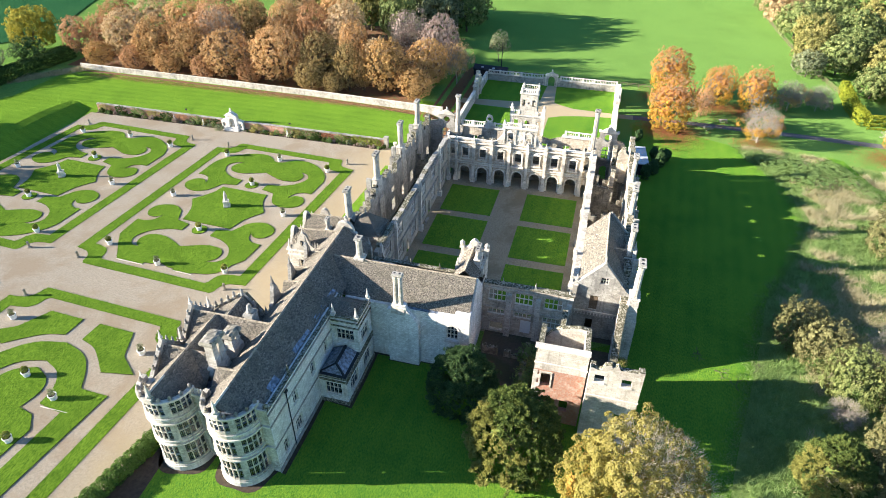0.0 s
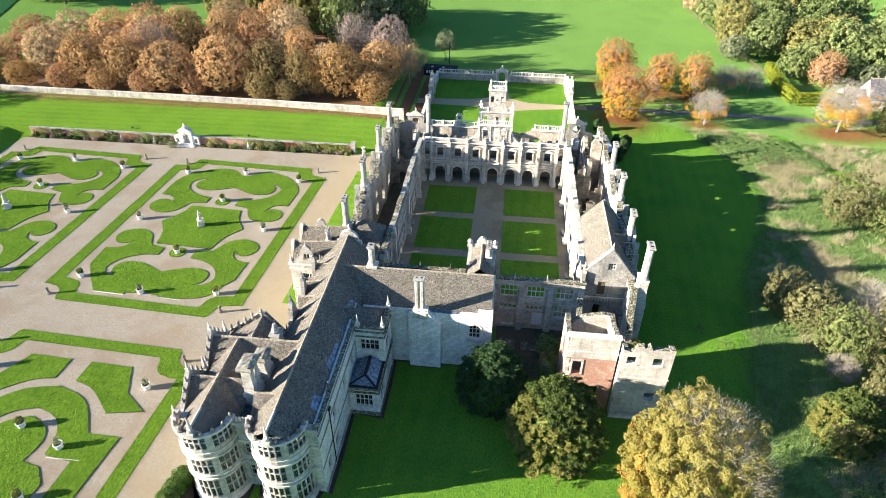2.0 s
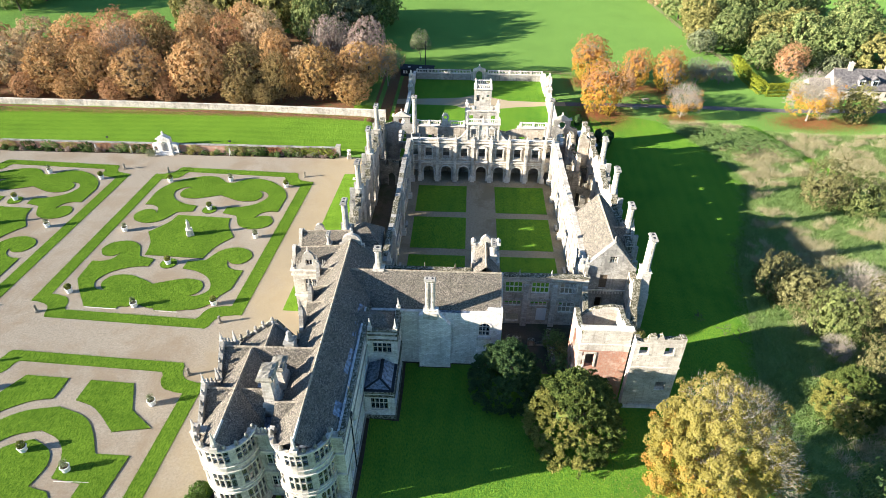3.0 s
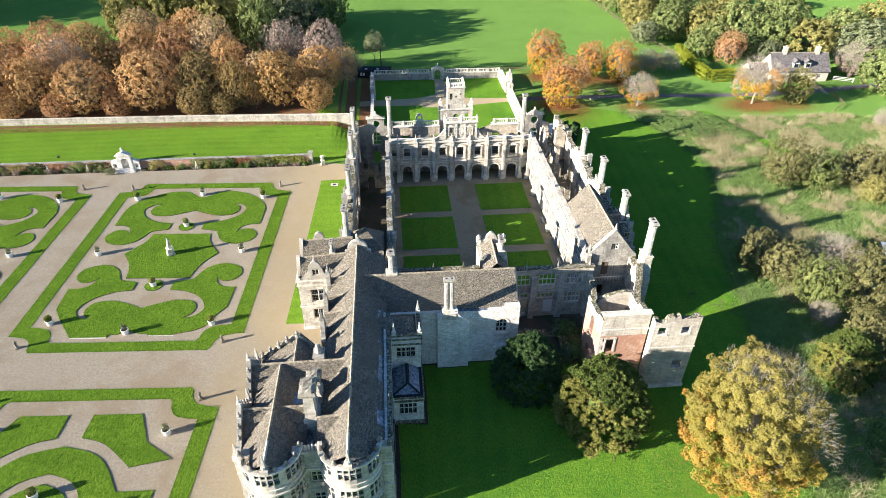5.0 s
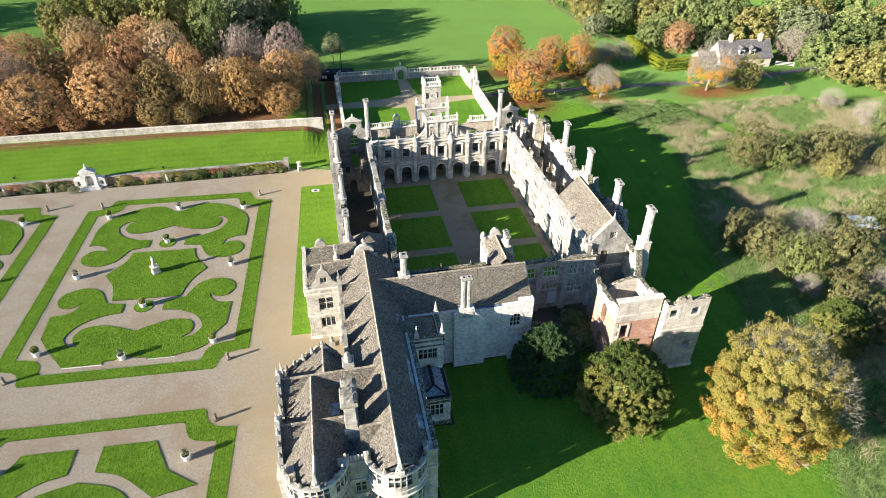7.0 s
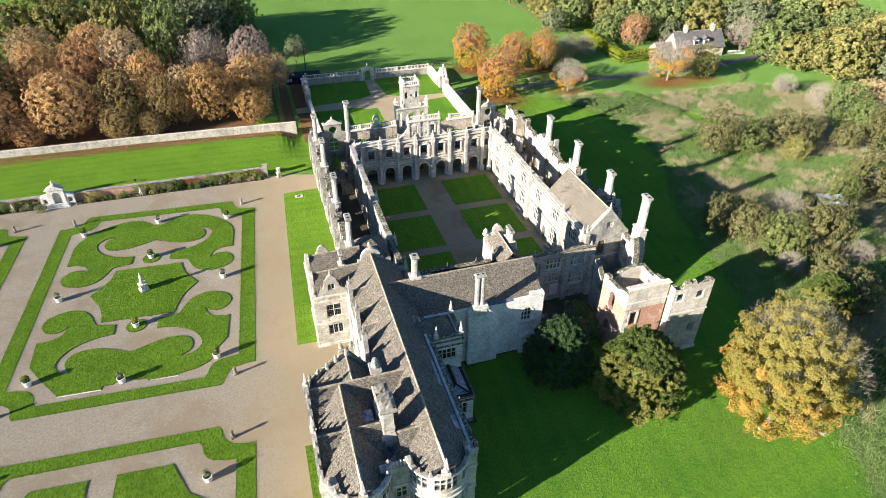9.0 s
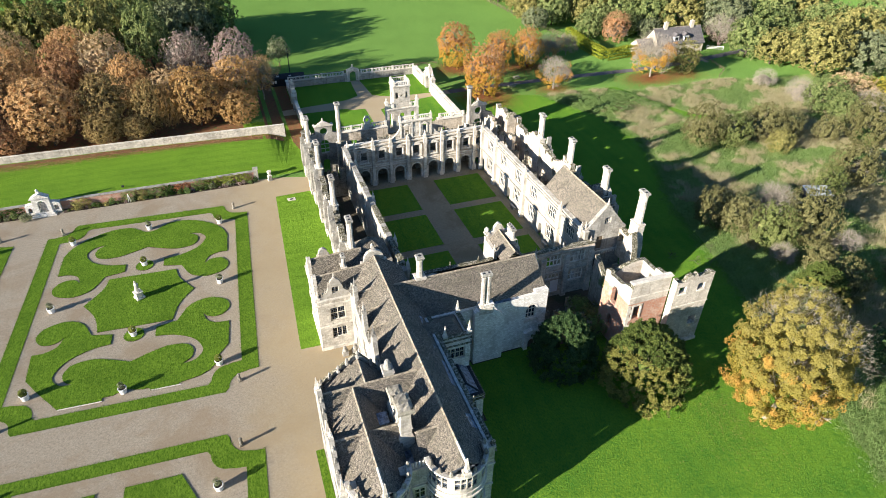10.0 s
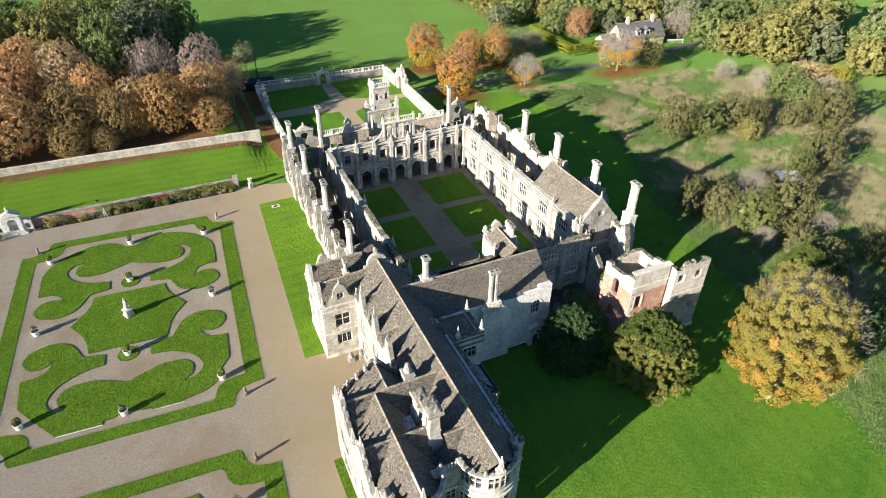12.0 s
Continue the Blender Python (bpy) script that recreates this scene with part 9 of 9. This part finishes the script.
# yellow-green conifer hedge by the cottage drive
def clipped_hedge(run, label, wide, tall, leaf, seed, size=0.24):
    """A long hedge of close leaf clumps along a line in plan."""
    rng = np.random.default_rng(seed)
    cs, outs = [], []
    for (x0, y0), (x1, y1) in zip(run, run[1:]):
        ln = math.hypot(x1 - x0, y1 - y0)
        nx, ny = (y1 - y0) / ln, -(x1 - x0) / ln
        for k in range(int(ln / 0.42)):
            t = (k + 0.5) * 0.42 / ln
            for i in range(11):
                a = math.pi * i / 10
                w, z = wide * max(-1.0, min(1.0, 1.25 * math.cos(a))), tall * (0.12 + 0.88 * min(1.0, 1.3 * math.sin(a)))
                j = rng.normal(size=3) * 0.09
                x, y = x0 + (x1 - x0) * t + nx * w + j[0], y0 + (y1 - y0) * t + ny * w + j[1]
                cs.append((x, y, height(x, y) + z + j[2]))
                outs.append((nx * math.cos(a), ny * math.cos(a), math.sin(a)))
    v = leaf_cloud(rng, np.array(cs), np.full(len(cs), 0.32 * max(1.0, wide * 0.8)), 14, size, np.array(outs))
    ob = new("hedge", mesh_from("hedge", v.tolist(), np.arange(len(v)).reshape(-1, 3).tolist(), [LEAF[leaf]]))
    return tagged(ob, label, "hedge")


clipped_hedge([(76.0, 74.5), (74.6, 60.0), (75.2, 50.4), (86.5, 51.6)], "long clipped yellow-green conifer hedge by the drive", 1.0, 2.8, "lime", 95)
clipped_hedge([(-138.0, 37.5), (-139.5, 24.0), (-141.5, 6.0), (-143.5, -12.0)], "dark old field hedge along the bank", 1.9, 2.9, "hedge", 97, 0.3)
draped("garden_path", [(104.0, 48.6), (105.2, 48.6), (104.3, 44.3), (103.9, 39.0), (102.6, 39.0), (103.1, 44.3)], 0.03, GRAVEL, "pale gravel path to the cottage door", "path", 2.0)
# clipped cones by the metal hut
CONE = crown_mesh("crown", 96, 1.0, 1.7, 1.5, 90, 0.3, 70, 0.13, LEAF["yew"], -0.85, 0.06, 0.0)
for x, y, s in ((27.7, 16.2, 1.15), (24.8, 9.8, 1.0), (23.2, 27.8, 0.85), (26.6, 18.8, 0.95), (29, 19.0, 0.9), (26.4, 12.4, 1.0)):
    plant("topiary_cone", "dark clipped yew cone", "topiary", x, y, None, CONE, s, 40 * x, group="clipped yew cones", sz=s * 1.15)
# ivy and growth on the ruins
for x, y, z, s, leaf in ((10.2, -51.4, 0.0, 0.55, "bramble"), (10.9, -49.5, 0.0, 0.6, "olive"), (21.2, -48.2, 0.0, 0.34, "bramble"), (21.7, -45.6, 1.4, 0.24, "olive"), (13.9, -47.0, 4.3, 0.3, "bramble"),
                         (9.8, -47.2, 0.4, 0.5, "bramble")):
    plant("ivy", "ivy and bramble growing over the ruined wall", "climber", x, y, None, SHRUB[1], s, 60 * x, LEAF[leaf], group="growth on the ruins", z=z)

# ---- outlying buildings and small things ----
def cottage():
    ct = thing("cottage", "cream-walled stone cottage with a grey slate roof and dormers", "house", 100.6, 52.2, 0, turn=-3)
    bm = bmesh.new()
    wall(bm, (-8, -3.6), (8, -3.6), 0, 2.9, 0.4, [("r", 2.0, 3.2, 0.9, 2.0), ("r", 6.5, 7.4, 0.05, 2.1), ("r", 9.5, 10.7, 0.9, 2.0), ("r", 13, 14.2, 0.9, 2.0)])
    wall(bm, (8, -3.6), (8, 3.6), 0, [(0, 2.9), (3.6, 6.9), (7.2, 2.9)], 0.4)
    wall(bm, (8, 3.6), (-8, 3.6), 0, 2.9, 0.4)
    wall(bm, (-8, 3.6), (-8, -3.6), 0, [(0, 2.9), (3.6, 6.9), (7.2, 2.9)], 0.4, [("r", 3.1, 4.1, 3.9, 5.0)])
    part("wall", bm, RENDER, ct, "cream rendered wall")
    for x, z, w, h in ((-5.4, 0.9, 1.2, 1.1), (2.1, 0.9, 1.2, 1.1), (5.6, 0.9, 1.2, 1.1)):
        window(ct, x, -3.6, z, w, h, 2, 2, -90)
    window(ct, -8, 0, 3.9, 1.0, 1.1, 2, 2, 180)
    bm = bmesh.new()
    box(bm, -1.45, -0.62, -3.55, -3.48, 0.05, 2.1)
    part("door", bm, WOOD, ct)
    ridge_roof(ct, (-8.3, 0, 7.0), (8.3, 0, 7.0), 4.0, 4.3, label="grey slate roof", seed=71, mat=COTTAGE_TILE)
    for x in (-1.6, 1.7):
        dm = new("dormer")
        dm.parent = ct
        bm = bmesh.new()
        box(bm, x - 0.75, x + 0.75, -3.1, -1.0, 3.6, 5.0)
        part("cheek", bm, PAINT, dm)
        bm = bmesh.new()
        box(bm, x - 0.5, x - 0.06, -3.16, -3.104, 3.8, 4.8)
        box(bm, x + 0.06, x + 0.5, -3.16, -3.104, 3.8, 4.8)
        part("pane", bm, GLASS, dm)
        bm = bmesh.new()
        slope(bm, (x - 0.95, -3.3, 4.9), (x - 0.95, -0.6, 4.9), (x, -0.6, 5.9), (x, -3.3, 5.9))
        slope(bm, (x + 0.95, -3.3, 4.9), (x + 0.95, -0.6, 4.9), (x, -0.6, 5.9), (x, -3.3, 5.9))
        part("roof", bm, COTTAGE_TILE, dm)
    for x in (-4.2, 5.0):
        bm = bmesh.new()
        box(bm, x - 0.55, x + 0.55, -0.5, 0.5, 5.4, 8.4, 0.05)
        box(bm, x - 0.6, x + 0.6, -0.55, 0.55, 8.4, 8.6)
        lathe(bm, [(0.16, 8.6), (0.14, 9.0)], 8, (x, 0, 0))
        part("chimney", bm, RENDER, ct)
    bm = bmesh.new()
    wall(bm, (-13.5, -2.2), (-8.1, -2.2), 0, 2.3, 0.3, [("r", 1.5, 2.4, 0.05, 2.0)])
    wall(bm, (-13.5, 2.6), (-13.5, -2.2), 0, [(0, 2.3), (2.4, 4.0), (4.8, 2.3)], 0.3)
    part("outhouse_wall", bm, RENDER, ct)
    ridge_roof(ct, (-13.6, 0.2, 4.1), (-8.1, 0.2, 4.1), 2.6, 1.9, seed=73, mat=COTTAGE_TILE)
    flat("garden_path", [(99.8, 48.5), (101.0, 48.5), (103.6, 42.6), (102.4, 42.6)], 0.03, GRAVEL, "pale path to the cottage door", "path")


def hut():
    hb = thing("black_hut", "long low black timber hut behind the forecourt", "hut", -17.4, 60.4, 0, turn=-4)
    bm = bmesh.new()
    box(bm, -4.6, 4.6, -1.5, 1.5, 0, 2.1)
    part("wall", bm, BLACK, hb)
    bm = bmesh.new()
    slope(bm, (-4.8, -1.8, 2.05), (4.8, -1.8, 2.05), (4.8, 0, 2.9), (-4.8, 0, 2.9))
    slope(bm, (-4.8, 1.8, 2.05), (4.8, 1.8, 2.05), (4.8, 0, 2.9), (-4.8, 0, 2.9))
    part("roof", bm, BLACK, hb)
    for x in (-2.2, 1.0):
        bm = bmesh.new()
        box(bm, x - 0.35, x + 0.35, -1.25, -0.75, 2.42, 2.62)
        part("skylight", bm, TIN, hb)
    for x in (-3.6, -2.9):
        bm = bmesh.new()
        box(bm, x - 0.25, x + 0.25, -1.56, -1.504, 0.8, 1.6)
        part("window", bm, PAINT, hb)
    me = thing("service_hut", "flat-roofed service hut with a pale metal roof beside the ruin", "hut", 23.4, 15.6, 0, turn=6)
    bm = bmesh.new()
    box(bm, -1.35, 1.35, -4.0, 4.0, 0, 2.5)
    part("wall", bm, BLACK, me)
    bm = bmesh.new()
    box(bm, -1.5, 1.5, -4.15, 4.15, 2.5, 2.62)
    for i in range(9):
        box(bm, -1.5, 1.5, -4.0 + i, -3.95 + i, 2.62, 2.66)
    part("roof", bm, TIN, me)
    sd = thing("field_shed", "small dark shed with a pale metal roof among bushes", "shed", 69.8, -33.2, 0, turn=-20)
    bm = bmesh.new()
    box(bm, -2.2, 2.2, -1.4, 1.4, 0, 1.9)
    part("wall", bm, BLACK, sd)
    bm = bmesh.new()
    quad(bm, (-2.4, -1.6, 1.9), (2.4, -1.6, 1.9), (2.4, 1.6, 2.4), (-2.4, 1.6, 2.4), out=(0, 0, 1))
    quad(bm, (-2.4, -1.6, 1.86), (2.4, -1.6, 1.86), (2.4, -1.6, 1.9), (-2.4, -1.6, 1.9), out=(0, -1, 0))
    part("roof", bm, TIN, sd)


def fence(pts, label, h=1.1, gap=2.6, mat=WOOD, group="field fences", rails=3):
    f = thing("fence", label, "fence", group=group)
    posts = []
    for a, b in zip(pts, pts[1:]):
        a, b = Vector(a), Vector(b)
        n = max(1, int((b - a).length / gap))
        posts += [a.lerp(b, i / n) for i in range(n)]
    posts.append(Vector(pts[-1]))
    bm = bmesh.new()
    box(bm, -0.06, 0.06, -0.06, 0.06, 0, h)
    first = part("post", bm, mat, f)
    first.matrix_basis = pose(posts[0].x, posts[0].y, 0)
    for p in posts[1:]:
        shared("post", first.data, f, pose(p.x, p.y, 0))
    for j in range(rails):
        bm = bmesh.new()
        z = h * (0.9 - 0.33 * j)
        for a, b in zip(posts, posts[1:]):
            d = (b - a).normalized()
            n = Vector((-d.y, d.x)) * 0.02
            lo, hi = z - 0.05, z + 0.05
            vs = [(*(a + n), lo), (*(b + n), lo), (*(b + n), hi), (*(a + n), hi)]
            ws = [(*(a - n), lo), (*(b - n), lo), (*(b - n), hi), (*(a - n), hi)]
            quad(bm, *vs, out=(n.x, n.y, 0))
            quad(bm, *ws, out=(-n.x, -n.y, 0))
            quad(bm, vs[3], vs[2], ws[2], ws[3], out=(0, 0, 1))
            quad(bm, vs[0], vs[1], ws[1], ws[0], out=(0, 0, -1))
        part("rail", bm, mat, f)
    return f


cottage()
hut()
fence([(66.5, 150), (69, 116), (71.4, 90), (74.6, 72)], "post and rail fence along the wood", 1.3)
fence([(102, 46.5), (104.5, 40), (102.5, 31), (98, 27.5)], "pale post and rail fence by the cottage", 1.1, 2.2, WOOD, "cottage fences", 2)
fence([(111, 49.0), (115.5, 46.8)], "white five-bar gate of the cottage", 1.2, 4.6, PAINT, "cottage fences", 4)
fence([(-14, 62.5), (2, 62.5), (26, 62.0)], "wire fence behind the forecourt", 1.2, 3.0, WOOD, "field fences", 2)

pole = thing("pole", "tall dark timber pole behind the hut", "pole", -15.6, 67.0, 0)
bm = bmesh.new()
lathe(bm, [(0.14, -0.3), (0.10, 7.4)], 8)
part("shaft", bm, BLACK, pole)
bm = bmesh.new()
box(bm, -0.15, 0.15, -0.15, 0.15, 7.0, 7.4)
part("cap", bm, BLACK, pole)


def picnic(x, y, turn):
    t = thing("picnic_table", "weathered grey timber picnic table", "table", x, y, 0.012, "picnic tables", "", turn)
    for i in range(4):
        bm = bmesh.new()
        box(bm, -0.9, 0.9, -0.36 + i * 0.185, -0.2 + i * 0.185, 0.70, 0.75)
        part("plank", bm, TWIG, t)
    for yy in (-0.8, 0.55):
        bm = bmesh.new()
        box(bm, -0.9, 0.9, yy, yy + 0.25, 0.42, 0.47)
        part("bench", bm, TWIG, t)
    for xx in (-0.6, 0.6):
        bm = bmesh.new()
        box(bm, xx - 0.04, xx + 0.04, -0.75, 0.75, 0.34, 0.41)
        for yy in (-0.55, 0.45):
            box(bm, xx - 0.04, xx + 0.04, yy, yy + 0.1, 0, 0.34)
        box(bm, xx - 0.04, xx + 0.04, -0.2, 0.2, 0.41, 0.69)
        part("leg", bm, TWIG, t)


picnic(43, 44.2, 10)
picnic(39.2, 39.0, 30)


def court_bench(x, y, turn):
    t = thing("garden_bench", "plain stone bench against the courtyard wall", "bench", x, y, 0.014, "courtyard benches", "", turn)
    bm = bmesh.new()
    box(bm, -0.8, 0.8, -0.22, 0.22, 0.42, 0.5)
    part("seat", bm, STONE_GREY, t)
    for xx in (-0.6, 0.6):
        bm = bmesh.new()
        box(bm, xx - 0.1, xx + 0.1, -0.18, 0.18, 0, 0.42)
        part("leg", bm, STONE_GREY, t)


for y in (-17.0, -29.6):
    court_bench(13.4, y, 90)
    court_bench(-13.4, y, 90)


# ---- small things on the lawns ----
slab = thing("inspection_cover", "pale square stone slab with a dark iron cover in the turf", "cover", -25.2, -0.6, 0.06)
bm = bmesh.new()
box(bm, -0.75, 0.75, -0.5, 0.5, 0, 0.05, 0.02)
part("slab", bm, TRIM, slab)
bm = bmesh.new()
box(bm, -0.32, 0.32, -0.22, 0.22, 0.054, 0.075, 0.01)
part("lid", bm, BLACK, slab)
for x0, x1, y in ((-59.92, -54.87, -41.83), (-49.16, -45.8, -42.13), (-48.0, -44.7, -70.8)):
    k = thing("stone_edging", "pale stone edging set along the cut turf", "edging", x0, y, 0.014, "parterre edgings", "", -3.0 if y > -60 else 0.0)
    rr = random.Random(int(y))
    u = 0.0
    while u < x1 - x0:
        w = rr.uniform(0.5, 0.9)
        bm = bmesh.new()
        box(bm, u, u + w - 0.02, -0.05, 0.05, 0, 0.09 + rr.uniform(0, 0.02), 0.012)
        part("stone", bm, TRIM, k)
        u += w
for i, (x, y) in enumerate(((32.2, -38.9), (34.4, -41.8), (39.3, -40.7), (36.7, -44.5))):
    b = new("fallen_branch", branch_mesh("fallen_branch", 400 + i, 1.5, 0.9, 0.05, 3, BARK, 0.35, 3, 0.4, 0.6, 0.018))
    b.matrix_basis = pose(x, y, 0.10, 84, 0, 70 * i)
    tagged(b, "dark broken branch lying on the lawn", "branch", "branches on the lawn")

# floodlights on the terrace lawn, plant supports and a clipped ball in the border
for x, y in ((-82.6, 12.1), (-55.0, 11.7), (-41.2, 11.6)):
    fl = thing("floodlight", "small black floodlight on the terrace lawn", "lamp", x, y, height(x, y), "terrace floodlights")
    bm = bmesh.new()
    lathe(bm, [(0.05, 0), (0.05, 0.22)], 6)
    part("post", bm, BLACK, fl)
    bm = bmesh.new()
    box(bm, -0.24, 0.24, -0.14, 0.14, 0.2, 0.5, 0.04)
    part("lamp_housing", bm, BLACK, fl)
for x, y in ((-83.5, 8.4), (-75.7, 8.3), (-54.0, 8.3)):
    sp = thing("plant_support", "pale timber obelisk among the border plants", "plant support", x, y, 0.05, "obelisks of the wall border")
    for i in range(4):
        a = math.pi / 4 + i * math.pi / 2
        vs, fs = [], []
        limb(vs, fs, (0.28 * math.cos(a), 0.28 * math.sin(a), 0), (0.03 * math.cos(a), 0.03 * math.sin(a), 1.6), 0.05, 0.04)
        shared("leg", mesh_from("leg", vs, fs, [PAINT]), sp)
    bm = bmesh.new()
    lathe(bm, [(0.02, 1.56), (0.09, 1.64), (0.02, 1.76)], 8)
    part("finial", bm, PAINT, sp)
plant("shrub", "low grey-green clipped ball beside the garden alcove", "shrub", -71.0, 7.3, None, SHRUB[0], 0.3, 0, LEAF["grey_green"], sz=0.26)
